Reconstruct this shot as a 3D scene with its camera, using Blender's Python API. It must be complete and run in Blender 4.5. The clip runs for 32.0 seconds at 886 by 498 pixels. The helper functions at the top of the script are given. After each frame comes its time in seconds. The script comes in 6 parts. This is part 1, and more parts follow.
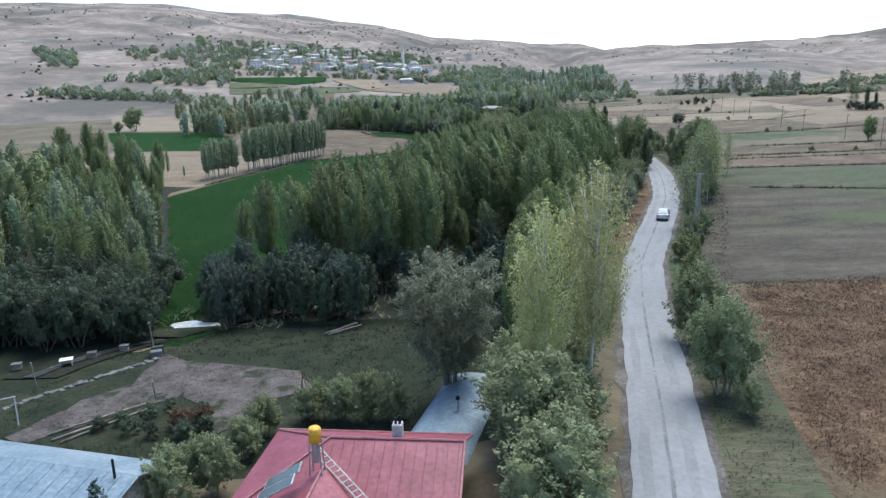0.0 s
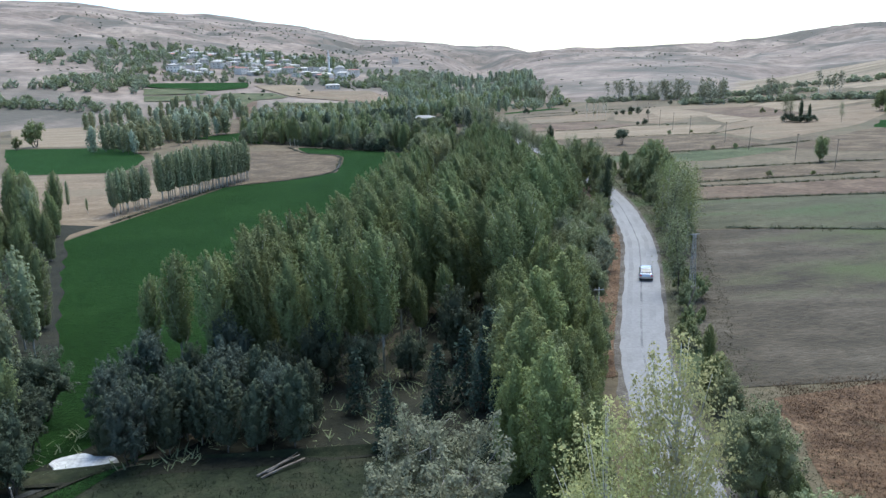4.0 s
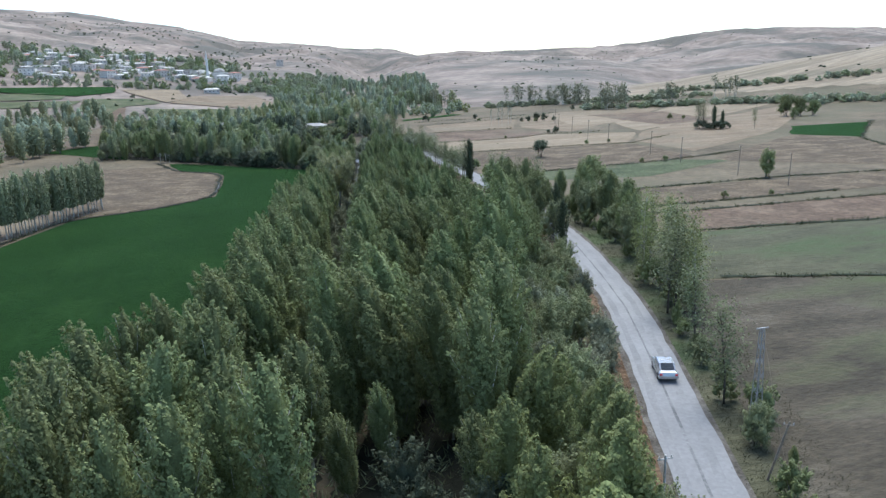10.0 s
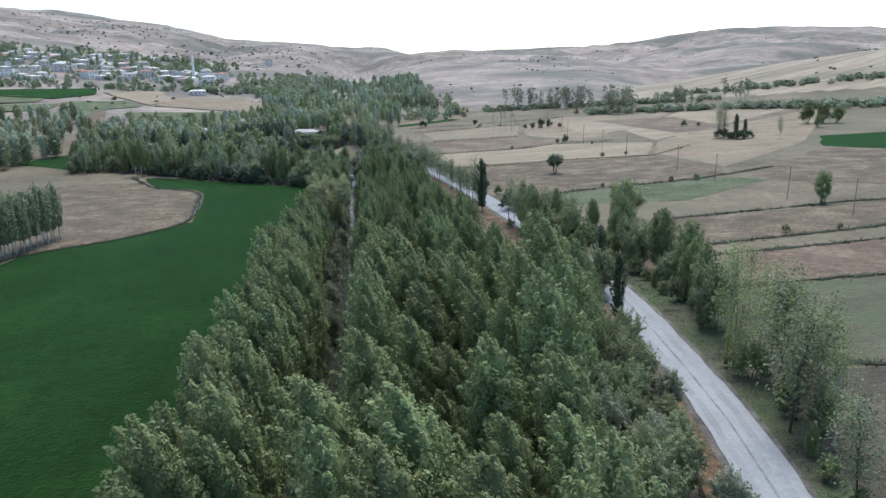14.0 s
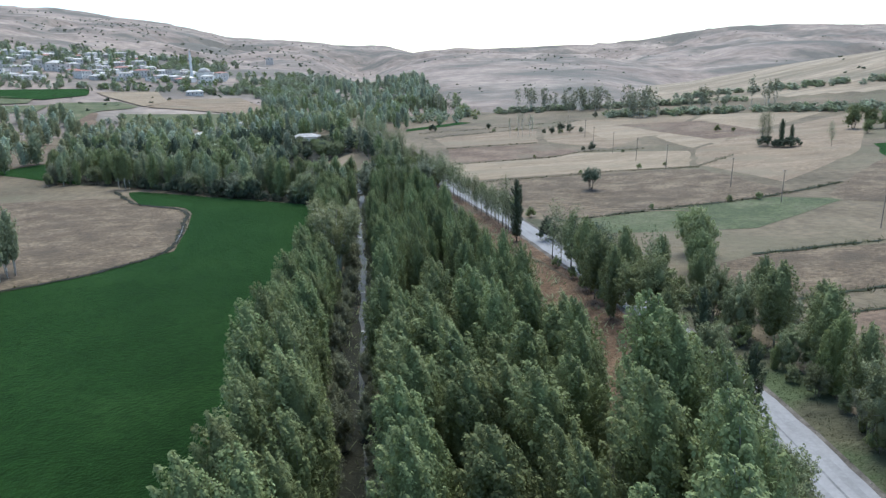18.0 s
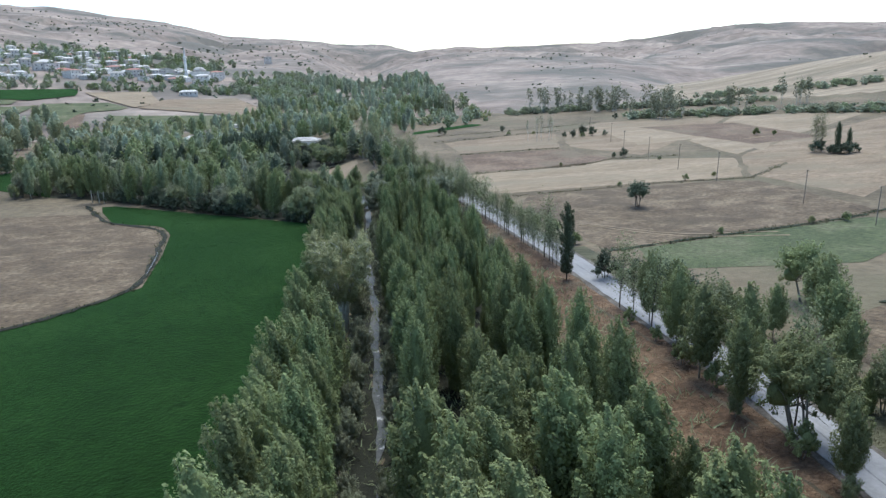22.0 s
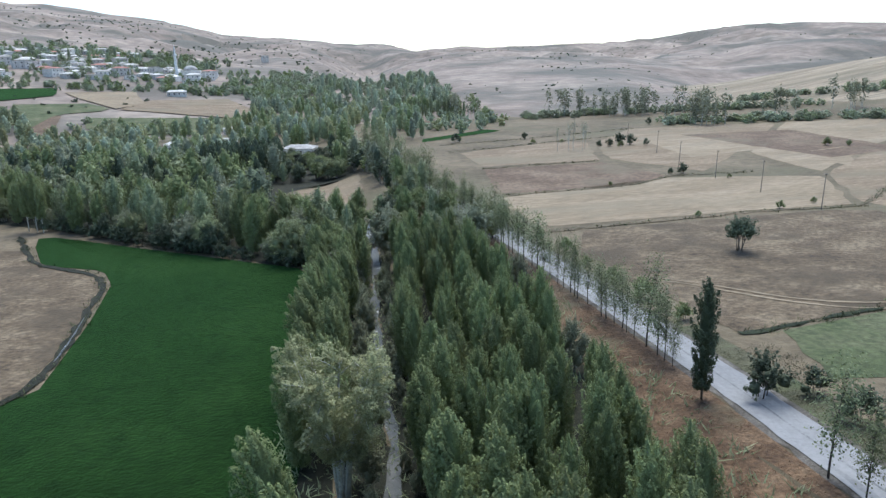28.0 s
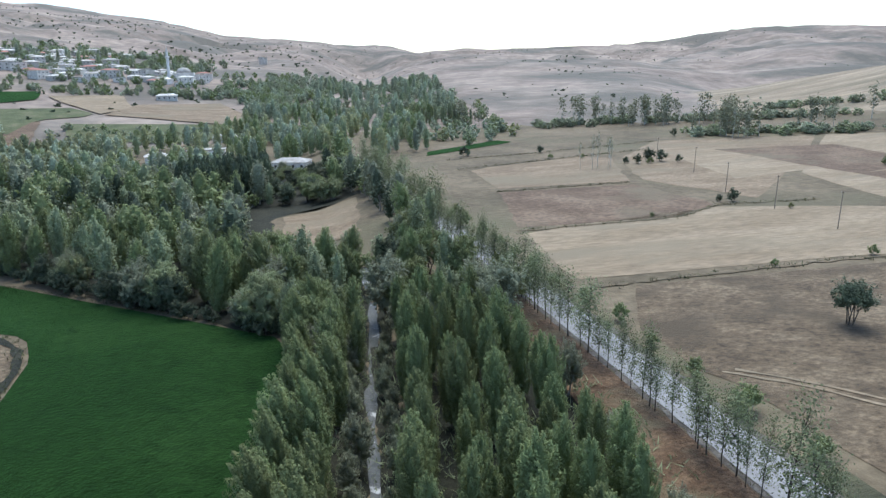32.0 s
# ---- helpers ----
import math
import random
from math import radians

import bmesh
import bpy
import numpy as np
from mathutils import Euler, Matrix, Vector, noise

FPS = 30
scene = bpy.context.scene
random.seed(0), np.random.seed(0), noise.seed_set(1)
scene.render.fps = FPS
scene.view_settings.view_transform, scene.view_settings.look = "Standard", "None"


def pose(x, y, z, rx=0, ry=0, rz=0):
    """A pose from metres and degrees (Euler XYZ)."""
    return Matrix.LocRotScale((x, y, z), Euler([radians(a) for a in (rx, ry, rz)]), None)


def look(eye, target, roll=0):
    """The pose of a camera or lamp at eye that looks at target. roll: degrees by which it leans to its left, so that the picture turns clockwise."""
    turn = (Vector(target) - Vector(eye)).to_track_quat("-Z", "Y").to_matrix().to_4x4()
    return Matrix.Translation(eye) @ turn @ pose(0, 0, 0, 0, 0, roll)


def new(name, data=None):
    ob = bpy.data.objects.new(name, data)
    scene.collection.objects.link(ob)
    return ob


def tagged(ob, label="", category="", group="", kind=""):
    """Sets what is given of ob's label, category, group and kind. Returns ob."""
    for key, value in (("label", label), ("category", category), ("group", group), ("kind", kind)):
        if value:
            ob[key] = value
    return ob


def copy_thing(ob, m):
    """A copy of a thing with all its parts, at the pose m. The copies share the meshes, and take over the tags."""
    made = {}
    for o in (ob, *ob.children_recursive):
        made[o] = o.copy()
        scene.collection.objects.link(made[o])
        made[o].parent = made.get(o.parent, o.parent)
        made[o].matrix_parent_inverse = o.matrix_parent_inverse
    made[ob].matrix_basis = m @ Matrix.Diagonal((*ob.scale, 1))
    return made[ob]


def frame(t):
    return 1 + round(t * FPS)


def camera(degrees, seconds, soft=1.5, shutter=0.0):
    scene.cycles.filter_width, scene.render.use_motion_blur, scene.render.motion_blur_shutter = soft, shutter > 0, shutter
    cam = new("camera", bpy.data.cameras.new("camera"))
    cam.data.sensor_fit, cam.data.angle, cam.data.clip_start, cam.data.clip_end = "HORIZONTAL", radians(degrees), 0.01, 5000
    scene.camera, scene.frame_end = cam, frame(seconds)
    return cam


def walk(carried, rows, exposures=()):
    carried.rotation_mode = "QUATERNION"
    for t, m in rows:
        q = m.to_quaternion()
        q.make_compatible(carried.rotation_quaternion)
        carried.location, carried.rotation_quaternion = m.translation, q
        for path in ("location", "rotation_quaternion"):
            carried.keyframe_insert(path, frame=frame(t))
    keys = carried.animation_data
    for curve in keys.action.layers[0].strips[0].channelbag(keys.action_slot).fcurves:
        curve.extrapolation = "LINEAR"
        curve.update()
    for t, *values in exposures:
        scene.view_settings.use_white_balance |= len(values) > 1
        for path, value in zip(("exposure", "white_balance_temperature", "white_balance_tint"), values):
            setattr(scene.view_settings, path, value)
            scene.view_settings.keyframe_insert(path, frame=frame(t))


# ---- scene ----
# Camera: seconds, place in metres, then yaw, pitch and roll in degrees.
PATH = [
    (0, 0.00, 0.00, 27.19, -0.04, -13.73, -1.77),
    (0.5, -0.24, 1.54, 27.15, -2.02, -13.76, -1.75),
    (1, -0.49, 3.31, 27.14, -2.03, -13.77, -1.75),
    (1.5, -0.82, 5.46, 27.64, -3.64, -13.80, -1.70),
    (2, -1.13, 7.93, 28.90, -4.15, -13.79, -1.69),
    (2.5, -1.32, 10.56, 30.47, -4.84, -13.82, -1.68),
    (4.5, -2.75, 21.02, 32.11, -5.80, -13.87, -1.72),
    (5, -2.82, 23.81, 32.07, -5.79, -13.86, -1.72),
    (5.5, -2.94, 26.60, 31.95, -6.63, -13.84, -1.69),
    (6, -3.01, 29.43, 31.98, -7.70, -13.85, -1.68),
    (6.5, -3.06, 32.21, 32.03, -8.19, -13.85, -1.68),
    (7, -3.06, 34.97, 32.06, -9.14, -13.83, -1.70),
    (7.5, -2.92, 37.80, 32.23, -11.24, -13.86, -1.67),
    (8, -2.79, 40.70, 32.42, -12.86, -13.88, -1.63),
    (8.5, -2.62, 43.65, 32.56, -12.82, -13.88, -1.68),
    (9, -2.33, 46.48, 32.64, -13.59, -13.88, -1.63),
    (9.5, -2.08, 49.30, 32.64, -14.53, -13.92, -1.62),
    (10, -1.83, 52.10, 32.59, -14.49, -13.89, -1.58),
    (10.5, -1.62, 54.95, 32.56, -14.45, -13.93, -1.60),
    (11, -1.38, 57.83, 32.61, -14.63, -13.97, -1.61),
    (11.5, -1.11, 60.78, 32.78, -15.19, -13.98, -1.62),
    (12, -0.75, 63.76, 33.09, -15.32, -13.98, -1.58),
    (12.5, -0.39, 66.89, 33.61, -15.30, -13.95, -1.53),
    (13, -0.01, 70.12, 34.20, -15.26, -13.96, -1.51),
    (13.5, 0.35, 73.45, 34.75, -15.24, -13.98, -1.50),
    (14, 0.65, 76.84, 35.13, -15.22, -14.04, -1.52),
    (14.5, 0.92, 80.23, 35.31, -15.20, -14.09, -1.56),
    (16.5, 2.08, 93.54, 34.92, -15.16, -14.09, -1.51),
    (17, 2.59, 97.11, 35.46, -15.10, -14.14, -1.56),
    (17.5, 3.02, 100.67, 35.93, -15.08, -14.14, -1.54),
    (18, 3.31, 104.27, 36.12, -15.08, -14.17, -1.55),
    (18.5, 3.60, 107.84, 36.18, -15.08, -14.17, -1.57),
    (19, 3.93, 111.42, 36.12, -15.07, -14.15, -1.56),
    (19.5, 4.32, 114.99, 35.98, -15.07, -14.15, -1.53),
    (20, 4.73, 118.58, 35.86, -15.06, -14.14, -1.50),
    (20.5, 5.12, 122.19, 35.77, -15.08, -14.15, -1.48),
    (21, 5.51, 125.80, 35.66, -15.07, -14.18, -1.58),
    (21.5, 5.93, 129.46, 35.54, -15.09, -14.19, -1.57),
    (22, 6.33, 133.08, 35.45, -15.08, -14.21, -1.63),
    (22.5, 6.69, 136.65, 35.39, -15.08, -14.22, -1.62),
    (23, 7.03, 140.21, 35.31, -15.10, -14.24, -1.66),
    (23.5, 7.36, 143.76, 35.19, -15.10, -14.26, -1.69),
    (24, 7.67, 147.31, 35.10, -15.11, -14.29, -1.67),
    (24.5, 7.99, 150.89, 35.05, -15.14, -14.31, -1.69),
    (25, 8.40, 154.43, 35.11, -15.17, -14.33, -1.65),
    (25.5, 8.89, 157.94, 35.20, -15.15, -14.34, -1.73),
    (27.5, 11.49, 172.31, 34.66, -15.13, -14.22, -1.59),
    (28, 12.21, 175.88, 34.53, -15.12, -14.18, -1.43),
    (28.5, 12.96, 179.50, 34.55, -15.10, -14.15, -1.51),
    (29, 13.71, 183.22, 34.68, -15.11, -14.13, -1.43),
    (29.5, 14.42, 186.97, 34.87, -15.15, -14.09, -1.28),
    (30, 15.15, 190.65, 35.12, -15.16, -14.04, -1.19),
    (30.5, 15.87, 194.29, 35.44, -15.16, -14.03, -1.10),
    (31, 16.62, 197.94, 35.76, -15.15, -13.98, -1.09),
    (31.5, 17.34, 201.56, 35.97, -15.11, -14.03, -1.10),
    (32, 18.04, 205.14, 36.06, -15.07, -14.07, -1.18),
]
cam = camera(62.6, 32.0, soft=1.4)
walk(cam, [(t, pose(x, y, z, 90 + pitch, 0, yaw) @ pose(0, 0, 0, 0, 0, roll)) for t, x, y, z, yaw, pitch, roll in PATH],
     [(0, 0.57, 5950, 5), (32, 0.57, 5950, 5)])

# ---- light ----
world = bpy.data.worlds.new("sky")
scene.world = world
world.use_nodes = True
wn, wl = world.node_tree.nodes, world.node_tree.links
sky = wn.new("ShaderNodeTexSky")
sky.sky_type = 'NISHITA'
sky.sun_disc = False
SUN_ELEV, SUN_AZ = 62.0, 26.0          # sun veiled by thin cloud, ahead and to the side
sky.sun_elevation, sky.sun_rotation = radians(SUN_ELEV), radians(SUN_AZ)
sky.air_density, sky.dust_density, sky.ozone_density, sky.altitude = 1.0, 3.0, 0.6, 1400
wl.new(sky.outputs[0], wn["Background"].inputs[0])
wn["Background"].inputs[1].default_value = 0.185
sun = new("sun", bpy.data.lights.new("sun", 'SUN'))
sun.data.energy, sun.data.angle, sun.data.color = 3.1, radians(42), (1.0, 0.97, 0.92)
_a, _e = radians(SUN_AZ), radians(SUN_ELEV)
sun.matrix_basis = look((0, 0, 300), (-400 * math.sin(_a) * math.cos(_e), -400 * math.cos(_a) * math.cos(_e), 300 - 400 * math.sin(_e)))


# ---- materials ----
def material(name, colors, scale=1.0, rough=0.85, bump=0.0, bump_scale=None, fine=8.0, island=0.0, metallic=0.0,
             translucent=0.0, spec=0.3, detail=6.0, per_object=0.0, stretch=None, second=None, grain_amount=0.28, sheen=None):
    """A noise-mixed surface: 2-3 colours over a coarse noise, value grain over a fine one, and bump."""
    m = bpy.data.materials.new(name)
    m.use_nodes = True
    n, l = m.node_tree.nodes, m.node_tree.links
    bsdf = n["Principled BSDF"]
    bsdf.inputs["Roughness"].default_value = rough
    bsdf.inputs["Metallic"].default_value = metallic
    bsdf.inputs["Specular IOR Level"].default_value = spec
    if sheen:                                    # fuzz of upright blades: (weight, tint)
        bsdf.inputs["Sheen Weight"].default_value, bsdf.inputs["Sheen Roughness"].default_value = sheen[0], 0.5
        bsdf.inputs["Sheen Tint"].default_value = (*sheen[1], 1)
    coord = n.new("ShaderNodeTexCoord")
    vec = coord.outputs["Object"]
    if stretch:
        mp = n.new("ShaderNodeMapping")
        mp.inputs["Scale"].default_value = stretch[:3]
        mp.inputs["Rotation"].default_value = (0, 0, radians(stretch[3]))
        l.new(vec, mp.inputs[0])
        vec = mp.outputs[0]

    def noise_node(sc, det):
        k = n.new("ShaderNodeTexNoise")
        k.inputs["Scale"].default_value, k.inputs["Detail"].default_value = sc, det
        k.inputs["Roughness"].default_value = 0.62
        l.new(vec, k.inputs["Vector"])
        return k
    coarse, grain = noise_node(scale, detail), noise_node(scale * fine, 4.0)
    ramp = n.new("ShaderNodeValToRGB")
    while len(ramp.color_ramp.elements) < len(colors):
        ramp.color_ramp.elements.new(0.5)
    for i, c in enumerate(colors):
        ramp.color_ramp.elements[i].position = 0.32 + 0.36 * i / max(1, len(colors) - 1)
        ramp.color_ramp.elements[i].color = (*c, 1)
    l.new(coarse.outputs["Fac"], ramp.inputs[0])
    value = n.new("ShaderNodeHueSaturation")
    l.new(ramp.outputs[0], value.inputs["Color"])
    fac = n.new("ShaderNodeMapRange")
    fac.inputs["From Min"].default_value, fac.inputs["From Max"].default_value = 0.3, 0.7
    fac.inputs["To Min"].default_value, fac.inputs["To Max"].default_value = 1 - grain_amount, 1 + grain_amount
    l.new(grain.outputs["Fac"], fac.inputs["Value"])
    out = fac.outputs[0]
    if island or per_object:
        src = n.new("ShaderNodeNewGeometry").outputs["Random Per Island"] if island else n.new("ShaderNodeObjectInfo").outputs["Random"]
        amount = island or per_object
        mr = n.new("ShaderNodeMapRange")
        mr.inputs["To Min"].default_value, mr.inputs["To Max"].default_value = 1 - amount, 1 + amount
        l.new(src, mr.inputs["Value"])
        mul = n.new("ShaderNodeMath")
        mul.operation = 'MULTIPLY'
        l.new(out, mul.inputs[0]), l.new(mr.outputs[0], mul.inputs[1])
        out = mul.outputs[0]
        if island and per_object:
            info = n.new("ShaderNodeObjectInfo")
            hue = n.new("ShaderNodeMapRange")
            hue.inputs["To Min"].default_value, hue.inputs["To Max"].default_value = 0.5 - 0.014, 0.5 + 0.008
            l.new(info.outputs["Random"], hue.inputs["Value"]), l.new(hue.outputs[0], value.inputs["Hue"])
            mr2 = n.new("ShaderNodeMapRange")
            mr2.inputs["To Min"].default_value, mr2.inputs["To Max"].default_value = 1 - per_object, 1 + per_object
            l.new(info.outputs["Random"], mr2.inputs["Value"])
            mul2 = n.new("ShaderNodeMath")
            mul2.operation = 'MULTIPLY'
            l.new(out, mul2.inputs[0]), l.new(mr2.outputs[0], mul2.inputs[1])
            out = mul2.outputs[0]
    l.new(out, value.inputs["Value"])
    color = value.outputs[0]
    if second:                                   # a second colour in large patches: (colour, scale, low, high)
        big = noise_node(second[1], 5.0)
        mask = n.new("ShaderNodeMapRange")
        mask.inputs["From Min"].default_value, mask.inputs["From Max"].default_value = second[2], second[3]
        l.new(big.outputs["Fac"], mask.inputs["Value"])
        mix = n.new("ShaderNodeMix")
        mix.data_type = 'RGBA'
        l.new(mask.outputs[0], mix.inputs[0]), l.new(color, mix.inputs[6])
        mix.inputs[7].default_value = (*second[0], 1)
        color = mix.outputs[2]
    l.new(color, bsdf.inputs["Base Color"])
    if bump:
        bn = noise_node(bump_scale or scale * fine, 5.0)
        b = n.new("ShaderNodeBump")
        b.inputs["Strength"].default_value, b.inputs["Distance"].default_value = 1.0, bump
        l.new(bn.outputs["Fac"], b.inputs["Height"]), l.new(b.outputs[0], bsdf.inputs["Normal"])
    if translucent:
        tr = n.new("ShaderNodeBsdfTranslucent")
        l.new(color, tr.inputs[0])
        ms = n.new("ShaderNodeMixShader")
        ms.inputs[0].default_value = translucent
        l.new(bsdf.outputs[0], ms.inputs[1]), l.new(tr.outputs[0], ms.inputs[2])
        l.new(ms.outputs[0], n["Material Output"].inputs[0])
    return m


M = dict(
    ground=material("dry_grass_ground", [(0.072, 0.058, 0.034), (0.120, 0.094, 0.058), (0.168, 0.132, 0.086)], 0.035, 0.95, 0.25, 0.6, 14, second=((0.108, 0.096, 0.056), 0.016, 0.5, 0.66)),
    meadow=material("meadow_grass", [(0.0036, 0.0106, 0.0022), (0.0058, 0.0164, 0.0034), (0.0110, 0.0260, 0.0064)], 0.05, 1.0, 0.25, 2.2, 14, spec=0.03, grain_amount=0.5, second=((0.0022, 0.0066, 0.0016), 0.22, 0.58, 0.70), sheen=(0.20, (0.35, 0.75, 0.22))),
    stubble=material("stubble", [(0.140, 0.102, 0.064), (0.190, 0.142, 0.092), (0.240, 0.186, 0.126)], 0.10, 0.95, 0.1, 2.5, 12, grain_amount=0.4, stretch=(0.6, 1.6, 1.0, -12), second=((0.172, 0.142, 0.094), 0.03, 0.5, 0.68)),
    pale=material("pale_stubble", [(0.180, 0.136, 0.086), (0.226, 0.176, 0.116), (0.270, 0.216, 0.148)], 0.05, 0.95, 0.08, 2.5, 14, stretch=(0.5, 1.8, 1.0, 15), second=((0.188, 0.154, 0.104), 0.04, 0.5, 0.66)),
    fallow=material("grey_fallow", [(0.044, 0.037, 0.024), (0.072, 0.059, 0.040), (0.105, 0.089, 0.064)], 0.14, 0.95, 0.2, 1.8, 9, stretch=(0.7, 1.5, 1.0, -20), second=((0.070, 0.082, 0.033), 0.035, 0.52, 0.64)),
    weedgreen=material("green_weeds", [(0.042, 0.055, 0.021), (0.064, 0.078, 0.032), (0.100, 0.102, 0.054)], 0.09, 0.95, 0.12, 2.0, 12, grain_amount=0.4),
    fallow_olive=material("olive_fallow", [(0.050, 0.050, 0.028), (0.078, 0.075, 0.042), (0.115, 0.105, 0.066)], 0.10, 0.95, 0.18, 1.8, 10, stretch=(0.55, 1.7, 1.0, 12), second=((0.062, 0.082, 0.034), 0.05, 0.5, 0.62)),
    fallow_dry=material("dry_fallow", [(0.066, 0.047, 0.028), (0.112, 0.082, 0.050), (0.168, 0.128, 0.082)], 0.16, 0.95, 0.18, 1.8, 8, grain_amount=0.42, stretch=(0.9, 1.2, 1.0, 30), second=((0.070, 0.052, 0.032), 0.09, 0.50, 0.66)),
    rust=material("rust_weeds", [(0.066, 0.039, 0.021), (0.112, 0.068, 0.038), (0.168, 0.110, 0.064)], 0.4, 0.95, 0.25, 1.6, 6, grain_amount=0.45, second=((0.125, 0.100, 0.058), 0.09, 0.55, 0.66)),
    brownfield=material("brown_field", [(0.084, 0.056, 0.036), (0.122, 0.083, 0.054), (0.165, 0.118, 0.080)], 0.09, 0.95, 0.12, 2.0, 10, grain_amount=0.4, second=((0.135, 0.108, 0.070), 0.04, 0.52, 0.66)),
    greenstrip=material("weedy_green", [(0.050, 0.064, 0.026), (0.080, 0.092, 0.040), (0.125, 0.120, 0.066)], 0.09, 0.95, 0.12, 2.0, 12),
    earth=material("bare_earth", [(0.052, 0.042, 0.038), (0.085, 0.071, 0.064), (0.125, 0.108, 0.098)], 0.55, 0.95, 0.08, 3.0, 8, second=((0.026, 0.032, 0.015), 0.45, 0.53, 0.62)),
    weeds=material("weedy_ground", [(0.010, 0.015, 0.006), (0.018, 0.025, 0.010), (0.032, 0.034, 0.017)], 0.25, 0.95, 0.1, 2.5, 8),
    # shade under the trees is put into this very dark base colour
    underwood=material("forest_floor_painted_shade", [(0.010, 0.012, 0.007), (0.017, 0.018, 0.010), (0.028, 0.027, 0.016)], 0.2, 0.95, 0.15, 2.0, 8),
    road=material("worn_asphalt", [(0.205, 0.202, 0.203), (0.235, 0.232, 0.233), (0.270, 0.268, 0.267)], 0.12, 0.9, 0.004, 30.0, 20, grain_amount=0.10),
    lane=material("worn_wheel_lane", [(0.190, 0.187, 0.188), (0.217, 0.214, 0.215), (0.250, 0.248, 0.248)], 0.2, 0.88, 0.004, 30.0, 14, grain_amount=0.12),
    rut=material("dark_tyre_track", [(0.10, 0.10, 0.105), (0.16, 0.16, 0.16), (0.24, 0.235, 0.235)], 0.4, 0.85, 0.005, 30.0, 10),
    gravel=material("road_shoulder_gravel", [(0.058, 0.050, 0.040), (0.100, 0.088, 0.074), (0.155, 0.140, 0.122)], 0.5, 0.95, 0.04, 8.0, 8),
    hill=material("hill_steppe", [(0.140, 0.110, 0.090), (0.228, 0.182, 0.148), (0.310, 0.255, 0.208)], 0.010, 0.95, 1.5, 0.05, 7, second=((0.110, 0.100, 0.082), 0.006, 0.47, 0.60)),
    spur=material("spur_dry_grass", [(0.185, 0.145, 0.096), (0.245, 0.195, 0.134), (0.300, 0.245, 0.175)], 0.012, 0.95, 0.5, 0.2, 8, stretch=(0.5, 3.0, 1.0, 35), second=((0.150, 0.128, 0.086), 0.02, 0.50, 0.66)),
    # pale patches in the colour paint white riffles and sky glints
    water=material("stream_water", [(0.03, 0.034, 0.030), (0.07, 0.07, 0.066)], 0.3, 0.42, 0.06, 2.0, 6, spec=0.3, second=((0.46, 0.46, 0.45), 0.60, 0.61, 0.70)),
    # glare of the sky is put into the water's pale base colour
    pond=material("pond_water_sky_glare", [(0.50, 0.50, 0.49), (0.62, 0.62, 0.61)], 0.4, 0.08, 0.02, 3.0, 6, spec=0.6),
    bark=material("poplar_bark", [(0.16, 0.15, 0.13), (0.26, 0.245, 0.215), (0.40, 0.385, 0.345)], 1.2, 0.9, 0.03, 6.0, 5),
    bark_pale=material("pale_bark", [(0.34, 0.33, 0.28), (0.50, 0.49, 0.43), (0.62, 0.61, 0.55)], 0.9, 0.85, 0.02, 6.0, 5),
    bark_dark=material("dark_bark", [(0.06, 0.05, 0.04), (0.11, 0.095, 0.08), (0.17, 0.15, 0.125)], 1.2, 0.95, 0.03, 6.0, 5),
    leaf=material("poplar_leaf", [(0.150, 0.174, 0.075), (0.200, 0.232, 0.100), (0.260, 0.302, 0.130)], 0.9, 0.6, island=0.14, per_object=0.16, translucent=0.22, spec=0.12, grain_amount=0.2),
    leaf_yellow=material("yellowing_leaf", [(0.319, 0.315, 0.146), (0.425, 0.420, 0.195), (0.552, 0.546, 0.254)], 0.5, 0.6, island=0.14, per_object=0.16, translucent=0.40, spec=0.12, grain_amount=0.12),
    leaf_willow=material("willow_leaf", [(0.154, 0.176, 0.079), (0.205, 0.235, 0.105), (0.267, 0.305, 0.137)], 0.9, 0.6, island=0.14, per_object=0.16, translucent=0.24, spec=0.12, grain_amount=0.2),
    leaf_pale=material("pale_leaf", [(0.232, 0.236, 0.124), (0.310, 0.315, 0.165), (0.403, 0.410, 0.215)], 0.9, 0.6, island=0.14, per_object=0.16, translucent=0.30, spec=0.12, grain_amount=0.2),
    leaf_grey=material("grey_willow_leaf", [(0.180, 0.189, 0.124), (0.240, 0.252, 0.165), (0.312, 0.328, 0.215)], 0.9, 0.6, island=0.14, per_object=0.16, translucent=0.26, spec=0.12, grain_amount=0.2),
    # leaf colour lifted to stand for haze over the mid-distance woods
    leaf_dark=material("leaf_lifted_for_haze", [(0.199, 0.223, 0.128), (0.265, 0.298, 0.170), (0.345, 0.387, 0.221)], 0.9, 0.6, island=0.14, per_object=0.16, translucent=0.30, spec=0.12, grain_amount=0.2),
    leaf_light=material("light_willow_leaf", [(0.173, 0.197, 0.079), (0.230, 0.262, 0.105), (0.299, 0.341, 0.137)], 0.9, 0.6, island=0.14, per_object=0.16, translucent=0.24, spec=0.12, grain_amount=0.2),
    # distance haze is put into this pale grey-green leaf colour
    leaf_far=material("far_leaf_haze", [(0.262, 0.292, 0.206), (0.350, 0.390, 0.275), (0.455, 0.507, 0.358)], 0.15, 0.6, island=0.3, translucent=0.35, spec=0.12, grain_amount=0.2),
    leaf_deep=material("dark_willow_leaf", [(0.066, 0.081, 0.051), (0.088, 0.108, 0.068), (0.114, 0.140, 0.088)], 0.9, 0.6, island=0.14, per_object=0.16, translucent=0.22, spec=0.12, grain_amount=0.2),
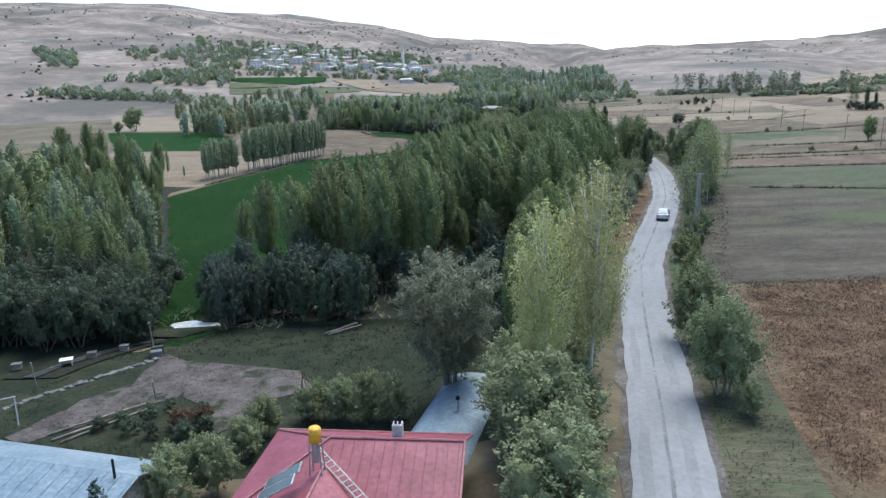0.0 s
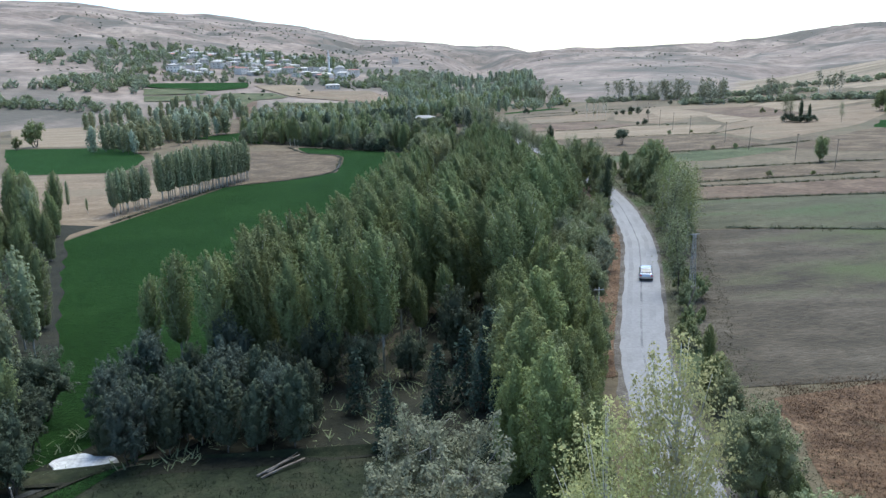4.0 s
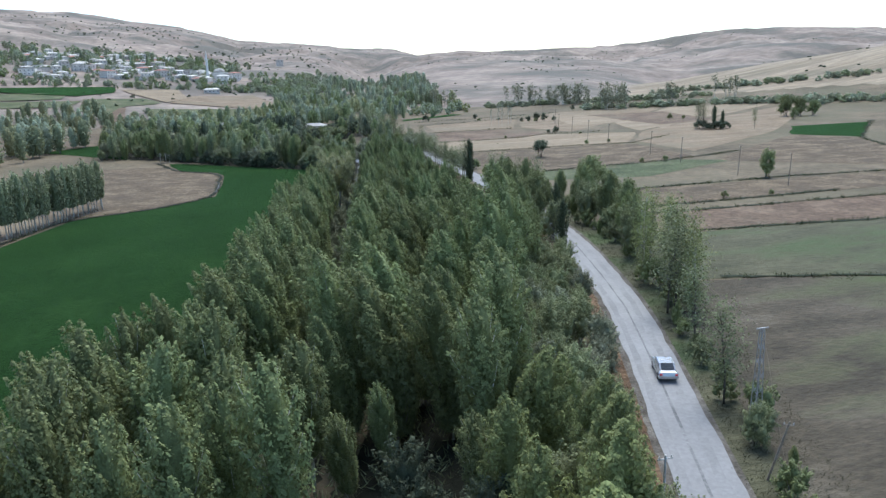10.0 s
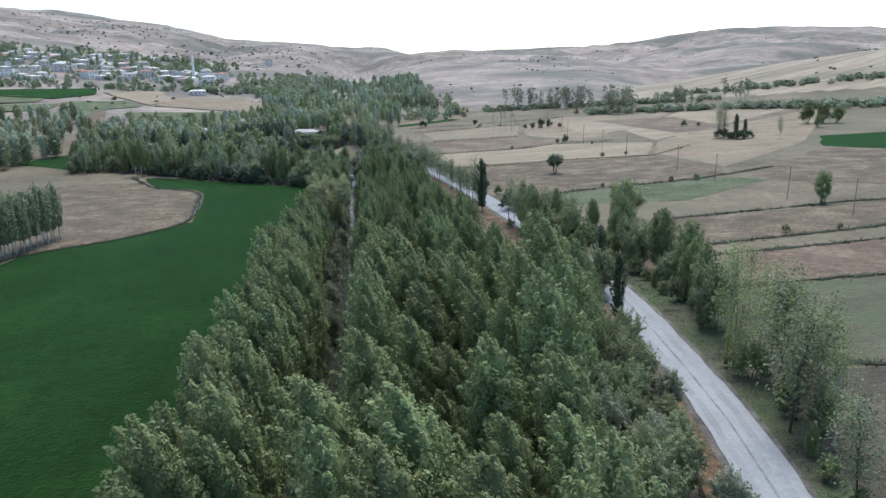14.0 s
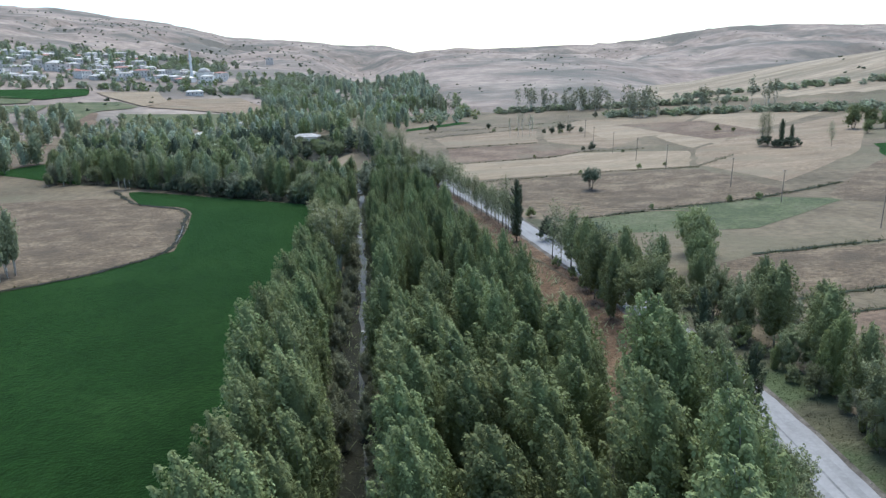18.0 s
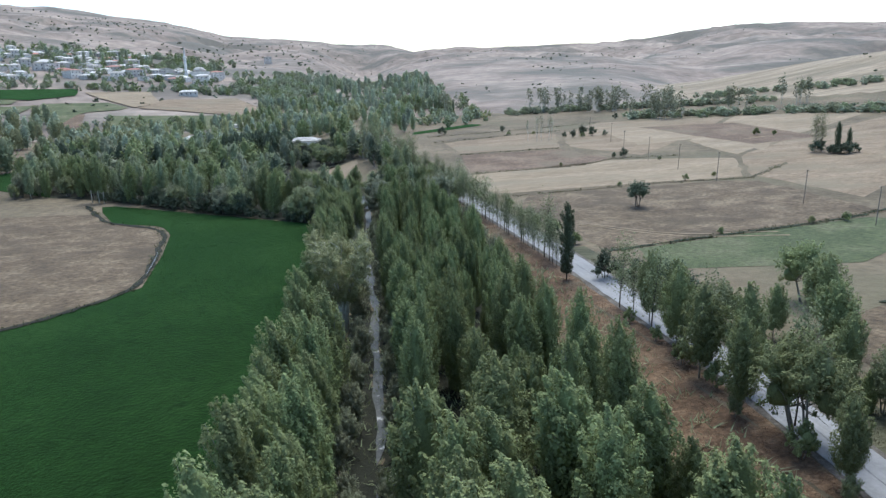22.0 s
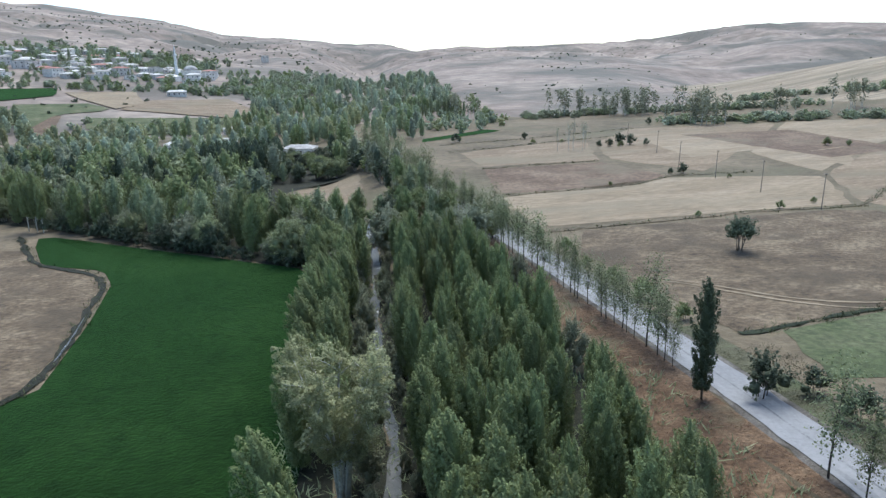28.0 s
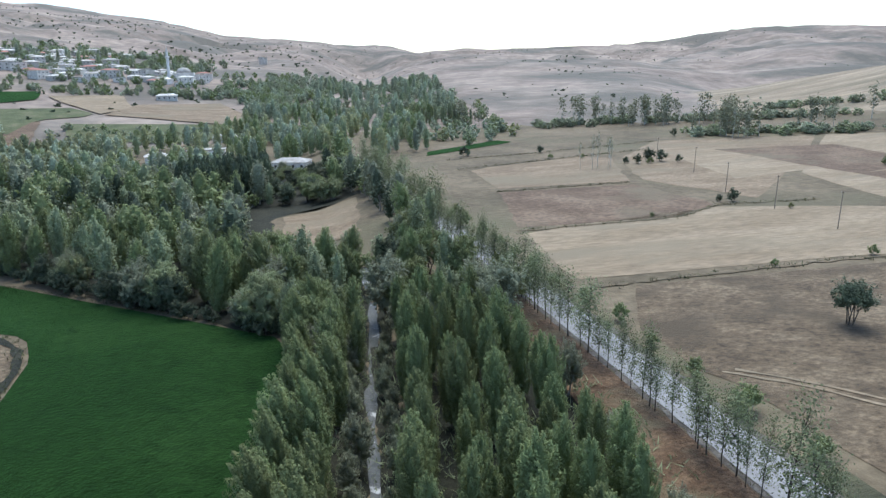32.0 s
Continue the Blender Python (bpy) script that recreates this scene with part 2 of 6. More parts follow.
    leaf_dusk=material("dusky_leaf", [(0.075, 0.091, 0.051), (0.100, 0.122, 0.068), (0.130, 0.159, 0.088)], 0.9, 0.6, island=0.14, per_object=0.16, translucent=0.25, spec=0.12, grain_amount=0.2),
    leaf_blue=material("blue_grey_leaf", [(0.074, 0.091, 0.069), (0.098, 0.122, 0.092), (0.127, 0.159, 0.120)], 0.9, 0.6, island=0.14, per_object=0.16, translucent=0.22, spec=0.12, grain_amount=0.2),
    leaf_silver=material("silvery_leaf", [(0.167, 0.186, 0.096), (0.222, 0.248, 0.128), (0.289, 0.322, 0.166)], 0.9, 0.6, island=0.14, per_object=0.16, translucent=0.24, spec=0.15, grain_amount=0.2),
    leaf_thin=material("thin_roadside_leaf", [(0.130, 0.148, 0.078), (0.172, 0.196, 0.102), (0.222, 0.250, 0.132)], 0.9, 0.6, island=0.14, per_object=0.16, translucent=0.26, spec=0.12, grain_amount=0.2),
    leaf_pine=material("pine_needles", [(0.030, 0.050, 0.036), (0.043, 0.067, 0.048), (0.060, 0.086, 0.064)], 0.5, 0.6, island=0.3, per_object=0.15, translucent=0.2, spec=0.12, grain_amount=0.12),
)


# ---- lie of the land ----
ROAD_Y = [-200, 27.5, 49.5, 66, 82.5, 93.5, 110, 126.5, 143, 159.5, 181.5, 198, 231, 253, 286, 330, 374, 440, 520, 620, 760]
ROAD_X = [-45, 10.5, 15.6, 19.1, 23.3, 27.5, 33.8, 39.8, 44.2, 48.1, 51.9, 54.1, 56.6, 57.6, 58.1, 58.2, 56.6, 56.4, 62, 90, 140]
_ry = np.arange(-220, 780, 1.0)
_rx = np.convolve(np.pad(np.interp(_ry, ROAD_Y, ROAD_X), 9, mode="edge"), np.hanning(19) / np.hanning(19).sum(), "valid")
STREAM_Y = [60, 70, 77, 85, 95, 110, 125, 139, 147, 161, 188, 203, 231, 250, 275, 290, 310, 335, 380, 440, 520, 640, 800]
STREAM_X = [-40, -33, -28, -19, -10, -1, 4, 6.6, 8.4, 10.6, 14, 17.6, 22.4, 25, 28.8, 31.5, 35, 38, 33, 30, 48, 72, 110]
_sx = np.convolve(np.pad(np.interp(_ry, STREAM_Y, STREAM_X), 7, mode="edge"), np.hanning(15) / np.hanning(15).sum(), "valid")


def road_x(y):
    return np.interp(y, _ry, _rx)


def stream_x(y):
    return np.interp(y, _ry, _sx)


def smooth(a, b, v):
    t = np.clip((v - a) / (b - a), 0, 1)
    return t * t * (3 - 2 * t)


SKY_AZ = [-180, -110, -60, -40, -29, -24, -20, -15, -11, -7.5, -4, -0.3, 4.5, 8.7, 11.2, 12.9, 14.6, 18.5, 22.7, 28, 32, 36.7, 40, 43.7, 46, 55, 75, 120, 180]
SKY_EL = [3.0, 4.0, 5.0, 5.2, 5.3, 5.4, 5.2, 4.5, 4.35, 3.85, 3.4, 2.5, 2.13, 1.66, 1.45, 1.04, 1.16, 1.31, 1.28, 1.24, 1.78, 2.18, 2.03, 1.95, 1.6, 1.9, 2.6, 3.0, 3.0]


def height(x, y):
    """Height of the ground, for numbers or arrays."""
    x, y = np.asarray(x, float), np.asarray(y, float)
    d = x - road_x(y)
    zr = 4.4 - 1.1 * smooth(150, 240, y)
    left = -0.2 + 1.2 * smooth(95, 60, y)
    near = 1 - smooth(520, 700, np.abs(y - 180))
    z = left + (zr - left) * smooth(-24, -4, d) + 0.014 * np.clip(d - 6, 0, 260) * near
    z = z - 1.1 * np.exp(-((x - stream_x(y)) / 2.6) ** 2) * smooth(66, 80, y) * (1 - smooth(318, 340, y))
    r, az = np.hypot(x, y - 60), np.degrees(np.arctan2(x, y - 60))
    rc = np.where(az < 10, 2600, 2000)
    rc = 2600 - 600 * smooth(6, 16, az)
    top = 32 + rc * np.tan(np.radians(np.interp(az, SKY_AZ, SKY_EL)))
    r0 = 560 + 380 * smooth(25, 33, az) * (1 - smooth(75, 100, az))
    s = np.clip((r - r0) / (rc - r0), 0, None)
    hill = top * np.where(s < 1, np.power(np.maximum(s, 1e-9), 0.9), 1 - 0.35 * (s - 1))
    hill = hill * (1 - 0.8 * np.exp(-((az - 9.5) / 2.6) ** 2) * smooth(700, 1000, r) * (1 - smooth(1500, 2200, r)))
    spur = np.interp(az, [24, 32, 38.7, 46, 55, 80, 100], [0, 8, 23, 36, 46, 50, 0]) * np.exp(-((r - 760) / 190) ** 2)
    return z + np.maximum(hill, spur)


def h(x, y):
    return float(height(x, y))


# ---- building helpers ----
def mesh_object(name, verts, faces, mat, parent=None, label="", smooth_shade=False):
    me = bpy.data.meshes.new(name)
    me.from_pydata([tuple(v) for v in np.asarray(verts).tolist()], [], faces if isinstance(faces, list) else np.asarray(faces).tolist())
    me.materials.append(mat)
    if smooth_shade:
        me.polygons.foreach_set("use_smooth", [True] * len(me.polygons))
    me.update()
    ob = new(name, me)
    if parent:
        ob.parent = parent
    if label:
        ob["label"] = label
    return ob


def part(name, bm, mat, parent=None, label=""):
    me = bpy.data.meshes.new(name)
    bm.to_mesh(me)
    bm.free()
    me.materials.append(mat)
    ob = new(name, me)
    if parent:
        ob.parent = parent
    if label:
        ob["label"] = label
    return ob


def box(bm, x0, x1, y0, y1, z0, z1, m=None, bevel=0.0):
    vs = [bm.verts.new(p) for p in ((x0, y0, z0), (x1, y0, z0), (x1, y1, z0), (x0, y1, z0), (x0, y0, z1), (x1, y0, z1), (x1, y1, z1), (x0, y1, z1))]
    fs = [bm.faces.new([vs[i] for i in f]) for f in ((3, 2, 1, 0), (4, 5, 6, 7), (0, 1, 5, 4), (1, 2, 6, 5), (2, 3, 7, 6), (3, 0, 4, 7))]
    if bevel:
        es = list({e for f in fs for e in f.edges})
        r = bmesh.ops.bevel(bm, geom=es, offset=bevel, segments=1, affect='EDGES')
        vs = list({v for f in r["faces"] for v in f.verts} | {v for v in vs if v.is_valid})
    if m is not None:
        for v in vs:
            v.co = m @ v.co
    return vs


def tube(points, radii, sides=6):
    """Verts and faces of a tapered tube through points."""
    vs, fs = [], []
    pts = [Vector(p) for p in points]
    for i, (p, r) in enumerate(zip(pts, radii)):
        d = (pts[min(i + 1, len(pts) - 1)] - pts[max(i - 1, 0)]).normalized()
        u = d.orthogonal().normalized()
        w = d.cross(u)
        for k in range(sides):
            a = 2 * math.pi * k / sides
            vs.append(p + u * (r * math.cos(a)) + w * (r * math.sin(a)))
        if i:
            b = (i - 1) * sides
            fs += [(b + k, b + (k + 1) % sides, b + sides + (k + 1) % sides, b + sides + k) for k in range(sides)]
    fs.append(tuple(range(sides - 1, -1, -1)))
    fs.append(tuple(range(len(vs) - sides, len(vs))))
    return [tuple(v) for v in vs], fs


def merge(pieces):
    vs, fs = [], []
    for v, f in pieces:
        b = len(vs)
        vs += v
        fs += [tuple(i + b for i in q) for q in f]
    return vs, fs


def strip(name, lefts, rights, ys, mat, lift, columns=6, label="", category="field"):
    """A sheet that follows the ground, between two edges given along y."""
    vs, fs = [], []
    n = columns + 1
    ys = np.asarray(ys, float)
    for y, a, b in zip(ys, lefts, rights):
        xs = np.linspace(a, b, n)
        zs = height(xs, np.full(n, y))
        vs += [(x, y, z + lift) for x, z in zip(xs, zs)]
    for i in range(len(ys) - 1):
        for k in range(columns):
            fs.append((i * n + k, i * n + k + 1, (i + 1) * n + k + 1, (i + 1) * n + k))
    return tagged(mesh_object(name, vs, fs, mat, smooth_shade=True), label, category, kind="structure")


def patch(name, corners, mat, lift, step=4.0, label="", category="field", wobble=0.8):
    """A field with the given outline, draped on the ground."""
    pts = np.array(corners, float)
    y0, y1 = pts[:, 1].min(), pts[:, 1].max()
    ys = np.linspace(y0 + 1e-3, y1 - 1e-3, max(3, int((y1 - y0) / step) + 1))
    ls, rs = [], []
    rng = random.Random(int(abs(pts).sum() * 10))
    for y in ys:
        xs = []
        for (xa, ya), (xb, yb) in zip(pts, np.roll(pts, -1, 0)):
            if (ya <= y) != (yb <= y):
                xs.append(xa + (xb - xa) * (y - ya) / (yb - ya))
        ls.append(min(xs) + rng.uniform(-wobble, wobble))
        rs.append(max(xs) + rng.uniform(-wobble, wobble))
    return strip(name, ls, rs, ys, mat, lift, max(3, int(max(np.subtract(rs, ls)) / step)), label, category)


# ---- the ground ----
gx = np.concatenate([-np.geomspace(132, 3800, 100)[::-1], np.arange(-130, 220, 2.5), np.geomspace(222, 3800, 90)])
gy = np.concatenate([-np.geomspace(12, 900, 16)[::-1], np.arange(-10, 480, 2.5), np.geomspace(483, 4200, 120)])
GX, GY = np.meshgrid(gx, gy)
GZ = height(GX, GY)
gv = np.stack([GX, GY, GZ], -1).reshape(-1, 3)
rr = np.hypot(gv[:, 0], gv[:, 1] - 60)
for i in np.nonzero(rr > 560)[0]:
    x, y, z = gv[i]
    k = min(1.0, max(0.0, rr[i] - 950) / 500) * (0.35 if rr[i] > 1900 else 1.0)
    gully = max(0.0, 1 - 5 * abs(noise.noise((x / 330, y / 330, 7)))) + 0.5 * max(0.0, 1 - 5 * abs(noise.noise((x / 150, y / 150, 8))))
    gv[i, 2] += k * (22 * noise.noise((x / 420, y / 420, 0)) + 9 * noise.noise((x / 130, y / 130, 3)) - 16 * gully)
nx = len(gx)
idx = np.arange(len(gv)).reshape(GX.shape)
gf = np.stack([idx[:-1, :-1], idx[:-1, 1:], idx[1:, 1:], idx[1:, :-1]], -1).reshape(-1, 4)
ground = mesh_object("ground", gv, gf, M["ground"], smooth_shade=True)
ground.data.materials.append(M["hill"])
fc = gv[gf].mean(1)
ground.data.materials.append(M["spur"])
_r, _az = np.hypot(fc[:, 0], fc[:, 1] - 60), np.degrees(np.arctan2(fc[:, 0], fc[:, 1] - 60))
ground.data.polygons.foreach_set("material_index", np.where((_r > 540) & (_r < 800) & (_az > 29) & (_az < 90), 2, (_r > 540).astype(np.int32)).astype(np.int32))
tagged(ground, "dry grassy valley floor rising to bare steppe hills", "ground", kind="structure")

# road, shoulders and wheel tracks
ys = np.arange(-120, 470, 2.0)
def along_road(off):
    """Points beside the centre line, square to it."""
    t = np.gradient(road_x(ys), ys)
    k = 1 / np.sqrt(1 + t * t)
    return np.stack([road_x(ys) + off * k, ys - off * t * k], -1)
def ribbon(name, a, b, mat, lift, label, category, edge=0.0, curve=None, seed=1):
    rng = random.Random(seed)
    pa, pb = along_road(a if curve is None else a), along_road(b)
    vs, fs = [], []
    for (xa, ya), (xb, yb), yy in zip(pa, pb, ys):
        ja, jb = rng.uniform(-edge, edge), rng.uniform(-edge, edge)
        zc = h(float(road_x(yy)), yy) + lift
        for k in range(4):
            f = k / 3
            x, y = xa + (xb - xa) * f + (ja if k == 0 else jb if k == 3 else 0), ya + (yb - ya) * f
            vs.append((x, y, zc if "shoulder" != name else max(h(x, y) + lift, zc - 0.4)))
    for i in range(len(ys) - 1):
        fs += [(i * 4 + k, i * 4 + k + 1, i * 4 + 5 + k, i * 4 + 4 + k) for k in range(3)]
    return tagged(mesh_object(name, vs, fs, mat, smooth_shade=True), label, category, kind="structure")
ribbon("shoulder", -3.0, 3.5, M["gravel"], 0.05, "stony gravel road shoulder with sparse weeds", "shoulder", 0.35, seed=4)
ribbon("road", -2.3, 2.3, M["road"], 0.12, "pale worn narrow asphalt valley road", "road", 0.12)
ribbon("wheel_track", -0.22, -0.02, M["rut"], 0.128, "dark tyre track worn into the asphalt", "tyre track", 0.05, seed=2)

ribbon("worn_track", 0.75, 1.45, M["lane"], 0.126, "slightly darker worn wheel lane on the asphalt", "tyre track", 0.12, seed=3)
ribbon("worn_track", -1.75, -1.15, M["lane"], 0.126, "slightly darker worn wheel lane on the asphalt", "tyre track", 0.12, seed=6)

# stream
sy = np.arange(62, 336, 3.0)
sw = np.array([0.62 + 1.0 * noise.noise((y / 9, 0, 5)) + 0.25 * noise.noise((y / 3, 2, 5)) for y in sy]).clip(0.12)
sc_ = stream_x(sy) + np.array([1.1 * noise.noise((y / 13, 4, 2)) for y in sy])
strip("stream_bank", sc_ - 2.6, sc_ + 2.6, sy, M["underwood"], 0.14, 6, "dark stream bank in the forest floor colour", "stream bank")
strip("water", sc_ - sw, sc_ + sw, sy, M["water"], 0.22, 3, "shallow stony stream with riffles and sky glints in its colour", "water")

# fields
f = 0.05
strip("meadow", np.interp(np.arange(70, 352, 3), [70, 100, 163, 191, 240, 248, 262, 285, 305, 315, 323, 340, 352], [-34, -40, -68, -60, -44, -26, -12.5, -11.2, -11.2, -14, -26, -31, -33]),
      np.interp(np.arange(70, 352, 3), [70, 100, 240, 290, 304, 352], [-27, -13, 15.5, 24, 20, -32.5]), np.arange(70, 352, 3), M["meadow"], f, 14, "lush dark green irrigated meadow", "meadow")
patch("stubble_field", [(-44, 240), (-26, 248), (-13.5, 262), (-12.2, 285), (-12.2, 305), (-15, 313), (-27, 323), (-33, 340), (-78, 345), (-90, 300), (-62, 250)], M["fallow_dry"], f, 4, "dry tan stubble field beside the meadow")
patch("stubble_field", [(-70, 163), (-61, 191), (-46, 240), (-62, 252), (-95, 285), (-128, 288), (-120, 190), (-90, 168)], M["stubble"], f, 5, "dry tan stubble field beyond the poplar row")
patch("green_field", [(-88, 285), (-128, 290), (-180, 400), (-118, 385), (-92, 330)], M["meadow"], f, 6, "dark green field between tan stubble fields")
patch("pale_field", [(-178, 405), (-125, 395), (-150, 470), (-192, 560), (-245, 555)], M["pale"], 0.15, 8, "pale bare stubble field")
patch("green_field", [(-95, 425), (-50, 372), (-40, 380), (-48, 420), (-75, 450)], M["meadow"], f, 5, "small green meadow below a bank")
patch("stubble_field", [(-150, 440), (-95, 425), (-75, 452), (-60, 520), (-130, 560)], M["fallow_dry"], 0.12, 8, "dry sloping grass bank")
patch("weed_field", [(20.5, 37), (25.4, 55), (31.3, 73.5), (62, 74.5), (80, 40), (80, 0), (20, 0)], M["rust"], f, 3, "rust-brown field of dry weeds", wobble=0.5)
patch("fallow_field", [(26.8, 73.4), (63, 74.0), (150, 58), (130, 112), (77, 125.5), (57.5, 133), (48.5, 134), (38.6, 110), (32, 92)], M["fallow"], f, 4, "grey-brown fallow field with thin grass")
patch("grass_strip", [(48.5, 134.5), (57.5, 133.6), (77, 126), (130, 112.5), (140, 149), (100, 153.5), (76, 157.5), (57, 159)], M["fallow_olive"], f, 3, "grey-green strip of thin dry grass between fields")
patch("ploughed_strip", [(60, 160), (76, 158.3), (100, 154.3), (140, 149.8), (156, 167), (115, 172), (69, 175)], M["brownfield"], f, 3, "reddish brown ploughed strip")
patch("weed_field", [(66, 182), (150, 179), (170, 195), (84, 204), (68, 200)], M["fallow_dry"], f, 4, "dry grass strip")
patch("grass_strip", [(66, 230), (98, 221), (135, 238), (122, 246), (72, 243)], M["weedgreen"], f, 3, "green weedy strip at a field edge")
patch("fallow_field", [(66, 244), (130, 248), (134, 293), (112, 298), (73, 299), (64, 280)], M["fallow_dry"], f, 4, "dry mown field with faint curving tracks")
patch("stubble_field", [(66, 302), (112, 301), (134, 297), (155, 330), (120, 345), (70, 339)], M["pale"], f, 4, "pale tan stubble field")
patch("brown_field", [(71, 341), (106, 339), (122, 348), (119, 382), (82, 384)], M["brownfield"], f, 4, "brown bare field")
patch("stubble_field", [(84, 387), (120, 385), (140, 432), (132, 440), (87, 428)], M["stubble"], f, 5, "tan stubble field with a hedge line")
patch("green_field", [(84, 470), (130, 498), (125, 508), (86, 482)], M["meadow"], 0.15, 4, "narrow green field in the distance")
patch("stubble_field", [(135, 350), (164, 376), (240, 450), (180, 470), (142, 430), (124, 385)], M["stubble"], f, 6, "wide pale stubble field")
patch("pale_field", [(160, 335), (203, 365), (300, 420), (243, 449), (168, 374)], M["pale"], f, 6, "pale bare field")
patch("pale_field", [(138, 262), (200, 300), (310, 410), (205, 362), (160, 333), (138, 300)], M["stubble"], f, 6, "wide tan stubble field")
patch("green_field", [(195, 286), (207, 265), (255, 310), (216, 311)], M["meadow"], f, 5, "green field beyond a hedge")
patch("stubble_field", [(130, 240), (170, 196), (205, 262), (194, 284), (160, 262)], M["fallow_dry"], f, 5, "dry grass field")
patch("orchard_field", [(22, 350), (41, 362), (46, 398), (27, 391)], M["stubble"], f, 4, "small tan field among trees")
patch("green_field", [(-212, 762), (-117, 789), (-112, 753), (-138, 728), (-204, 735)], M["meadow"], 0.6, 12, "green terraced field below the village")
patch("grass_slope", [(-203, 732), (-156, 744), (-139, 715), (-194, 697)], M["greenstrip"], 0.5, 12, "dull green terraced slope below the village")
patch("grass_slope", [(-192, 693), (-130, 705), (-134, 679), (-185, 666)], M["greenstrip"], 0.5, 12, "grey-green grassy slope below the village")
patch("grass_slope", [(-128, 717), (-86, 724), (-65, 698), (-96, 682), (-103, 644), (-126, 660)], M["greenstrip"], 0.45, 10, "grey-green grassy slope")
patch("stubble_field", [(-114, 781), (-62, 783), (-50, 724), (-65, 702), (-98, 747)], M["pale"], 0.7, 12, "pale tan field below the village")
patch("stubble_field", [(-49, 740), (5, 762), (26, 681), (24, 657), (-25, 685), (-63, 698)], M["stubble"], 0.6, 10, "tan terraced field below the village")
patch("grass_bank", [(-78, 671), (23, 665), (21, 624), (-28, 615), (-73, 635)], M["greenstrip"], 0.4, 8, "dull green weedy bank below the terraced fields")
patch("earth_bank", [(-105, 668), (-94, 678), (-85, 606), (-87, 541), (-104, 619)], M["brownfield"], 0.4, 6, "reddish bare earth bank")
patch("pale_field", [(165, 447), (195, 443), (179, 378), (148, 376)], M["pale"], 0.06, 5, "pale stubble field")
patch("pale_field", [(180, 370), (208, 373), (172, 338)], M["pale"], 0.06, 5, "pale stubble field at the valley side")
patch("brown_field", [(182, 434), (224, 424), (214, 357), (180, 354)], M["brownfield"], 0.07, 5, "dull brown field")
# verge of dry weeds along the road, and the plantation floor with shade in its dark colour
vy = np.arange(78, 400, 4.0)
strip("verge", road_x(vy) - np.interp(vy, [78, 140, 148, 158, 220, 250, 300, 400], [5.5, 5.5, 7, 13.5, 15, 10, 8, 6]), road_x(vy) - 3.1, vy, M["rust"], 0.07, 3, "rust-brown verge of dry weeds along the road", "verge")
vy = np.arange(24, 250, 4.0)
strip("verge", road_x(vy) + 3.0, road_x(vy) + np.interp(vy, [24, 60, 75, 110, 165, 250], [8.5, 8.0, 6.5, 6.0, 8.5, 6.0]), vy, M["fallow_olive"], 0.06, 3, "dull green weedy verge on the field side of the road", "verge")
fy = np.arange(74, 300, 4.0)
strip("forest_floor", stream_x(fy) - 9, road_x(fy) - np.interp(fy, [74, 140, 148, 158, 220, 250, 300], [5, 5, 7, 13.5, 15, 10, 8]), fy, M["underwood"], 0.04, 10, "ground under the poplars with shade in its dark colour", "forest floor")
patch("forest_floor", [(-52, 374), (-36, 362), (19, 305), (30, 308), (46, 330), (20, 345), (24, 392), (46, 400), (50, 460), (-66, 462)], M["underwood"], 0.06, 4, "ground under the wood with shade in its dark colour", "forest floor")
patch("forest_floor", [(-36, 72), (-36, 90), (-67, 178), (-62, 190), (-125, 195), (-125, 72)], M["underwood"], 0.09, 4, "ground under the wood with shade in its dark colour", "forest floor")
patch("weedy_ground", [(-60, 44), (-60, 74), (-22, 77), (4, 76), (12, 62), (6, 44)], M["weeds"], 0.03, 3, "dull green weedy ground round the farm", "weeds")
pond_v = [(-28.3, 77.2, 0.36)]
for k in range(24):
    a = 2 * math.pi * k / 24
    q = 0.85 + 0.14 * math.sin(3 * a + 1) + 0.09 * math.sin(5 * a)
    pond_v += [(-28.3 + 2.9 * q * math.cos(a), 77.2 + 2.2 * q * math.sin(a), 0.36), (-28.3 + 3.3 * q * math.cos(a), 77.2 + 2.6 * q * math.sin(a), -0.9)]
pond_f = [(0, 1 + 2 * k, 1 + 2 * ((k + 1) % 24)) for k in range(24)] + [(1 + 2 * k, 2 + 2 * k, 2 + 2 * ((k + 1) % 24), 1 + 2 * ((k + 1) % 24)) for k in range(24)]
tagged(mesh_object("pond", pond_v, pond_f, M["pond"]), "small pond with sky glare in its pale colour", "pond", kind="structure")
patch("yard", [(-34.0, 50.0), (-31.9, 55.2), (-27.5, 61.1), (-27.8, 68.0), (-24.1, 65.2), (-22.1, 57.5), (-24.4, 56.6), (-27.2, 54.1), (-29.9, 51.2), (-31.5, 49.2)], M["earth"], 0.07, 1.5, "trodden bare earth farm track with tufts", "yard", wobble=0.5)
patch("yard", [(-24.5, 65.2), (-13.4, 62.3), (-11.7, 58.2), (-15.4, 55.2), (-16.5, 51.3), (-17.4, 50.4), (-18.9, 54.0), (-22.6, 57.5)], M["earth"], 0.075, 1.5, "trodden bare earth farmyard with tufts", "yard", wobble=0.5)


# ditches, field banks and tracks: narrow sheets along a line
def trail(name, pts, width, mat, lift, label, category, rag=0.35):
    rng = random.Random(len(pts) + int(abs(pts[0][0])))
    line = []
    for (xa, ya), (xb, yb) in zip(pts, pts[1:]):
        n = max(1, int(math.hypot(xb - xa, yb - ya) / 2.0))
        line += [(xa + (xb - xa) * i / n, ya + (yb - ya) * i / n) for i in range(n)]
    line.append(pts[-1])
    q = np.array(line)
    for _ in range(4):
        q[1:-1] = 0.5 * q[1:-1] + 0.25 * (q[:-2] + q[2:])
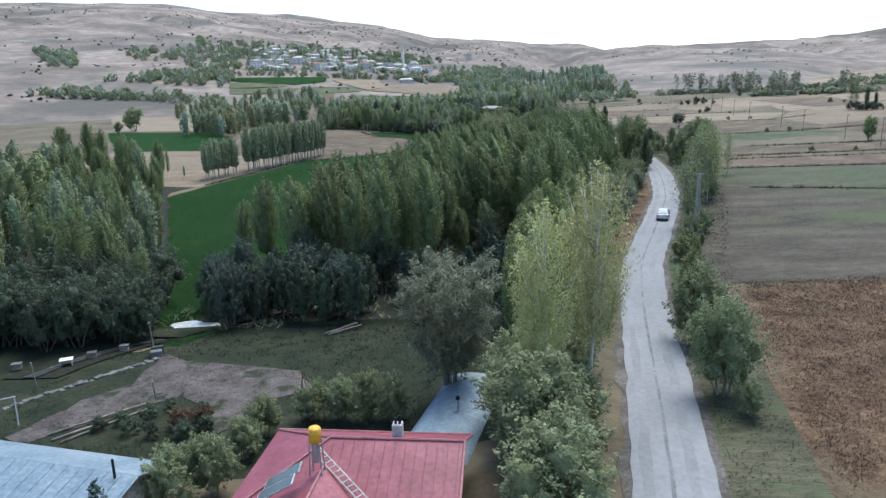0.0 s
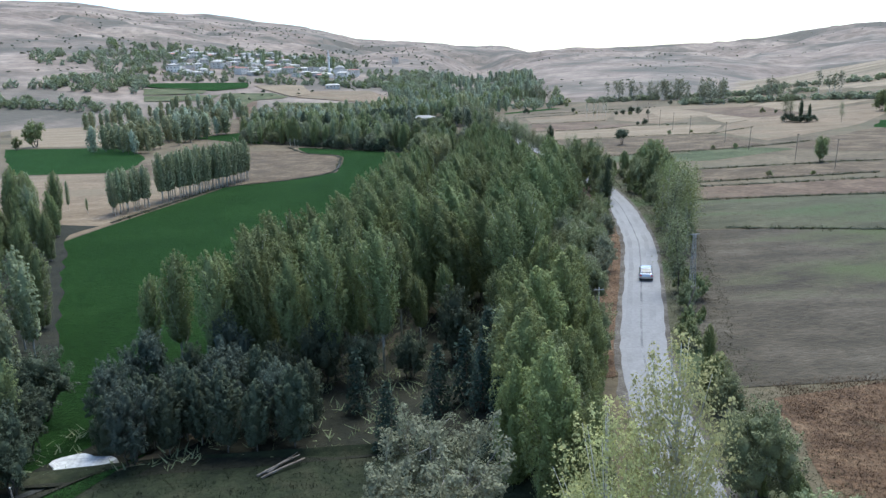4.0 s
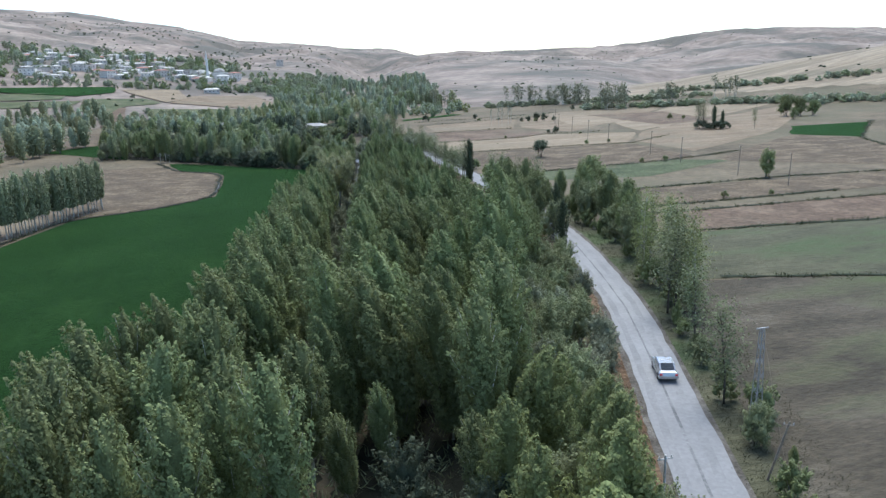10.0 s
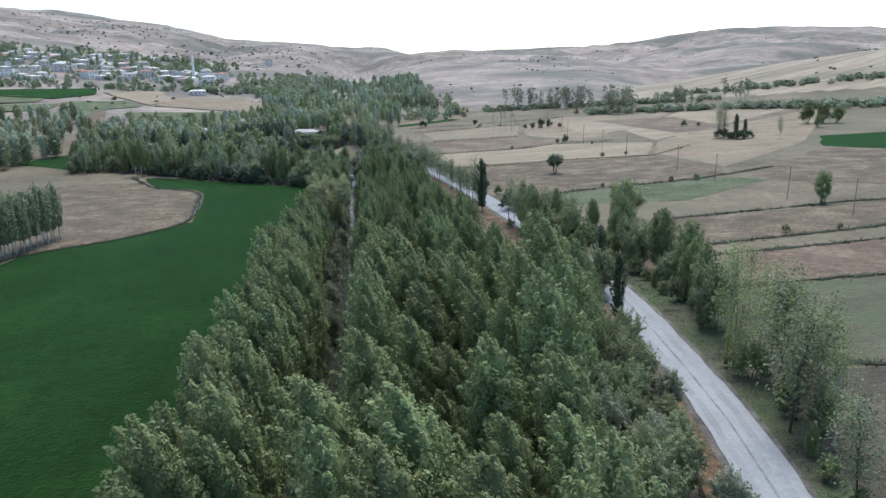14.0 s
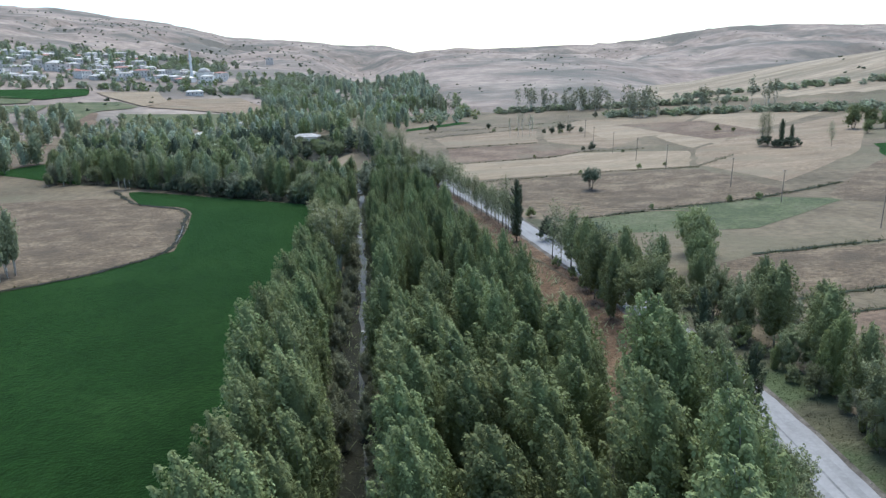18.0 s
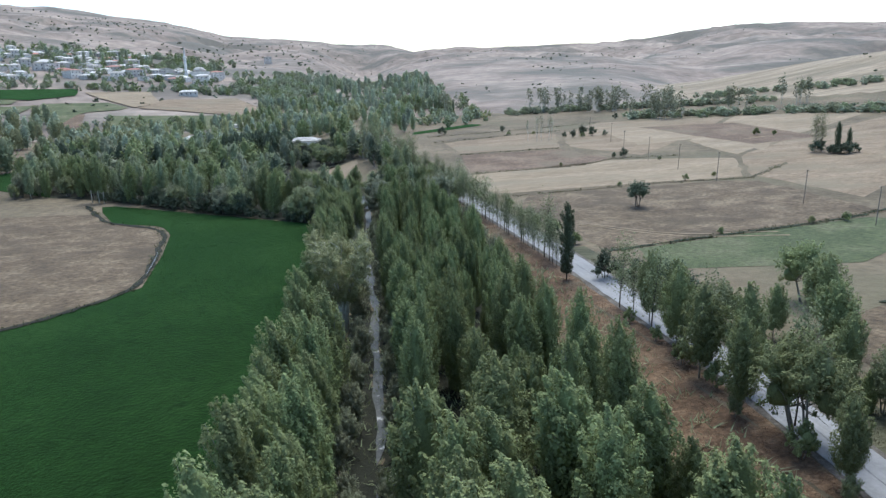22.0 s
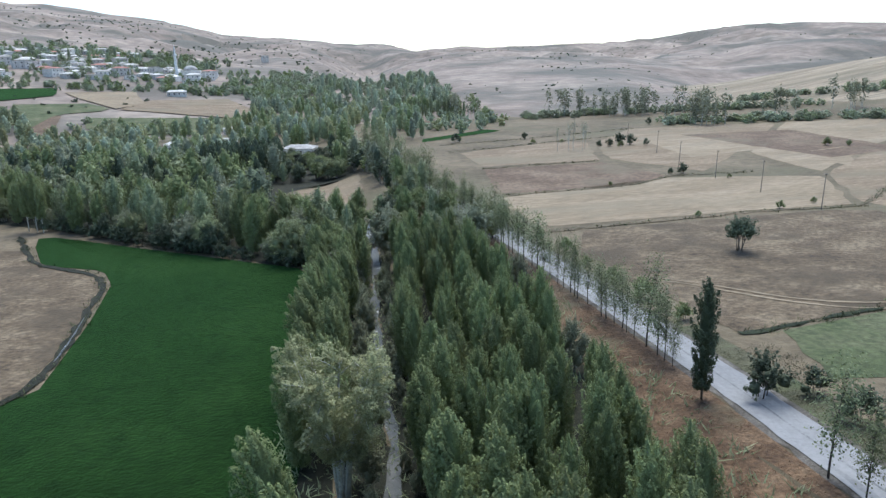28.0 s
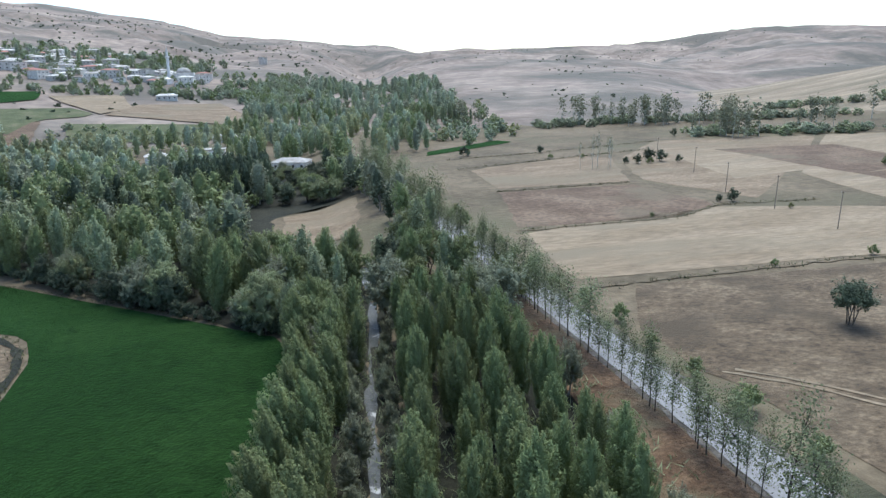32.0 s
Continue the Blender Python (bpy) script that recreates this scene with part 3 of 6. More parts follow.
    t = np.gradient(q, axis=0)
    t /= np.linalg.norm(t, axis=1, keepdims=True)
    nrm = np.column_stack([-t[:, 1], t[:, 0]])
    vs = []
    for k in range(3):
        o = (k - 1) * width / 2 + np.array([rng.uniform(-rag, rag) * width * (k != 1) for _ in q])
        e = q + nrm * o[:, None]
        vs.append(np.column_stack([e, height(e[:, 0], e[:, 1]) + lift + (0.05 if k == 1 else 0)]))
    n = len(q)
    fs = [(k * n + i, k * n + i + 1, (k + 1) * n + i + 1, (k + 1) * n + i) for k in range(2) for i in range(n - 1)]
    return tagged(mesh_object(name, np.concatenate(vs), fs, mat, smooth_shade=True), label, category, kind="structure")


BANK = [(-62, 190), (-47, 236), (-44, 240), (-26, 248), (-13.5, 261), (-12.4, 275), (-12.2, 305), (-15, 313), (-27, 323), (-33, 340), (-37, 352)]
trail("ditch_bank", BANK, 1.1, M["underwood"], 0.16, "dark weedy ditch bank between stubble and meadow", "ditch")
trail("ditch_water", [(-12.6, 270), (-12.2, 278), (-12.2, 287)], 0.22, M["water"], 0.26, "bright thread of water in the field ditch", "ditch", 0.3)
EDGES = [[(57.5, 133.4), (77, 126), (130, 112.5)], [(60, 159.5), (76, 158), (100, 154), (140, 149.5)], [(70, 175.2), (115, 172.4), (156, 167.4)], [(66, 182), (120, 181)],
         [(66, 243.5), (118, 246.5), (150, 255)], [(66, 300.5), (112, 299.5), (134, 295), (160, 312)], [(70, 340), (106, 338.5), (122, 347), (146, 343)], [(82, 385.5), (120, 383.5)],
         [(84, 430), (132, 441), (160, 446)], [(87, 455), (125, 458), (180, 470)], [(170, 196), (205, 263), (255, 310)], [(120, 204), (170, 196)], [(84, 204.5), (120, 203)]]
for e in EDGES:
    trail("field_edge", e, 0.8, M["weeds"] if e[0][1] < 250 else M["ground"], 0.13, "dark weedy baulk between fields", "field edge", 0.6)
for o in (0, 1.6):
    trail("field_track", [(66 + o, 268), (72 + o, 262), (78 + o, 252), (84 + o, 246 + o), (100, 240 + o * 2)], 0.5, M["pale"], 0.12, "pale curving wheel track across a mown field", "track", 0.25)


# ---- trees ----
def leaves(rng, centers, spread, count, size, up=0.35, droop=0.0):
    """Rhombic leaf sprays gathered round the centres: verts and faces as arrays."""
    c = np.asarray(centers, float)
    n = len(c) * count
    base = np.repeat(c, count, 0) + rng.normal(0, 1, (n, 3)) * np.asarray(spread)
    axis = base.copy()
    axis[:, 2] = 0
    axis /= np.linalg.norm(axis, axis=1, keepdims=True) + 1e-6
    nrm = rng.normal(0, 0.38, (n, 3)) + axis * 0.8 + np.array([0, 0, 0.9])
    nrm /= np.linalg.norm(nrm, axis=1, keepdims=True)
    d = rng.normal(0, 1, (n, 3)) + axis * 0.7 + np.array([0, 0, up - droop])
    d -= nrm * (d * nrm).sum(1, keepdims=True) * 0.85
    d /= np.linalg.norm(d, axis=1, keepdims=True)
    w = np.cross(d, nrm)
    w /= np.linalg.norm(w, axis=1, keepdims=True) + 1e-6
    s = size * rng.uniform(0.6, 1.4, (n, 1))
    v = np.stack([base, base + d * s * 0.5 + w * s * 0.36, base + d * s, base + d * s * 0.5 - w * s * 0.36], 1).reshape(-1, 3)
    return v, np.arange(n * 4).reshape(n, 4)


def cards(rng, points, normals, size, up=0.5, lift=0.12):
    """Leaf sprays lying close on a crown's surface, tips upward and outward."""
    n = len(points)
    nrm = normals + rng.normal(0, 0.45, (n, 3)) + np.array([0, 0, 0.35])
    nrm /= np.linalg.norm(nrm, axis=1, keepdims=True)
    d = rng.normal(0, 0.7, (n, 3)) + np.array([0, 0, up]) + normals * 0.25
    d -= nrm * (d * nrm).sum(1, keepdims=True) * 0.9
    d /= np.linalg.norm(d, axis=1, keepdims=True) + 1e-6
    w = np.cross(d, nrm)
    s = size * rng.uniform(0.6, 1.4, (n, 1))
    base = points + normals * rng.uniform(-0.3, 1.0, (n, 1)) * lift - d * s * 0.4
    v = np.stack([base, base + d * s * 0.5 + w * s * 0.34, base + d * s, base + d * s * 0.5 - w * s * 0.34], 1).reshape(-1, 3)
    return v, np.arange(n * 4).reshape(n, 4)


def body(rng, centre, profile, rings, segs, rough, count, size, up=0.5, lift=0.12):
    """A closed leafy body: centre(t) and profile(t) give its axis and radius for t in 0..1; lumpy surface and leaf sprays on it."""
    ph = rng.uniform(0, 6.28, 6)
    def surf(t, a):
        bump = 1 + rough * (np.sin(3 * a + 9 * t + ph[0]) * 0.5 + np.sin(5 * a - 14 * t + ph[1]) * 0.5 + np.sin(2 * a + 23 * t + ph[2]) * 0.4)
        c, r = centre(t), profile(t) * bump
        return np.stack([c[0] + r * np.cos(a), c[1] + r * np.sin(a), c[2]], -1)
    tt, aa = np.meshgrid(np.linspace(0.0, 1.0, rings + 1), 2 * math.pi * np.arange(segs) / segs, indexing="ij")
    v = surf(tt, aa + tt * 2).reshape(-1, 3)
    v += rng.normal(0, 0.03, v.shape) * np.abs(profile(tt).reshape(-1, 1)) * rough * 6
    f = [(i * segs + k, i * segs + (k + 1) % segs, (i + 1) * segs + (k + 1) % segs, (i + 1) * segs + k) for i in range(rings) for k in range(segs)]
    t = rng.uniform(0.02, 1.0, count * 3)
    keep = rng.uniform(0, 1, count * 3) < (profile(t) / (profile(t).max() + 1e-6)) * 0.9 + 0.1
    t = t[keep][:count]
    a = rng.uniform(0, 2 * math.pi, len(t))
    p, e = surf(t, a), 0.02
    du, dv = surf(np.clip(t + e, 0, 1), a) - surf(np.clip(t - e, 0, 1), a), surf(t, a + 0.1) - surf(t, a - 0.1)
    nr = np.cross(dv, du)
    nr /= np.linalg.norm(nr, axis=1, keepdims=True) + 1e-6
    return join([(v, np.array(f)), cards(rng, p, nr, size, up, lift)])


def ball(rng, c, rx, rz, rough, count, size, rings=8, segs=10, up=0.3, lift=0.15):
    """One rounded leafy lobe."""
    return body(rng, lambda t: (c[0] + 0 * t, c[1] + 0 * t, c[2] - rz * np.cos(math.pi * t)), lambda t: rx * np.sin(math.pi * np.clip(t, 0.02, 0.98)) ** 0.9, rings, segs, rough, count, size, up, lift)


def join(pairs):
    vs, fs, b = [], [], 0
    for v, f in pairs:
        vs.append(v), fs.append(np.asarray(f) + b)
        b += len(v)
    return np.concatenate(vs), np.concatenate(fs)


def poplar_shape(seed, tall, wide, clumps, per, size, bare=0.2, lean=0.3, limbs=12, spread=0.36, blunt=1.7):
    """A slender poplar: trunk with steep limbs, and a columnar crown of leaf clumps."""
    rng = np.random.default_rng(seed)
    bend = rng.normal(0, 0.12, (6, 2)).cumsum(0) * tall / 16
    zs = np.linspace(-0.3, tall * 0.93, 6)
    path = [(bend[i, 0] + lean * (zs[i] / tall) ** 2, bend[i, 1], zs[i]) for i in range(6)]
    r0 = 0.011 * tall
    pieces = [tube(path, [r0 * (1 - 0.88 * i / 5) for i in range(6)], 6)]
    cs = []
    def profile(t):
        return wide * (min(1, (t / 0.3)) ** 0.7 if t < 0.3 else (1 - ((t - 0.3) / 0.7) ** blunt) ** 0.75 + 0.05)
    for k in range(clumps):
        t = rng.uniform(0.0, 1.0) ** 0.85
        z = tall * (bare + (1 - bare) * t)
        a = rng.uniform(0, 2 * math.pi)
        rad = profile(t) * (0.66 + 0.34 * math.sqrt(rng.uniform())) * (0.8 + 0.35 * math.sin(3 * a + seed))
        bx, by = np.interp(z, zs, [p[0] for p in path]), np.interp(z, zs, [p[1] for p in path])
        cs.append((bx + rad * math.cos(a), by + rad * math.sin(a), z))
    for k in range(limbs):
        c = cs[rng.integers(len(cs))]
        z0 = max(tall * bare * 0.8, c[2] - tall * rng.uniform(0.10, 0.2))
        p0 = (np.interp(z0, zs, [p[0] for p in path]), np.interp(z0, zs, [p[1] for p in path]), z0)
        mid = ((p0[0] + c[0]) / 2 + rng.normal(0, 0.1), (p0[1] + c[1]) / 2 + rng.normal(0, 0.1), p0[2] * 0.55 + c[2] * 0.45)
        pieces.append(tube([p0, mid, c], [r0 * 0.35, r0 * 0.22, r0 * 0.08], 4))
    crown = [leaves(rng, cs, (spread, spread, spread * 1.5), per, size)]
    return pieces, crown[0]


def sprays(rng, p0, p1, girth, per, size, centre, up=0.35, jitter=0.24, slim=0.27):
    """Leafy shoots from p0 to p1: broad inner sprays that fill them, and slender leaf tips along the outside."""
    if size > 0.35:
        return shoot_layer(rng, p0, p1, girth, per, size, centre, up, jitter, 0.30)
    return join([shoot_layer(rng, p0, p1, np.asarray(girth) * 0.68, max(3, int(per * 0.62)), size * 1.1, centre, up, jitter, 0.32),
                 shoot_layer(rng, p0, p1, girth, int(per * 1.35), size * 0.70, centre, up, jitter, slim)])


def shoot_layer(rng, p0, p1, girth, per, size, centre, up, jitter, slim):
    """One layer of leaves round shoots, facing outward, and upward towards the tips."""
    p0, p1, girth = np.asarray(p0, float), np.asarray(p1, float), np.asarray(girth, float)
    k = np.repeat(np.arange(len(p0)), per)
    n = len(k)
    axis = (p1 - p0)[k]
    axis /= np.linalg.norm(axis, axis=1, keepdims=True) + 1e-6
    s = rng.uniform(0, 1, n) ** 0.85
    c = p0[k] + (p1 - p0)[k] * s[:, None]
    out = c - np.asarray(centre, float)[k] if np.ndim(centre) > 1 else c - np.asarray(centre, float)
    out /= np.linalg.norm(out, axis=1, keepdims=True) + 1e-6
    u = rng.normal(0, 1, (n, 3)) + out * 0.6 + np.array([0, 0, 0.25])
    u -= axis * (u * axis).sum(1, keepdims=True)
    u /= np.linalg.norm(u, axis=1, keepdims=True) + 1e-6
    g = girth[k] * (0.16 + 0.84 * np.sin(math.pi * np.clip(0.12 + 0.85 * s, 0, 1)))
    nrm = u * 0.8 + out * 0.45 + np.array([0, 0, up]) * (2.6 * s - 0.7)[:, None] + rng.normal(0, jitter, (n, 3))
    nrm /= np.linalg.norm(nrm, axis=1, keepdims=True)
    d = axis * 0.9 + u * 0.30 + rng.normal(0, 0.34, (n, 3))
    d -= nrm * (d * nrm).sum(1, keepdims=True)
    d /= np.linalg.norm(d, axis=1, keepdims=True) + 1e-6
    w = np.cross(d, nrm)
    sz = size * rng.uniform(0.6, 1.4, (n, 1))
    base = c + u * (g * np.sqrt(rng.uniform(0.15, 1.0, n)))[:, None] - d * sz * 0.4
    v = np.stack([base, base + d * sz * 0.5 + w * sz * slim, base + d * sz, base + d * sz * 0.5 - w * sz * slim], 1).reshape(-1, 3)
    return v, np.arange(n * 4).reshape(n, 4)


def plume_shape(seed, tall, wide, plumes, per, size, bare=0.12, lean=-1.0, low=0.56, point=2.9, core=0.36, limbs=10, fork=2, long=0.19, wind=0.5, rough=0.2):
    """A dense poplar: stem, steep limbs, and a pointed crown of upswept feathery shoots bent by the wind."""
    rng = np.random.default_rng(seed)
    zs = np.linspace(-0.3, tall * 0.96, 7)
    bend = rng.normal(0, 0.06, (7, 2)).cumsum(0) * tall / 15
    ax = np.column_stack([bend[:, 0] + lean * (np.clip(zs, 0, None) / tall) ** 2.0, bend[:, 1]])
    def at(z):
        return np.stack([np.interp(z, zs, ax[:, 0]), np.interp(z, zs, ax[:, 1]), np.asarray(z, float)], -1)
    def profile(t):
        t = np.clip(t, 0, 1)
        return wide * np.where(t < low, 0.50 + 0.50 * (t / low) ** 0.8, np.clip(1 - np.clip((t - low) / (1 - low), 0, 1) ** point, 0, 1) ** 0.8)
    r0 = 0.010 * tall
    pieces = [tube([(ax[i, 0], ax[i, 1], zs[i]) for i in range(7)], [r0 * (1 - 0.9 * i / 6) for i in range(7)], 6)]
    # side leaders give the crown several peaks
    heads = [(0.0, 0.0, 1.0)] + [(wide * rng.uniform(0.42, 0.62), rng.uniform(0, 6.28), rng.uniform(0.72, 0.93)) for _ in range(fork)]
    P0, P1, G, C = [], [], [], []
    for h_i, (off, ha, top) in enumerate(heads):
        n = plumes if h_i == 0 else plumes // 3
        t = (np.arange(n) + rng.uniform(0, 1, n)) / n if h_i == 0 else 0.35 + 0.65 * (np.arange(n) + rng.uniform(0, 1, n)) / n
        a = np.arange(n) * 2.399963 + rng.uniform(-0.5, 0.5, n)
        z = tall * (bare + (top - bare) * t)
        r = profile(t) * rng.uniform(1 - rough, 1 + rough * 0.7, n) * (1.0 if h_i == 0 else 0.55)
        dirv = np.column_stack([np.cos(a), np.sin(a), np.zeros(n)])
        o = np.array([off * math.cos(ha), off * math.sin(ha), 0.0]) * np.minimum(1, 0.3 + t)[:, None]
        ln = tall * long * rng.uniform(0.7, 1.25, n)
        tip = at(z) + dirv * r[:, None] * 0.9 + o + np.column_stack([-wind * 0.35 * (0.3 + t), np.zeros(n), np.zeros(n)])
        foot = at(np.maximum(z - ln, tall * bare * 0.9)) + dirv * r[:, None] * 0.42 + o * 0.8
        P0.append(foot), P1.append(tip), G.append((0.19 * wide + 0.11 * r) * rng.uniform(0.75, 1.25, n)), C.append(at(z - ln * 0.8) + o)
    P0, P1, G, C = np.concatenate(P0), np.concatenate(P1), np.concatenate(G), np.concatenate(C)
    crown = [sprays(rng, P0, P1, G, per, size, np.repeat(C, 1, 0))]
    if core:
        crown.append(body(rng, lambda t: tuple(np.moveaxis(at(tall * (bare + (0.96 - bare) * t)), -1, 0)), lambda t: profile(t) * core + 0.02, 9, 8, 0.2, 4, size))
    for k in range(limbs):
        j = rng.integers(len(P1))
        b, c = C[j], P1[j]
        z0 = max(tall * bare * 0.7, b[2] - tall * 0.08)
        q = at(z0)
        pieces.append(tube([tuple(q), tuple((q + c) / 2 + np.array([0, 0, -0.06 * tall])), tuple(c)], [r0 * 0.38, r0 * 0.24, r0 * 0.07], 4))
    return pieces, join(crown)


def fan_shape(seed, tall, wide, stems, clumps, per, size, low=0.4, stout=0.013):
    """Several pale stems fanning out from one foot into an airy rounded crown."""
    rng = np.random.default_rng(seed)
    pieces, P0, P1, G = [], [], [], []
    r0 = stout * tall
    for k in range(stems):
        a = 2 * math.pi * k / stems + rng.uniform(-0.3, 0.3)
        top = np.array([wide * 0.62 * math.cos(a), wide * 0.62 * math.sin(a), tall * rng.uniform(0.82, 0.93)]) * (1 if k else np.array([0.2, 0.2, 1.05]))
        pts = [np.array([0.3 * math.cos(a), 0.3 * math.sin(a), -0.3]), top * np.array([0.22, 0.22, 0.32]), top * np.array([0.55, 0.55, 0.62]) + rng.normal(0, 0.15, 3), top]
        pieces.append(tube([tuple(p) for p in pts], [r0, r0 * 0.8, r0 * 0.5, r0 * 0.12], 6))
        for j in range(clumps // stems):
            f = rng.uniform(0.0, 1.0)
            b = pts[1] + (pts[2] - pts[1]) * f if f < 0.5 else pts[2] + (pts[3] - pts[2]) * (f - 0.5) * 2
            v = rng.normal(0, 1, 3) + np.array([math.cos(a) * 0.9, math.sin(a) * 0.9, 0.9])
            v /= np.linalg.norm(v)
            e = b + v * np.array([1, 1, 0.9]) * wide * rng.uniform(0.3, 0.55)
            if e[2] < tall * low:
                continue
            P0.append(b + (e - b) * 0.35), P1.append(e), G.append(wide * rng.uniform(0.10, 0.17))
            if j % 3 == 0:
                pieces.append(tube([tuple(b), tuple((b + e) / 2 + np.array([0, 0, 0.15])), tuple(e)], [r0 * 0.3, r0 * 0.2, r0 * 0.06], 4))
    return pieces, sprays(rng, P0, P1, G, per, size, (0, 0, tall * 0.6), jitter=0.5)


def broad_shape(seed, tall, wide, clumps, per, size, bare=0.15, stems=4, lobes=7, spread=0.45, flat=1.0):
    """A many-stemmed rounded tree (willow or scrub): crown of uneven lobes."""
    rng = np.random.default_rng(seed)
    pieces, cs = [], []
    centres = []
    for k in range(lobes):
        a = 2 * math.pi * k / lobes + rng.uniform(-0.4, 0.4)
        rad = wide * rng.uniform(0.25, 0.68) if k else 0
        z = tall * ((rng.uniform(0.42, 0.76) if bare > 0.1 else 0.20 + 0.50 * ((k * 0.618) % 1.0)) if k else 0.73)
        centres.append((rad * math.cos(a), rad * math.sin(a), z, wide * rng.uniform(0.40, 0.56)))
    for k in range(clumps):
        cx, cy, cz, cr = centres[k % lobes]
        v = rng.normal(0, 1, 3)
        v /= np.linalg.norm(v)
        q = cr * rng.uniform(0.55, 1.0)
        z = min(max(cz + v[2] * q * 0.95 * flat, tall * bare), tall * 0.97)
        cs.append((cx + v[0] * q, cy + v[1] * q, z))
    r0 = 0.016 * tall
    for k in range(stems):
        a = 2 * math.pi * k / stems + rng.uniform(-0.5, 0.5)
        e = centres[(k * 2 + 1) % lobes]
        foot = (0.12 * wide * math.cos(a), 0.12 * wide * math.sin(a), -0.3)
        mid = (foot[0] * 0.5 + e[0] * 0.45, foot[1] * 0.5 + e[1] * 0.45, e[2] * 0.5)
        pieces.append(tube([foot, mid, e[:3]], [r0, r0 * 0.65, r0 * 0.25], 5))
        for j in range(5):
            c = cs[rng.integers(len(cs))]
            pieces.append(tube([mid, ((mid[0] + c[0]) / 2, (mid[1] + c[1]) / 2, (mid[2] + c[2]) / 2 + 0.2), c], [r0 * 0.4, r0 * 0.25, r0 * 0.07], 4))
    crown = [ball(rng, (cx, cy, max(cz, cr * 0.8 * flat + tall * bare)), cr * 0.42, min(cr * flat, max(cz, cr * 0.9) * 0.98) * 0.44, 0.34, 6, size, 6, 8, 0.4, 0.1 * cr) for cx, cy, cz, cr in centres]
    k = np.arange(int(clumps * 1.35)) % lobes
    ce = np.array(centres)[k]
    d = rng.normal(0, 1, (len(k), 3)) + np.array([0, 0, 0.45])
    d /= np.linalg.norm(d, axis=1, keepdims=True)
    shape = np.array([1, 1, flat])
    foot, tip = ce[:, :3] + d * ce[:, 3:] * 0.35 * shape, ce[:, :3] + d * (ce[:, 3] * rng.uniform(0.85, 1.18, len(k)))[:, None] * shape + np.array([0, 0, 0.10 * wide])
    foot[:, 2], tip[:, 2] = np.clip(foot[:, 2], tall * bare, None), np.clip(tip[:, 2], tall * bare + 0.05, tall * 1.02)
    crown.append(sprays(rng, foot, tip, ce[:, 3] * rng.uniform(0.24, 0.36, len(k)), max(4, int(per * 0.75)), size, ce[:, :3]))
    return pieces, join(crown)


def pine_shape(seed, tall, wide, tiers, per, size):
    """A young conifer: straight stem with tiers of branches."""
    rng = np.random.default_rng(seed)
    pieces = [tube([(0, 0, -0.2), (0, 0, tall * 0.5), (0, 0, tall * 0.97)], [0.012 * tall, 0.008 * tall, 0.002 * tall], 5)]
    cs = []
    for k in range(tiers):
        t = k / (tiers - 1)
        z, rad = tall * (0.12 + 0.84 * t), wide * (1 - t) ** 0.8 + 0.12
        m = max(3, int(7 * (1 - t) + 3))
        for j in range(m):
            a = 2 * math.pi * (j / m) + rng.uniform(-0.3, 0.3) + k
            e = rad * rng.uniform(0.75, 1.1)
            tip = (e * math.cos(a), e * math.sin(a), z - 0.12 * e)
            if k % 2 == 0:
                pieces.append(tube([(0, 0, z), tip], [0.004 * tall, 0.0015 * tall], 3))
            cs += [(tip[0] * f, tip[1] * f, z - 0.12 * e * f) for f in (0.55, 0.95)]
    return pieces, leaves(rng, cs, (0.16, 0.16, 0.1), per, size)


# shape sets: kind -> (shapes, trunk material, crown material, name, label, category, group, true height)
SETS = {}
def make_set(kind, shapes, bark, leaf, name, label, category, group, tall):
    SETS[kind] = dict(shapes=shapes, bark=M[bark], leaf=M[leaf], name=name, label=label, category=category, group=group, tall=tall, first={})
make_set("poplar", [plume_shape(s, 15, 2.5, 84, 86, 0.25, 0.10, lean=(-1.3 - 0.3 * (s % 4)) * (1 if s < 4 else 0.25), fork=1 + s % 3, wind=1.0 if s < 4 else 0.2, point=2.5 + 0.3 * (s % 4)) for s in range(8)], "bark", "leaf", "poplar_tree",
         "tall dense green poplar with a wind-bent top in a plantation", "poplar tree", "plantation poplars", 15)
make_set("front", [plume_shape(10 + s, 15, 2.2, 64, 80, 0.25, 0.30, lean=-0.8, fork=s % 3, limbs=14, low=0.55) for s in range(4)], "bark_pale", "leaf", "poplar_tree",
         "tall slim poplar with a bare pale stem in a plantation", "poplar tree", "plantation poplars", 15)
make_set("bank", [plume_shape(20 + s, 15, 2.4, 76, 80, 0.25, 0.06, lean=-1.2, fork=1 + s % 2, point=2.6 + 0.3 * (s % 3)) for s in range(5)], "bark", "leaf", "bank_poplar",
         "tall green poplar on the stream bank beside the meadow", "poplar tree", "stream bank poplars", 15)
make_set("mid", [plume_shape(30 + s, 14, 2.5, 54, 34, 0.42, 0.16, lean=-0.5, fork=1 + s % 2, point=2.4) for s in range(5)], "bark_pale", "leaf_dark", "woodland_poplar",
         "green poplar with a pale stem in the wood beyond the meadow", "poplar tree", "wood edge poplars", 14)
make_set("row", [plume_shape(40 + s, 13, 1.7, 44, 30, 0.42, 0.26, lean=-0.2, fork=0, limbs=12) for s in range(4)], "bark_pale", "leaf_dark", "field_poplar",
         "slim poplar with a bare lower trunk in a field-side row", "poplar tree", "field row poplars", 13)
make_set("belt", [plume_shape(140 + s, 11, 2.5, 80, 84, 0.23, 0.03, lean=-0.4, fork=2, point=2.6, low=0.42) for s in range(4)], "bark", "leaf_light", "roadside_poplar",
         "dense yellow-green poplar leafy to the ground beside the road", "poplar tree", "roadside poplars", 11)
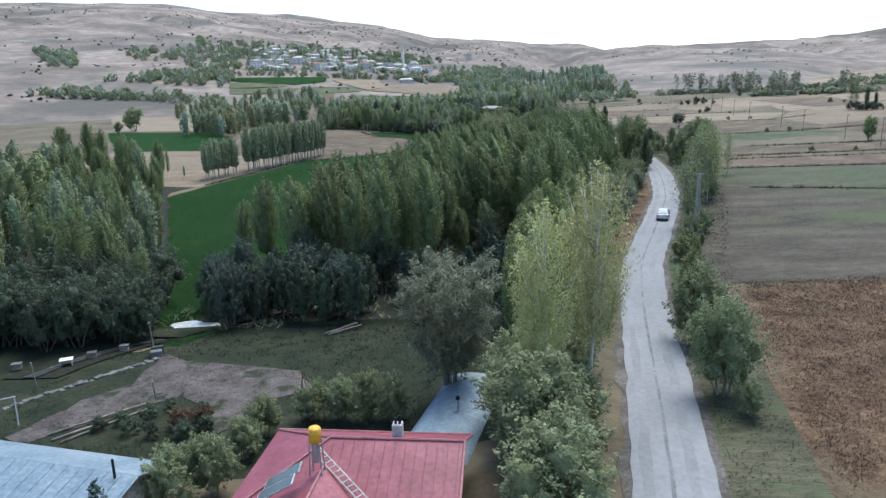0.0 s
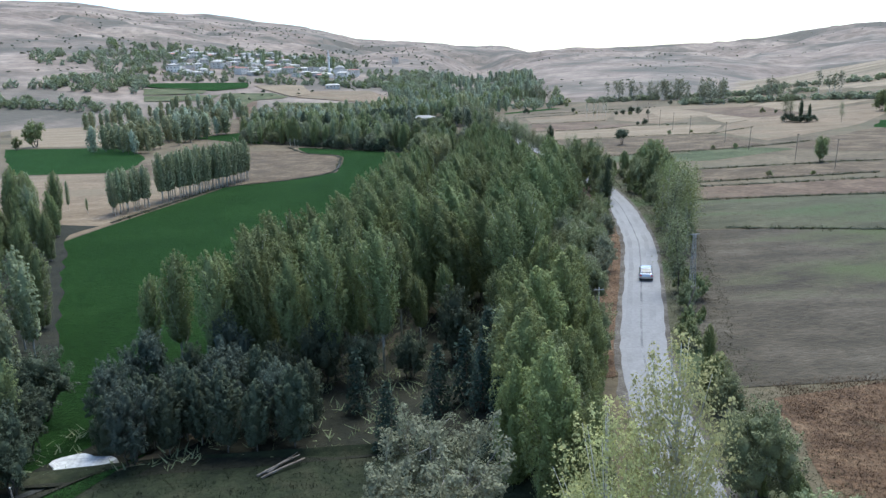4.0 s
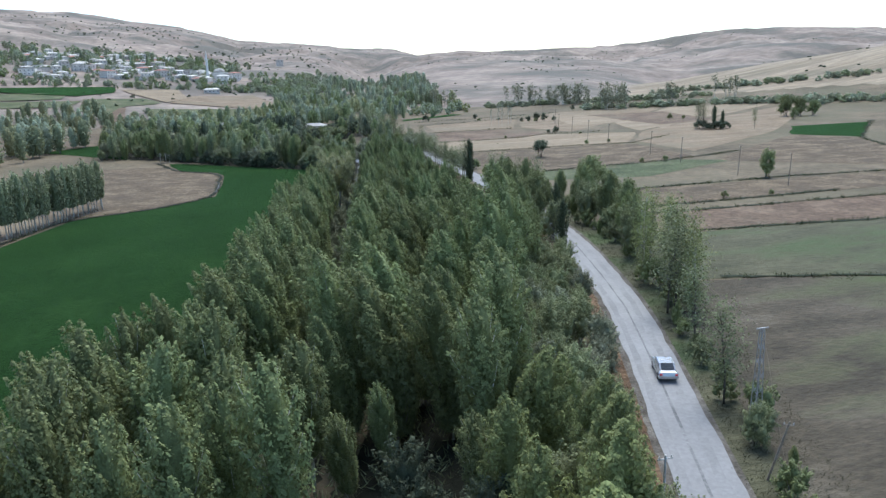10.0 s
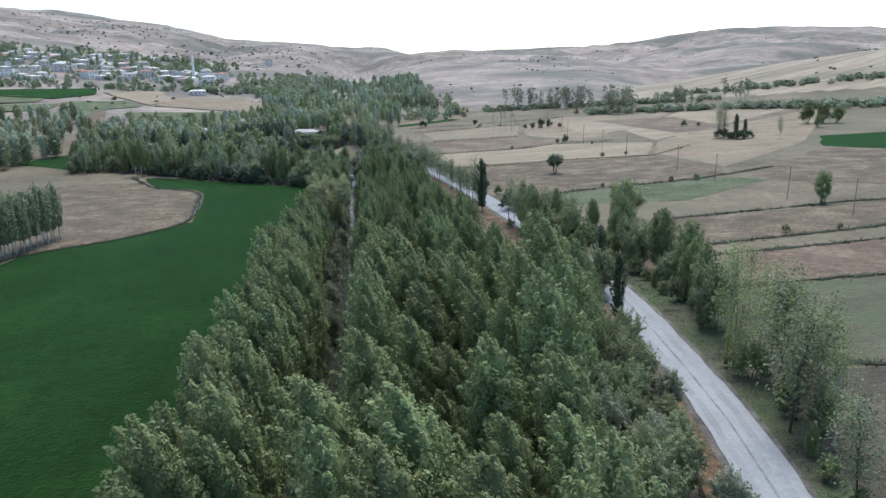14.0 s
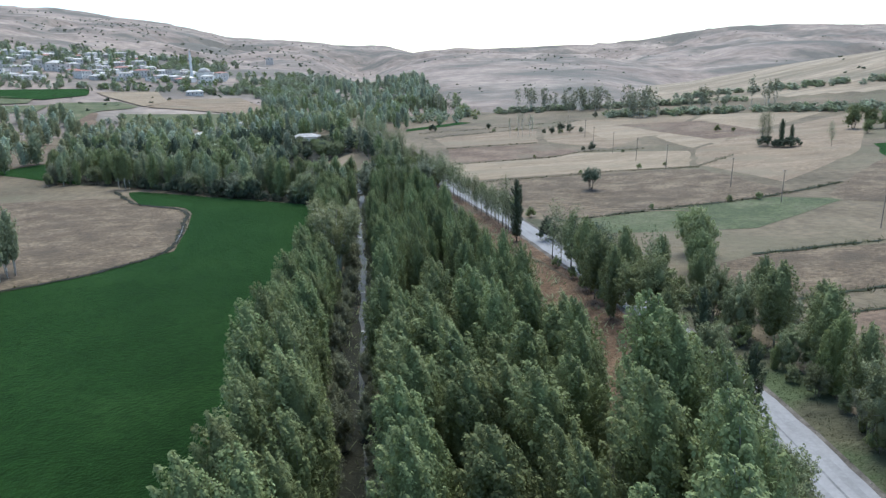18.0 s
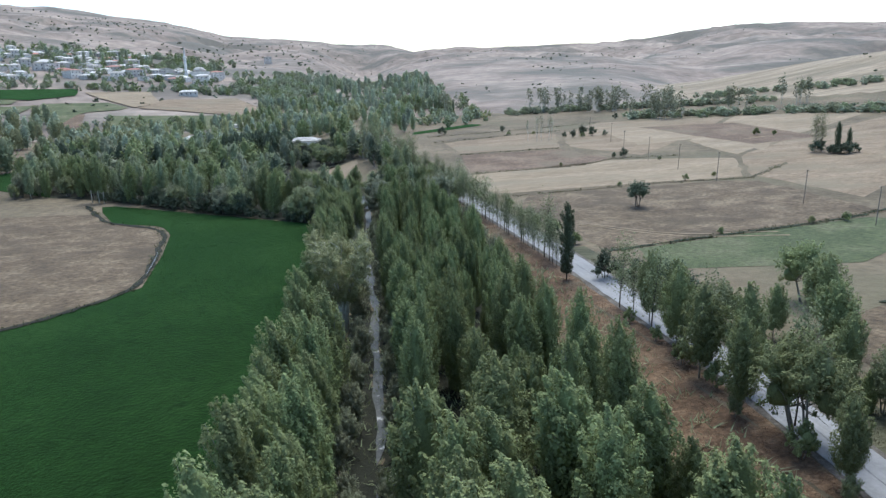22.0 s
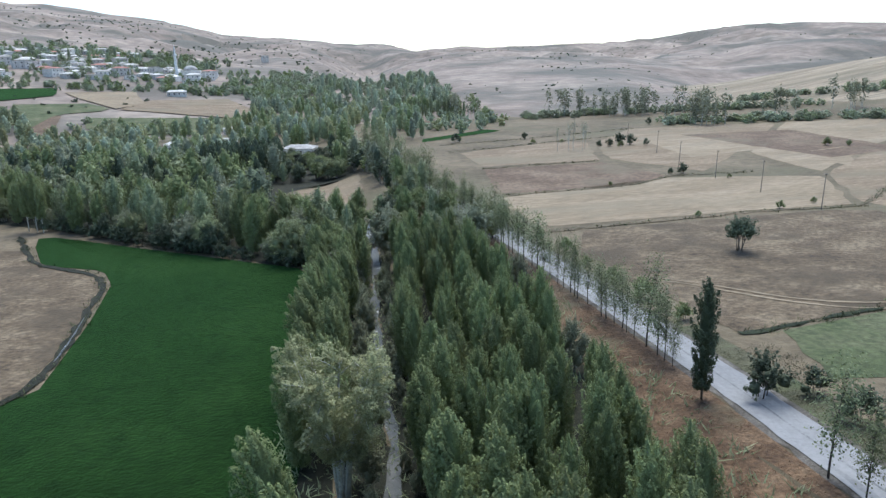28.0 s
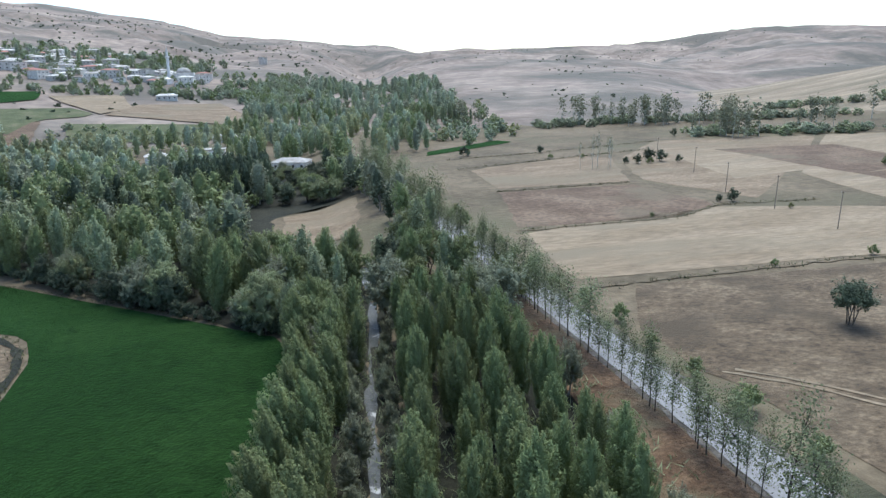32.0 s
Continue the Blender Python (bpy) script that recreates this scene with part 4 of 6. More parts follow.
make_set("young", [plume_shape(150 + s, 8, 1.9, 44, 60, 0.25, 0.16, lean=-0.2, fork=1, point=2.2, low=0.4) for s in range(3)], "bark", "leaf_deep", "young_tree",
         "dark blue-green young tree with a thin bare stem", "tree", "young trees", 8)
make_set("thin", [poplar_shape(50 + s, 8, 1.3, 70, 22, 0.19, 0.33, lean=-0.6, limbs=22, spread=0.5, blunt=1.4) for s in range(4)], "bark_dark", "leaf_thin", "roadside_tree",
         "thin sparse yellow-green roadside tree with a bare stem", "tree", "roadside row", 8)
make_set("airy", [poplar_shape(52 + s, 10, 1.5, 64, 30, 0.2, 0.26, lean=-0.5, limbs=26, spread=0.55, blunt=1.5) for s in range(3)], "bark_pale", "leaf_light", "airy_poplar",
         "airy yellow-green poplar with a white stem beside the road", "poplar tree", "airy poplars", 10)
make_set("ghost", [poplar_shape(56 + s, 8, 1.2, 22, 8, 0.28, 0.3, lean=-0.3, limbs=26, spread=0.4) for s in range(2)], "bark_pale", "leaf_grey", "bare_poplar",
         "thin pale poplar nearly bare of leaves in the fields", "poplar tree", "bare poplars", 8)
make_set("roadside", [plume_shape(60 + s, 11, 2.6, 62, 70, 0.24, 0.2, lean=-0.2, fork=2, point=2.6, low=0.42, core=0.38, limbs=16, wind=0.1) for s in range(4)], "bark", "leaf_willow", "roadside_tree",
         "leafy green roadside tree with an upright crown", "tree", "roadside trees", 11)
make_set("yellow", [plume_shape(70 + s, 20, 3.5, 110, 48, 0.22, 0.36, lean=0.2, fork=2, core=0, point=2.8, limbs=40, wind=0.0, rough=0.3) for s in range(2)], "bark_pale", "leaf_yellow", "tall_poplar",
         "tall yellowing poplar with pale bark and airy crown by the road", "poplar tree", "yellowing poplars", 20)
make_set("greyfan", [fan_shape(77, 10, 4.4, 12, 560, 50, 0.2, 0.14, 0.009)], "bark", "leaf_grey", "grey_willow",
         "large rounded grey-green willow behind the farm shed", "willow tree", "grey willows", 10)
make_set("birch", [fan_shape(75, 14, 5.0, 10, 460, 64, 0.23)], "bark_pale", "leaf_pale", "pale_tree",
         "pale grey-green tree with white stems fanning out over the stream", "tree", "", 14)
make_set("willow", [broad_shape(80 + s, 9, 3.8, 170, 40, 0.25, 0.04, 4, 9, 0.42) for s in range(3)], "bark_dark", "leaf_willow", "willow_tree",
         "bushy light green willow", "willow tree", "willows", 9)
make_set("deep", [broad_shape(170 + s, 8, 3.8, 150, 40, 0.25, 0.0, 4, 10, 0.42, flat=1.2) for s in range(3)], "bark_dark", "leaf_deep", "willow_tree",
         "dense dark blue-green willow with branches to the ground", "willow tree", "dark willows", 8)
make_set("bluewillow", [broad_shape(160 + s, 8, 3.6, 150, 44, 0.24, 0.03, 4, 9, 0.4, flat=1.25) for s in range(2)], "bark_dark", "leaf_blue", "willow_tree",
         "bushy blue-grey willow in front of the wood", "willow tree", "blue-grey willows", 8)
make_set("silver", [broad_shape(185 + s, 8, 3.6, 170, 44, 0.22, 0.03, 4, 11, 0.4, flat=1.15) for s in range(4)], "bark", "leaf_silver", "willow_tree",
         "rounded silvery green willow beside the road", "willow tree", "silvery willows", 8)
make_set("deepbush", [broad_shape(175 + s, 3.0, 2.0, 60, 24, 0.16, 0.0, 3, 7, 0.24) for s in range(2)], "bark_dark", "leaf_deep", "shrub",
         "low dark green scrub in the yard", "shrub", "yard scrub", 3)
make_set("drybush", [broad_shape(178, 3.0, 2.0, 60, 24, 0.16, 0.0, 3, 7, 0.24)], "bark", "rust", "dry_shrub",
         "low rust-brown dried shrub in the yard", "shrub", "dry shrubs", 3)
make_set("round", [broad_shape(190, 6, 3.2, 120, 22, 0.26, 0.16, 5, 10, 0.3)], "bark_dark", "leaf_deep", "field_tree",
         "lone round dark tree in a mown field", "tree", "", 6)
make_set("broadroad", [broad_shape(195 + s, 9, 4.0, 190, 44, 0.24, 0.12, 4, 12, 0.4, flat=1.2) for s in range(2)], "bark", "leaf_willow", "roadside_tree",
         "broad rounded yellow-green tree leaning over the road", "tree", "roadside trees", 9)
make_set("greywillow", [broad_shape(90 + s, 9, 3.8, 150, 40, 0.25, 0.03, 5, 9, 0.42) for s in range(2)], "bark", "leaf_grey", "grey_willow",
         "rounded grey-green willow with many stems", "willow tree", "grey willows", 9)
make_set("bush", [broad_shape(100 + s, 3.2, 1.9, 60, 20, 0.22, 0.02, 3, 7, 0.24) for s in range(3)], "bark", "leaf_willow", "shrub",
         "low grey-green shrub in dry grass", "shrub", "shrubs", 3.2)
make_set("darkbush", [broad_shape(110 + s, 4.0, 2.3, 60, 18, 0.26, 0.02, 3, 7, 0.28) for s in range(3)], "bark_dark", "leaf_deep", "shrub",
         "dark green bush in a field hedge", "shrub", "hedge bushes", 4)
make_set("pine", [pine_shape(120 + s, 8, 1.7, 15, 6, 0.34) for s in range(3)], "bark_dark", "leaf_pine", "young_pine",
         "dark bluish young pine at the edge of the wood", "pine tree", "young pines", 8)
make_set("cypress", [plume_shape(130 + s, 12, 1.5, 60, 50, 0.28, 0.10, lean=0.1, fork=0, point=2.6, long=0.14) for s in range(2)], "bark_dark", "leaf_dusk", "columnar_poplar",
         "dark narrow columnar poplar standing beside the road", "poplar tree", "columnar poplars", 12)


def plant(kind, x, y, tall, turn=None, variant=None, wide=1.0, label="", sink=0.0):
    """Stands a tree of the kind at x, y."""
    s = SETS[kind]
    k = random.randrange(len(s["shapes"])) if variant is None else variant
    sc = tall / s["tall"]
    m = pose(x, y, h(x, y) - sink, 0, 0, random.uniform(0, 360) if turn is None else turn) @ Matrix.Diagonal((sc * wide, sc * wide, sc, 1))
    if k not in s["first"]:
        root = tagged(new(s["name"]), s["label"], s["category"], s["group"])
        wood, (lv, lf) = s["shapes"][k]
        mesh_object("trunk", *wood[0], s["bark"], root, smooth_shade=True)
        if len(wood) > 1:
            tagged(mesh_object("branching", *merge(wood[1:]), s["bark"], root, smooth_shade=True), kind="stuff")
        mesh_object("crown", lv, lf, s["leaf"], root, smooth_shade=True)
        root.matrix_basis = m
        s["first"][k] = root
        made = root
    else:
        src = s["first"][k]
        keep = src.scale.copy()
        made = copy_thing(src, m @ Matrix.Diagonal((1 / keep[0], 1 / keep[1], 1 / keep[2], 1)))
    if label:
        made["label"] = label
    return made


# plantation between stream and road; the trees get shorter upstream
def top_height(y):
    return float(np.interp(y, [80, 95, 170, 185, 215, 235, 300], [15, 17, 16.5, 15, 13, 12.2, 10.5]))
rng = random.Random(7)
y = 96.0
while y < 296:
    sx = float(stream_x(y))
    x0, x1 = sx + 2.4, float(road_x(y)) - float(np.interp(y, [90, 130, 137, 147, 154, 168, 217, 230, 252, 270, 296], [13.5, 12.5, 9.0, 9.0, 13.5, 15.0, 15.5, 14.5, 12.5, 11.5, 12]))
    step = float(np.interp(y, [90, 190, 215, 300], [5.0, 4.8, 3.9, 3.6]))
    n = max(1, int((x1 - x0) / step + 0.5))
    for k in range(n):
        x = x0 + (x1 - x0) * (k + 0.5) / n + rng.uniform(-1.1, 1.1)
        if rng.random() < 0.07:
            continue
        t = top_height(y) * (rng.uniform(0.8, 1.06) if rng.random() < 0.78 else rng.uniform(0.52, 0.8)) * (1 + 0.14 * noise.noise((x / 11, y / 11, 3)))
        plant("front" if y < 106 else "poplar", x, y + rng.uniform(-1.4, 1.4), t, rng.uniform(-28, 28), None if y < 106 else rng.randrange(4) + (0 if y < 172 + rng.uniform(-14, 14) else 4), wide=rng.uniform(0.85, 1.15) * (1.04 if y < 180 else 0.84))
    y += step * 0.92

# poplars and scrub along the far bank
y = 96.0
while y < 300:
    sx = float(stream_x(y))
    for off in (-4.4, -7.8):
        if rng.random() < 0.08 or (212 < y < 235 and off > -5) or 223 < y < 233:
            continue
        plant("bank", sx + off + rng.uniform(-0.8, 0.8), y + rng.uniform(-1.2, 1.2), top_height(y) * rng.uniform(0.78, 1.04), rng.uniform(-25, 25), wide=rng.uniform(0.88, 1.1))
    y += 3.9
for yy in np.arange(104, 300, 4.4):
    plant("greywillow", float(stream_x(yy)) - 2.3 + rng.uniform(-0.6, 0.8), yy, rng.uniform(3.0, 6.4), wide=0.75)
    plant("greywillow", float(stream_x(yy)) + 2.1 + rng.uniform(-0.8, 0.5), yy + 2.2, rng.uniform(2.2, 4.6), wide=0.75)


# ---- single trees and rows that stand out ----
R = random.Random(11)
plant("birch", 17.7, 229.0, 14.2, wide=1.0)
plant("cypress", 51.9, 230.5, 12.2)
plant("cypress", 43.0, 152.4, 9.0)
# the two yellowing poplars and the willows at the farm
plant("yellow", 9.4, 44.8, 17.4, 30, 0, wide=0.9)
plant("yellow", 6.4, 43.4, 15.6, 140, 1, wide=0.9)
for x, y, t, w in ((5.4, 37.6, 8.2, 1.15), (4.6, 46.0, 6.8, 1.15), (5.2, 32.0, 7.2, 1.1), (7.8, 42.5, 5.2, 1.1), (8.4, 48.5, 5.2, 1.0), (4.4, 41.8, 5.4, 1.0), (9.8, 52.5, 5.4, 1.0), (6.6, 50.5, 5.4, 1.0)):
    plant("silver", x, y, t, wide=w, label="large feathery grey-green willow between farmhouse and road")
plant("greyfan", 0.3, 53.0, 11.4, wide=0.9)
for x, y, t in ((-6.2, 52.0, 4.2), (-8.2, 52.2, 3.8), (-4.2, 51.0, 3.8), (-13.6, 49.9, 3.6), (-15.2, 42.0, 4.6), (-17.4, 40.6, 4.6), (-14.4, 46.6, 3.4), (-10.4, 52.2, 3.4)):
    plant("silver", x, y, t, wide=1.0, label="grey-green bushy shrub by the farmhouse")
plant("pine", -19.9, 36.6, 4.6, label="small dark pine beside the sheet-roofed shed")
plant("drybush", -20.6, 51.6, 1.7, wide=1.3)
plant("drybush", -19.0, 52.6, 1.3, wide=1.2)
for x, y in ((-21, 52), (-19.4, 53.6), (-23.5, 53), (-18.6, 51.2), (-25.6, 52.5), (-24.2, 50.8), (-22.6, 54.8), (-27.0, 51.6), (-22.3, 50.2), (-19.8, 50.0)):
    plant("deepbush", x, y, R.uniform(0.9, 1.6), label="low dark scrub in the farmyard")
# young trees, willows and a few conifers round the clearing in front of the wood
for x, y, t in ((3.0, 81.0, 7.0), (-1.9, 75.0, 6.4), (5.8, 82.0, 7.6), (6.8, 78.5, 7.0), (6.4, 68.0, 7.0), (1.2, 71.5, 5.6), (9.6, 73.5, 7.0), (-4.5, 83.5, 6.6), (8.6, 86.0, 7.8)):
    plant("pine", x, y, t, label="slim dark young pine in the clearing")
for x in np.arange(-26, -8.5, 2.6):
    plant("young", x + R.uniform(-0.6, 0.6), 77.2 + R.uniform(-1.2, 1.2) + max(0, -x - 14) * 0.2, R.uniform(6.2, 8.2), label="dark blue-green young tree in front of the wood")
    plant("young", x + 1.2 + R.uniform(-0.6, 0.6), 81.6 + R.uniform(-1.2, 1.2), R.uniform(6.6, 8.8), label="dark blue-green young tree in front of the wood")
for x, y, t, w in ((-16.6, 82.0, 8.4, 0.85), (-23.5, 76.4, 7.6, 0.75), (-21.0, 83.0, 7.6, 0.8), (-11.6, 79.0, 7.6, 0.7), (-17.8, 92.0, 8.6, 0.65), (-27.5, 84.5, 7.0, 0.8), (-26.0, 91.0, 7.5, 0.8)):
    plant("bluewillow", x, y, t, wide=w)
for x, y, t in ((-8.2, 91.0, 8.2), (6.4, 95.0, 8.8), (-12.5, 89.0, 6.4), (1.0, 91.0, 5.4), (-4.0, 90.0, 6.0), (10.5, 91.0, 6.4), (-21.0, 88.5, 6.5)):
    plant("deep", x, y, t, wide=0.8, label="dark round willow at the edge of the wood")
for x, y in ((-44.5, 71.5), (-40.5, 69.5), (-37.5, 70.5), (-34.2, 71.8), (-31.8, 73.2), (-48, 70), (-46, 74), (-42, 77), (-38, 74), (-35, 78.5), (-50, 78), (-33, 74.5), (-54, 73), (-44, 81)):
    plant("deep", x, y, R.uniform(5.5, 7.5), wide=0.85, label="low dark willow beyond the farm track")
for x, y, t in ((-24, 97, 14.5), (-19, 93, 15), (-15, 97, 16.5), (-11, 93, 15.5), (-21, 103, 13), (-14, 104, 15), (-7, 92, 16), (-18, 110, 12.5), (-9, 100, 17), (-5, 97, 16), (-12, 110, 16), (-2, 94, 17), (-28, 100, 11), (-6, 106, 17)):
    plant("front", x, y, t, label="tall slim poplar with a bare pale stem facing the farm")
# wood beside the meadow, left
left_spots = []
while len(left_spots) < 190:
    y = R.uniform(78, 196)
    x = R.uniform(-125, -38 - 0.35 * (y - 91))
    if not any((x - a) ** 2 + (y - b) ** 2 < 14 for a, b in left_spots):
        left_spots.append((x, y))
left_spots.sort(key=lambda p: -p[0] - 0.35 * p[1])
for x, y in left_spots[:70]:
    plant("bank" if R.random() < 0.75 else "row", x, y, R.uniform(9, 14.5), label="tall poplar in the wood beside the meadow")
for x, y, t in ((-98, 205, 17), (-103, 202, 16), (-94, 203, 15), (-107, 208, 16)):
    plant("front", x, y, t, label="tall poplar with a pale bare lower trunk")
plant("row", -78, 209, 8, wide=0.6)
plant("row", -72, 205, 4, wide=0.8)
# tall yellow-green belt, then lower silvery willows, between plantation and road
for x, y, t, w in ((8.6, 60.5, 11.4, 0.95), (8.2, 68.0, 11.8, 1.0), (9.0, 74.0, 12.0, 0.95), (12.2, 77.0, 12.2, 1.05), (12.0, 66.0, 9.6, 0.9), (14.5, 82.0, 11.6, 1.0), (16.8, 86.5, 11.2, 1.0), (11.8, 84.5, 11.0, 0.95), (13.0, 92.0, 10.6, 0.95),
                   (16.4, 97.0, 11.0, 1.0), (18.8, 92.5, 9.4, 0.9), (14.6, 72.0, 8.6, 0.85), (16.2, 78.0, 8.2, 0.85), (11.0, 58.5, 8.4, 0.85), (6.8, 64.5, 9.6, 0.8), (19.4, 99.5, 8.6, 0.85)):
    plant("belt", x, y, t, wide=w)
for x, y, t in ((10.2, 63.5, 7.4), (10.6, 70.5, 8.4), (14.0, 87.5, 8.2), (18.2, 83.0, 6.4), (9.8, 80.0, 8.6), (17.6, 89.0, 6.8)):
    plant("silver", x, y, t, wide=0.8)
y = 100.0
while y < 146:
    for off, low, high in ((-6.4, 4.0, 6.0), (-9.4, 5.6, 7.8), (-12.2, 6.0, 8.4)):
        plant("silver" if R.random() < 0.75 else "greywillow", float(road_x(y)) + off + R.uniform(-0.9, 0.7), y + R.uniform(-1.2, 1.2), R.uniform(low, high), wide=R.uniform(0.75, 0.95))
    y += 4.3
for y in np.arange(165, 300, 13):
    plant("greywillow", float(road_x(y)) - float(np.interp(y, [165, 217, 230, 252, 300], [17.5, 18, 14.5, 10, 9.5])) + R.uniform(-1.2, 0.6), y, R.uniform(4, 6.5), wide=0.8, label="pale willow at the edge of the plantation")
for x, y, t in ((40, 292, 7.4), (43, 296, 7.8), (37.5, 297, 7.0)):
    plant("greywillow", x, y, t, wide=1.0, label="broad pale willow closing the plantation")
# roadside trees, near side
plant("broadroad", 49.0, 178.5, 9.8, wide=1.0)
for x, y, t, kind in ((47.4, 184.3, 10.0, "roadside"), (48.8, 192.4, 10.4, "roadside"), (50.2, 180.6, 11.0, "thin"), (50.8, 188.6, 11.2, "roadside"), (50.6, 199.5, 10.2, "roadside"), (51.4, 205.8, 9.6, "thin"), (52.3, 202.4, 10.0, "roadside"),
                      (53.0, 208.8, 9.6, "roadside"), (52.6, 215.7, 9.0, "thin"), (52.4, 196.6, 9.2, "thin"), (52.6, 212.2, 7.0, "thin"), (46.9, 171.5, 7.8, "roadside"), (46.0, 162.5, 7.0, "silver")):
    plant(kind, x, y, t, wide=R.uniform(0.8, 1.05))
for y in (165, 170, 176, 184, 190, 196, 203, 210):
    plant(R.choice(("silver", "bush", "bush")), float(road_x(y)) - 4.4 + R.uniform(-1, 0.4), y, R.uniform(1.6, 3.6), wide=0.8, label="low scrub between the roadside trees")
plant("cypress", 48.0, 166.6, 9.2)
y = 238.0
while y < 430:
    plant("thin", float(road_x(y)) - 3.3 + R.uniform(-0.3, 0.3), y, R.uniform(5.0, 9.4) * (1.0 if y < 340 else 1.25), wide=R.uniform(0.75, 1.2))
    y += R.choice((1.1, 1.6, 2.0, 2.6, 3.6)) if y < 330 else R.uniform(2.0, 3.4)
for y, t in ((300, 5), (303, 4.6), (306, 5.2)):
    plant("bush", float(road_x(y)) - 3.9, y, t, label="leafless-looking scrub beside the road")
# roadside trees, far side
for x, y, t, kind, w in ((46.2, 123.2, 11.0, "airy", 0.95), (44.4, 119.5, 9.0, "airy", 0.9), (47.8, 128.6, 10.6, "airy", 1.0), (49.4, 133.5, 10.8, "airy", 0.95), (46.8, 134.5, 8.0, "airy", 1.0), (51.0, 141.9, 10.4, "airy", 0.95), (52.6, 147.0, 8.4, "silver", 0.8),
                         (51.8, 138.0, 9.6, "airy", 1.0), (54.0, 145.5, 9.6, "airy", 1.0), (59.0, 149.0, 8.2, "airy", 0.95), (55.0, 152.5, 9.0, "roadside", 1.0), (57.6, 160.0, 10.2, "roadside", 1.1), (56.0, 157.0, 8.6, "belt", 0.9), (58.8, 168.5, 10.4, "roadside", 1.1),
                         (60.2, 164.0, 9.4, "roadside", 1.1), (57.4, 173.0, 7.6, "silver", 0.8), (64.4, 177.5, 8.2, "roadside", 1.1), (59.4, 180.0, 7.0, "silver", 0.8), (61.4, 186.5, 7.4, "roadside", 1.0), (70.0, 199.0, 9.6, "roadside", 1.3), (66.5, 193.5, 8.6, "roadside", 1.2),
                         (63.0, 199.0, 7.0, "roadside", 1.0), (60.6, 205.0, 6.0, "silver", 0.8), (56.4, 163.0, 5.0, "silver", 0.9), (53.0, 149.5, 5.0, "greywillow", 0.8), (62.5, 171.5, 6.0, "greywillow", 0.9)):
    plant(kind, x, y, t, wide=w)
plant("broadroad", 76.0, 209.0, 8.2, wide=1.1, label="broad dark green tree standing beyond the road")
for y in np.arange(116, 212, 3.4):
    plant(R.choice(("bush", "silver", "belt", "bush")), float(road_x(y)) + 5.4 + R.uniform(-0.7, 3.0), y, R.uniform(1.6, 4.2), wide=0.9, label="grey-green scrub under the roadside trees")
plant("darkbush", 57.4, 229.0, 4.6, label="dark twiggy bush on the far road edge")
for y, t in ((213, 4.0), (217, 5.2), (222, 3.6), (228, 3.0)):
    plant("darkbush", float(road_x(y)) + 6, y, t, label="dark bush on the far road edge")
for y in np.arange(250, 420, 9):
    plant("bush", float(road_x(y)) + 4.5 + R.uniform(-0.6, 1.2), y, R.uniform(1.6, 3.4), label="low shrub on the far road edge")
for y in np.arange(44, 116, 3.6):
    x = float(road_x(y)) + 5.0 + R.uniform(-0.6, 1.8)
    plant(R.choice(("bush", "bush", "silver", "belt")), x, y, R.uniform(1.8, 4.0), wide=0.9, label="grey-green scrub on the field side of the road")
plant("silver", 19.4, 47.2, 7.6, wide=0.85, label="rounded grey willow on the field side of the road")
plant("silver", 21.0, 57.6, 7.2, wide=0.85, label="rounded grey willow on the field side of the road")
plant("belt", 25.4, 72.0, 4.6, wide=1.3, label="rounded willow on the field side of the road")
for x, y, t in ((33.5, 101, 8.5), (41.5, 123, 10.5), (43.5, 124.5, 9.5), (38.5, 113, 8), (47, 131, 11)):
    plant("thin", x + 1.5, y, t, wide=1.2, label="thin pale poplar with a nearly bare crown")
# field-side poplar row
for i in range(30):
    f = i / 29
    for k in range(2):
        x, y = -39.5 - 24 * f + k * -1.8, 253 - 54 * f + k * 3.2
        if 0.70 < f < 0.78:
            continue
        plant("row", x + R.uniform(-0.5, 0.5), y + R.uniform(-0.6, 0.6), R.uniform(11.5, 14.0) * (1 if f < 0.7 else 0.85))
# lone trees and bushes in the fields
plant("round", 89.5, 275, 6.0)
plant("willow", 120, 204, 7.6, wide=0.75, label="lone green tree at a field corner")
for x, y, t, kind in ((127, 349, 3.2, "darkbush"), (124, 350, 1.8, "darkbush"), (146, 418, 4.6, "darkbush"), (149, 416, 4.0, "darkbush"), (140, 415, 3.2, "darkbush"), (143.5, 413, 2.2, "bush"), (137, 417, 2.4, "darkbush"), (153, 412, 2.6, "darkbush"),
                      (124, 457, 3.0, "darkbush"), (96, 462, 4.0, "darkbush"), (98, 464, 2.4, "bush"), (121, 441, 1.8, "bush"), (131, 436, 1.6, "bush"), (205, 373, 2.0, "bush"), (200, 377, 3.0, "bush"),
                      (196, 482, 3.4, "darkbush"), (128, 302, 1.4, "bush"), (118, 300, 1.8, "bush"), (99, 300.5, 1.3, "bush"), (94, 184, 1.6, "bush"), (104, 182, 1.3, "bush"), (110, 246, 1.6, "bush"), (117, 245, 1.9, "bush"), (90, 246, 1.4, "bush"), (133, 337, 1.3, "bush"), (101, 341, 1.2, "bush")):
    plant(kind, x, y, t)
for k in range(9):
    plant("darkbush", 186 + R.gauss(0, 4.5), 321 + R.gauss(0, 3.0), R.uniform(2.0, 4.4), wide=1.3)
plant("cypress", 186.7, 322, 10, label="dark columnar poplar in a field hedge")
plant("cypress", 190, 321, 8, label="dark columnar poplar in a field hedge")
for x, y, t in ((182, 326, 11), (184.5, 326, 12), (199, 312, 8)):
    plant("thin", x, y, t, wide=0.9, label="pale sparse poplar in a field hedge")
for x, y, t in ((246, 351, 11), (251, 348, 9), (256, 345, 8), (238, 336, 6)):
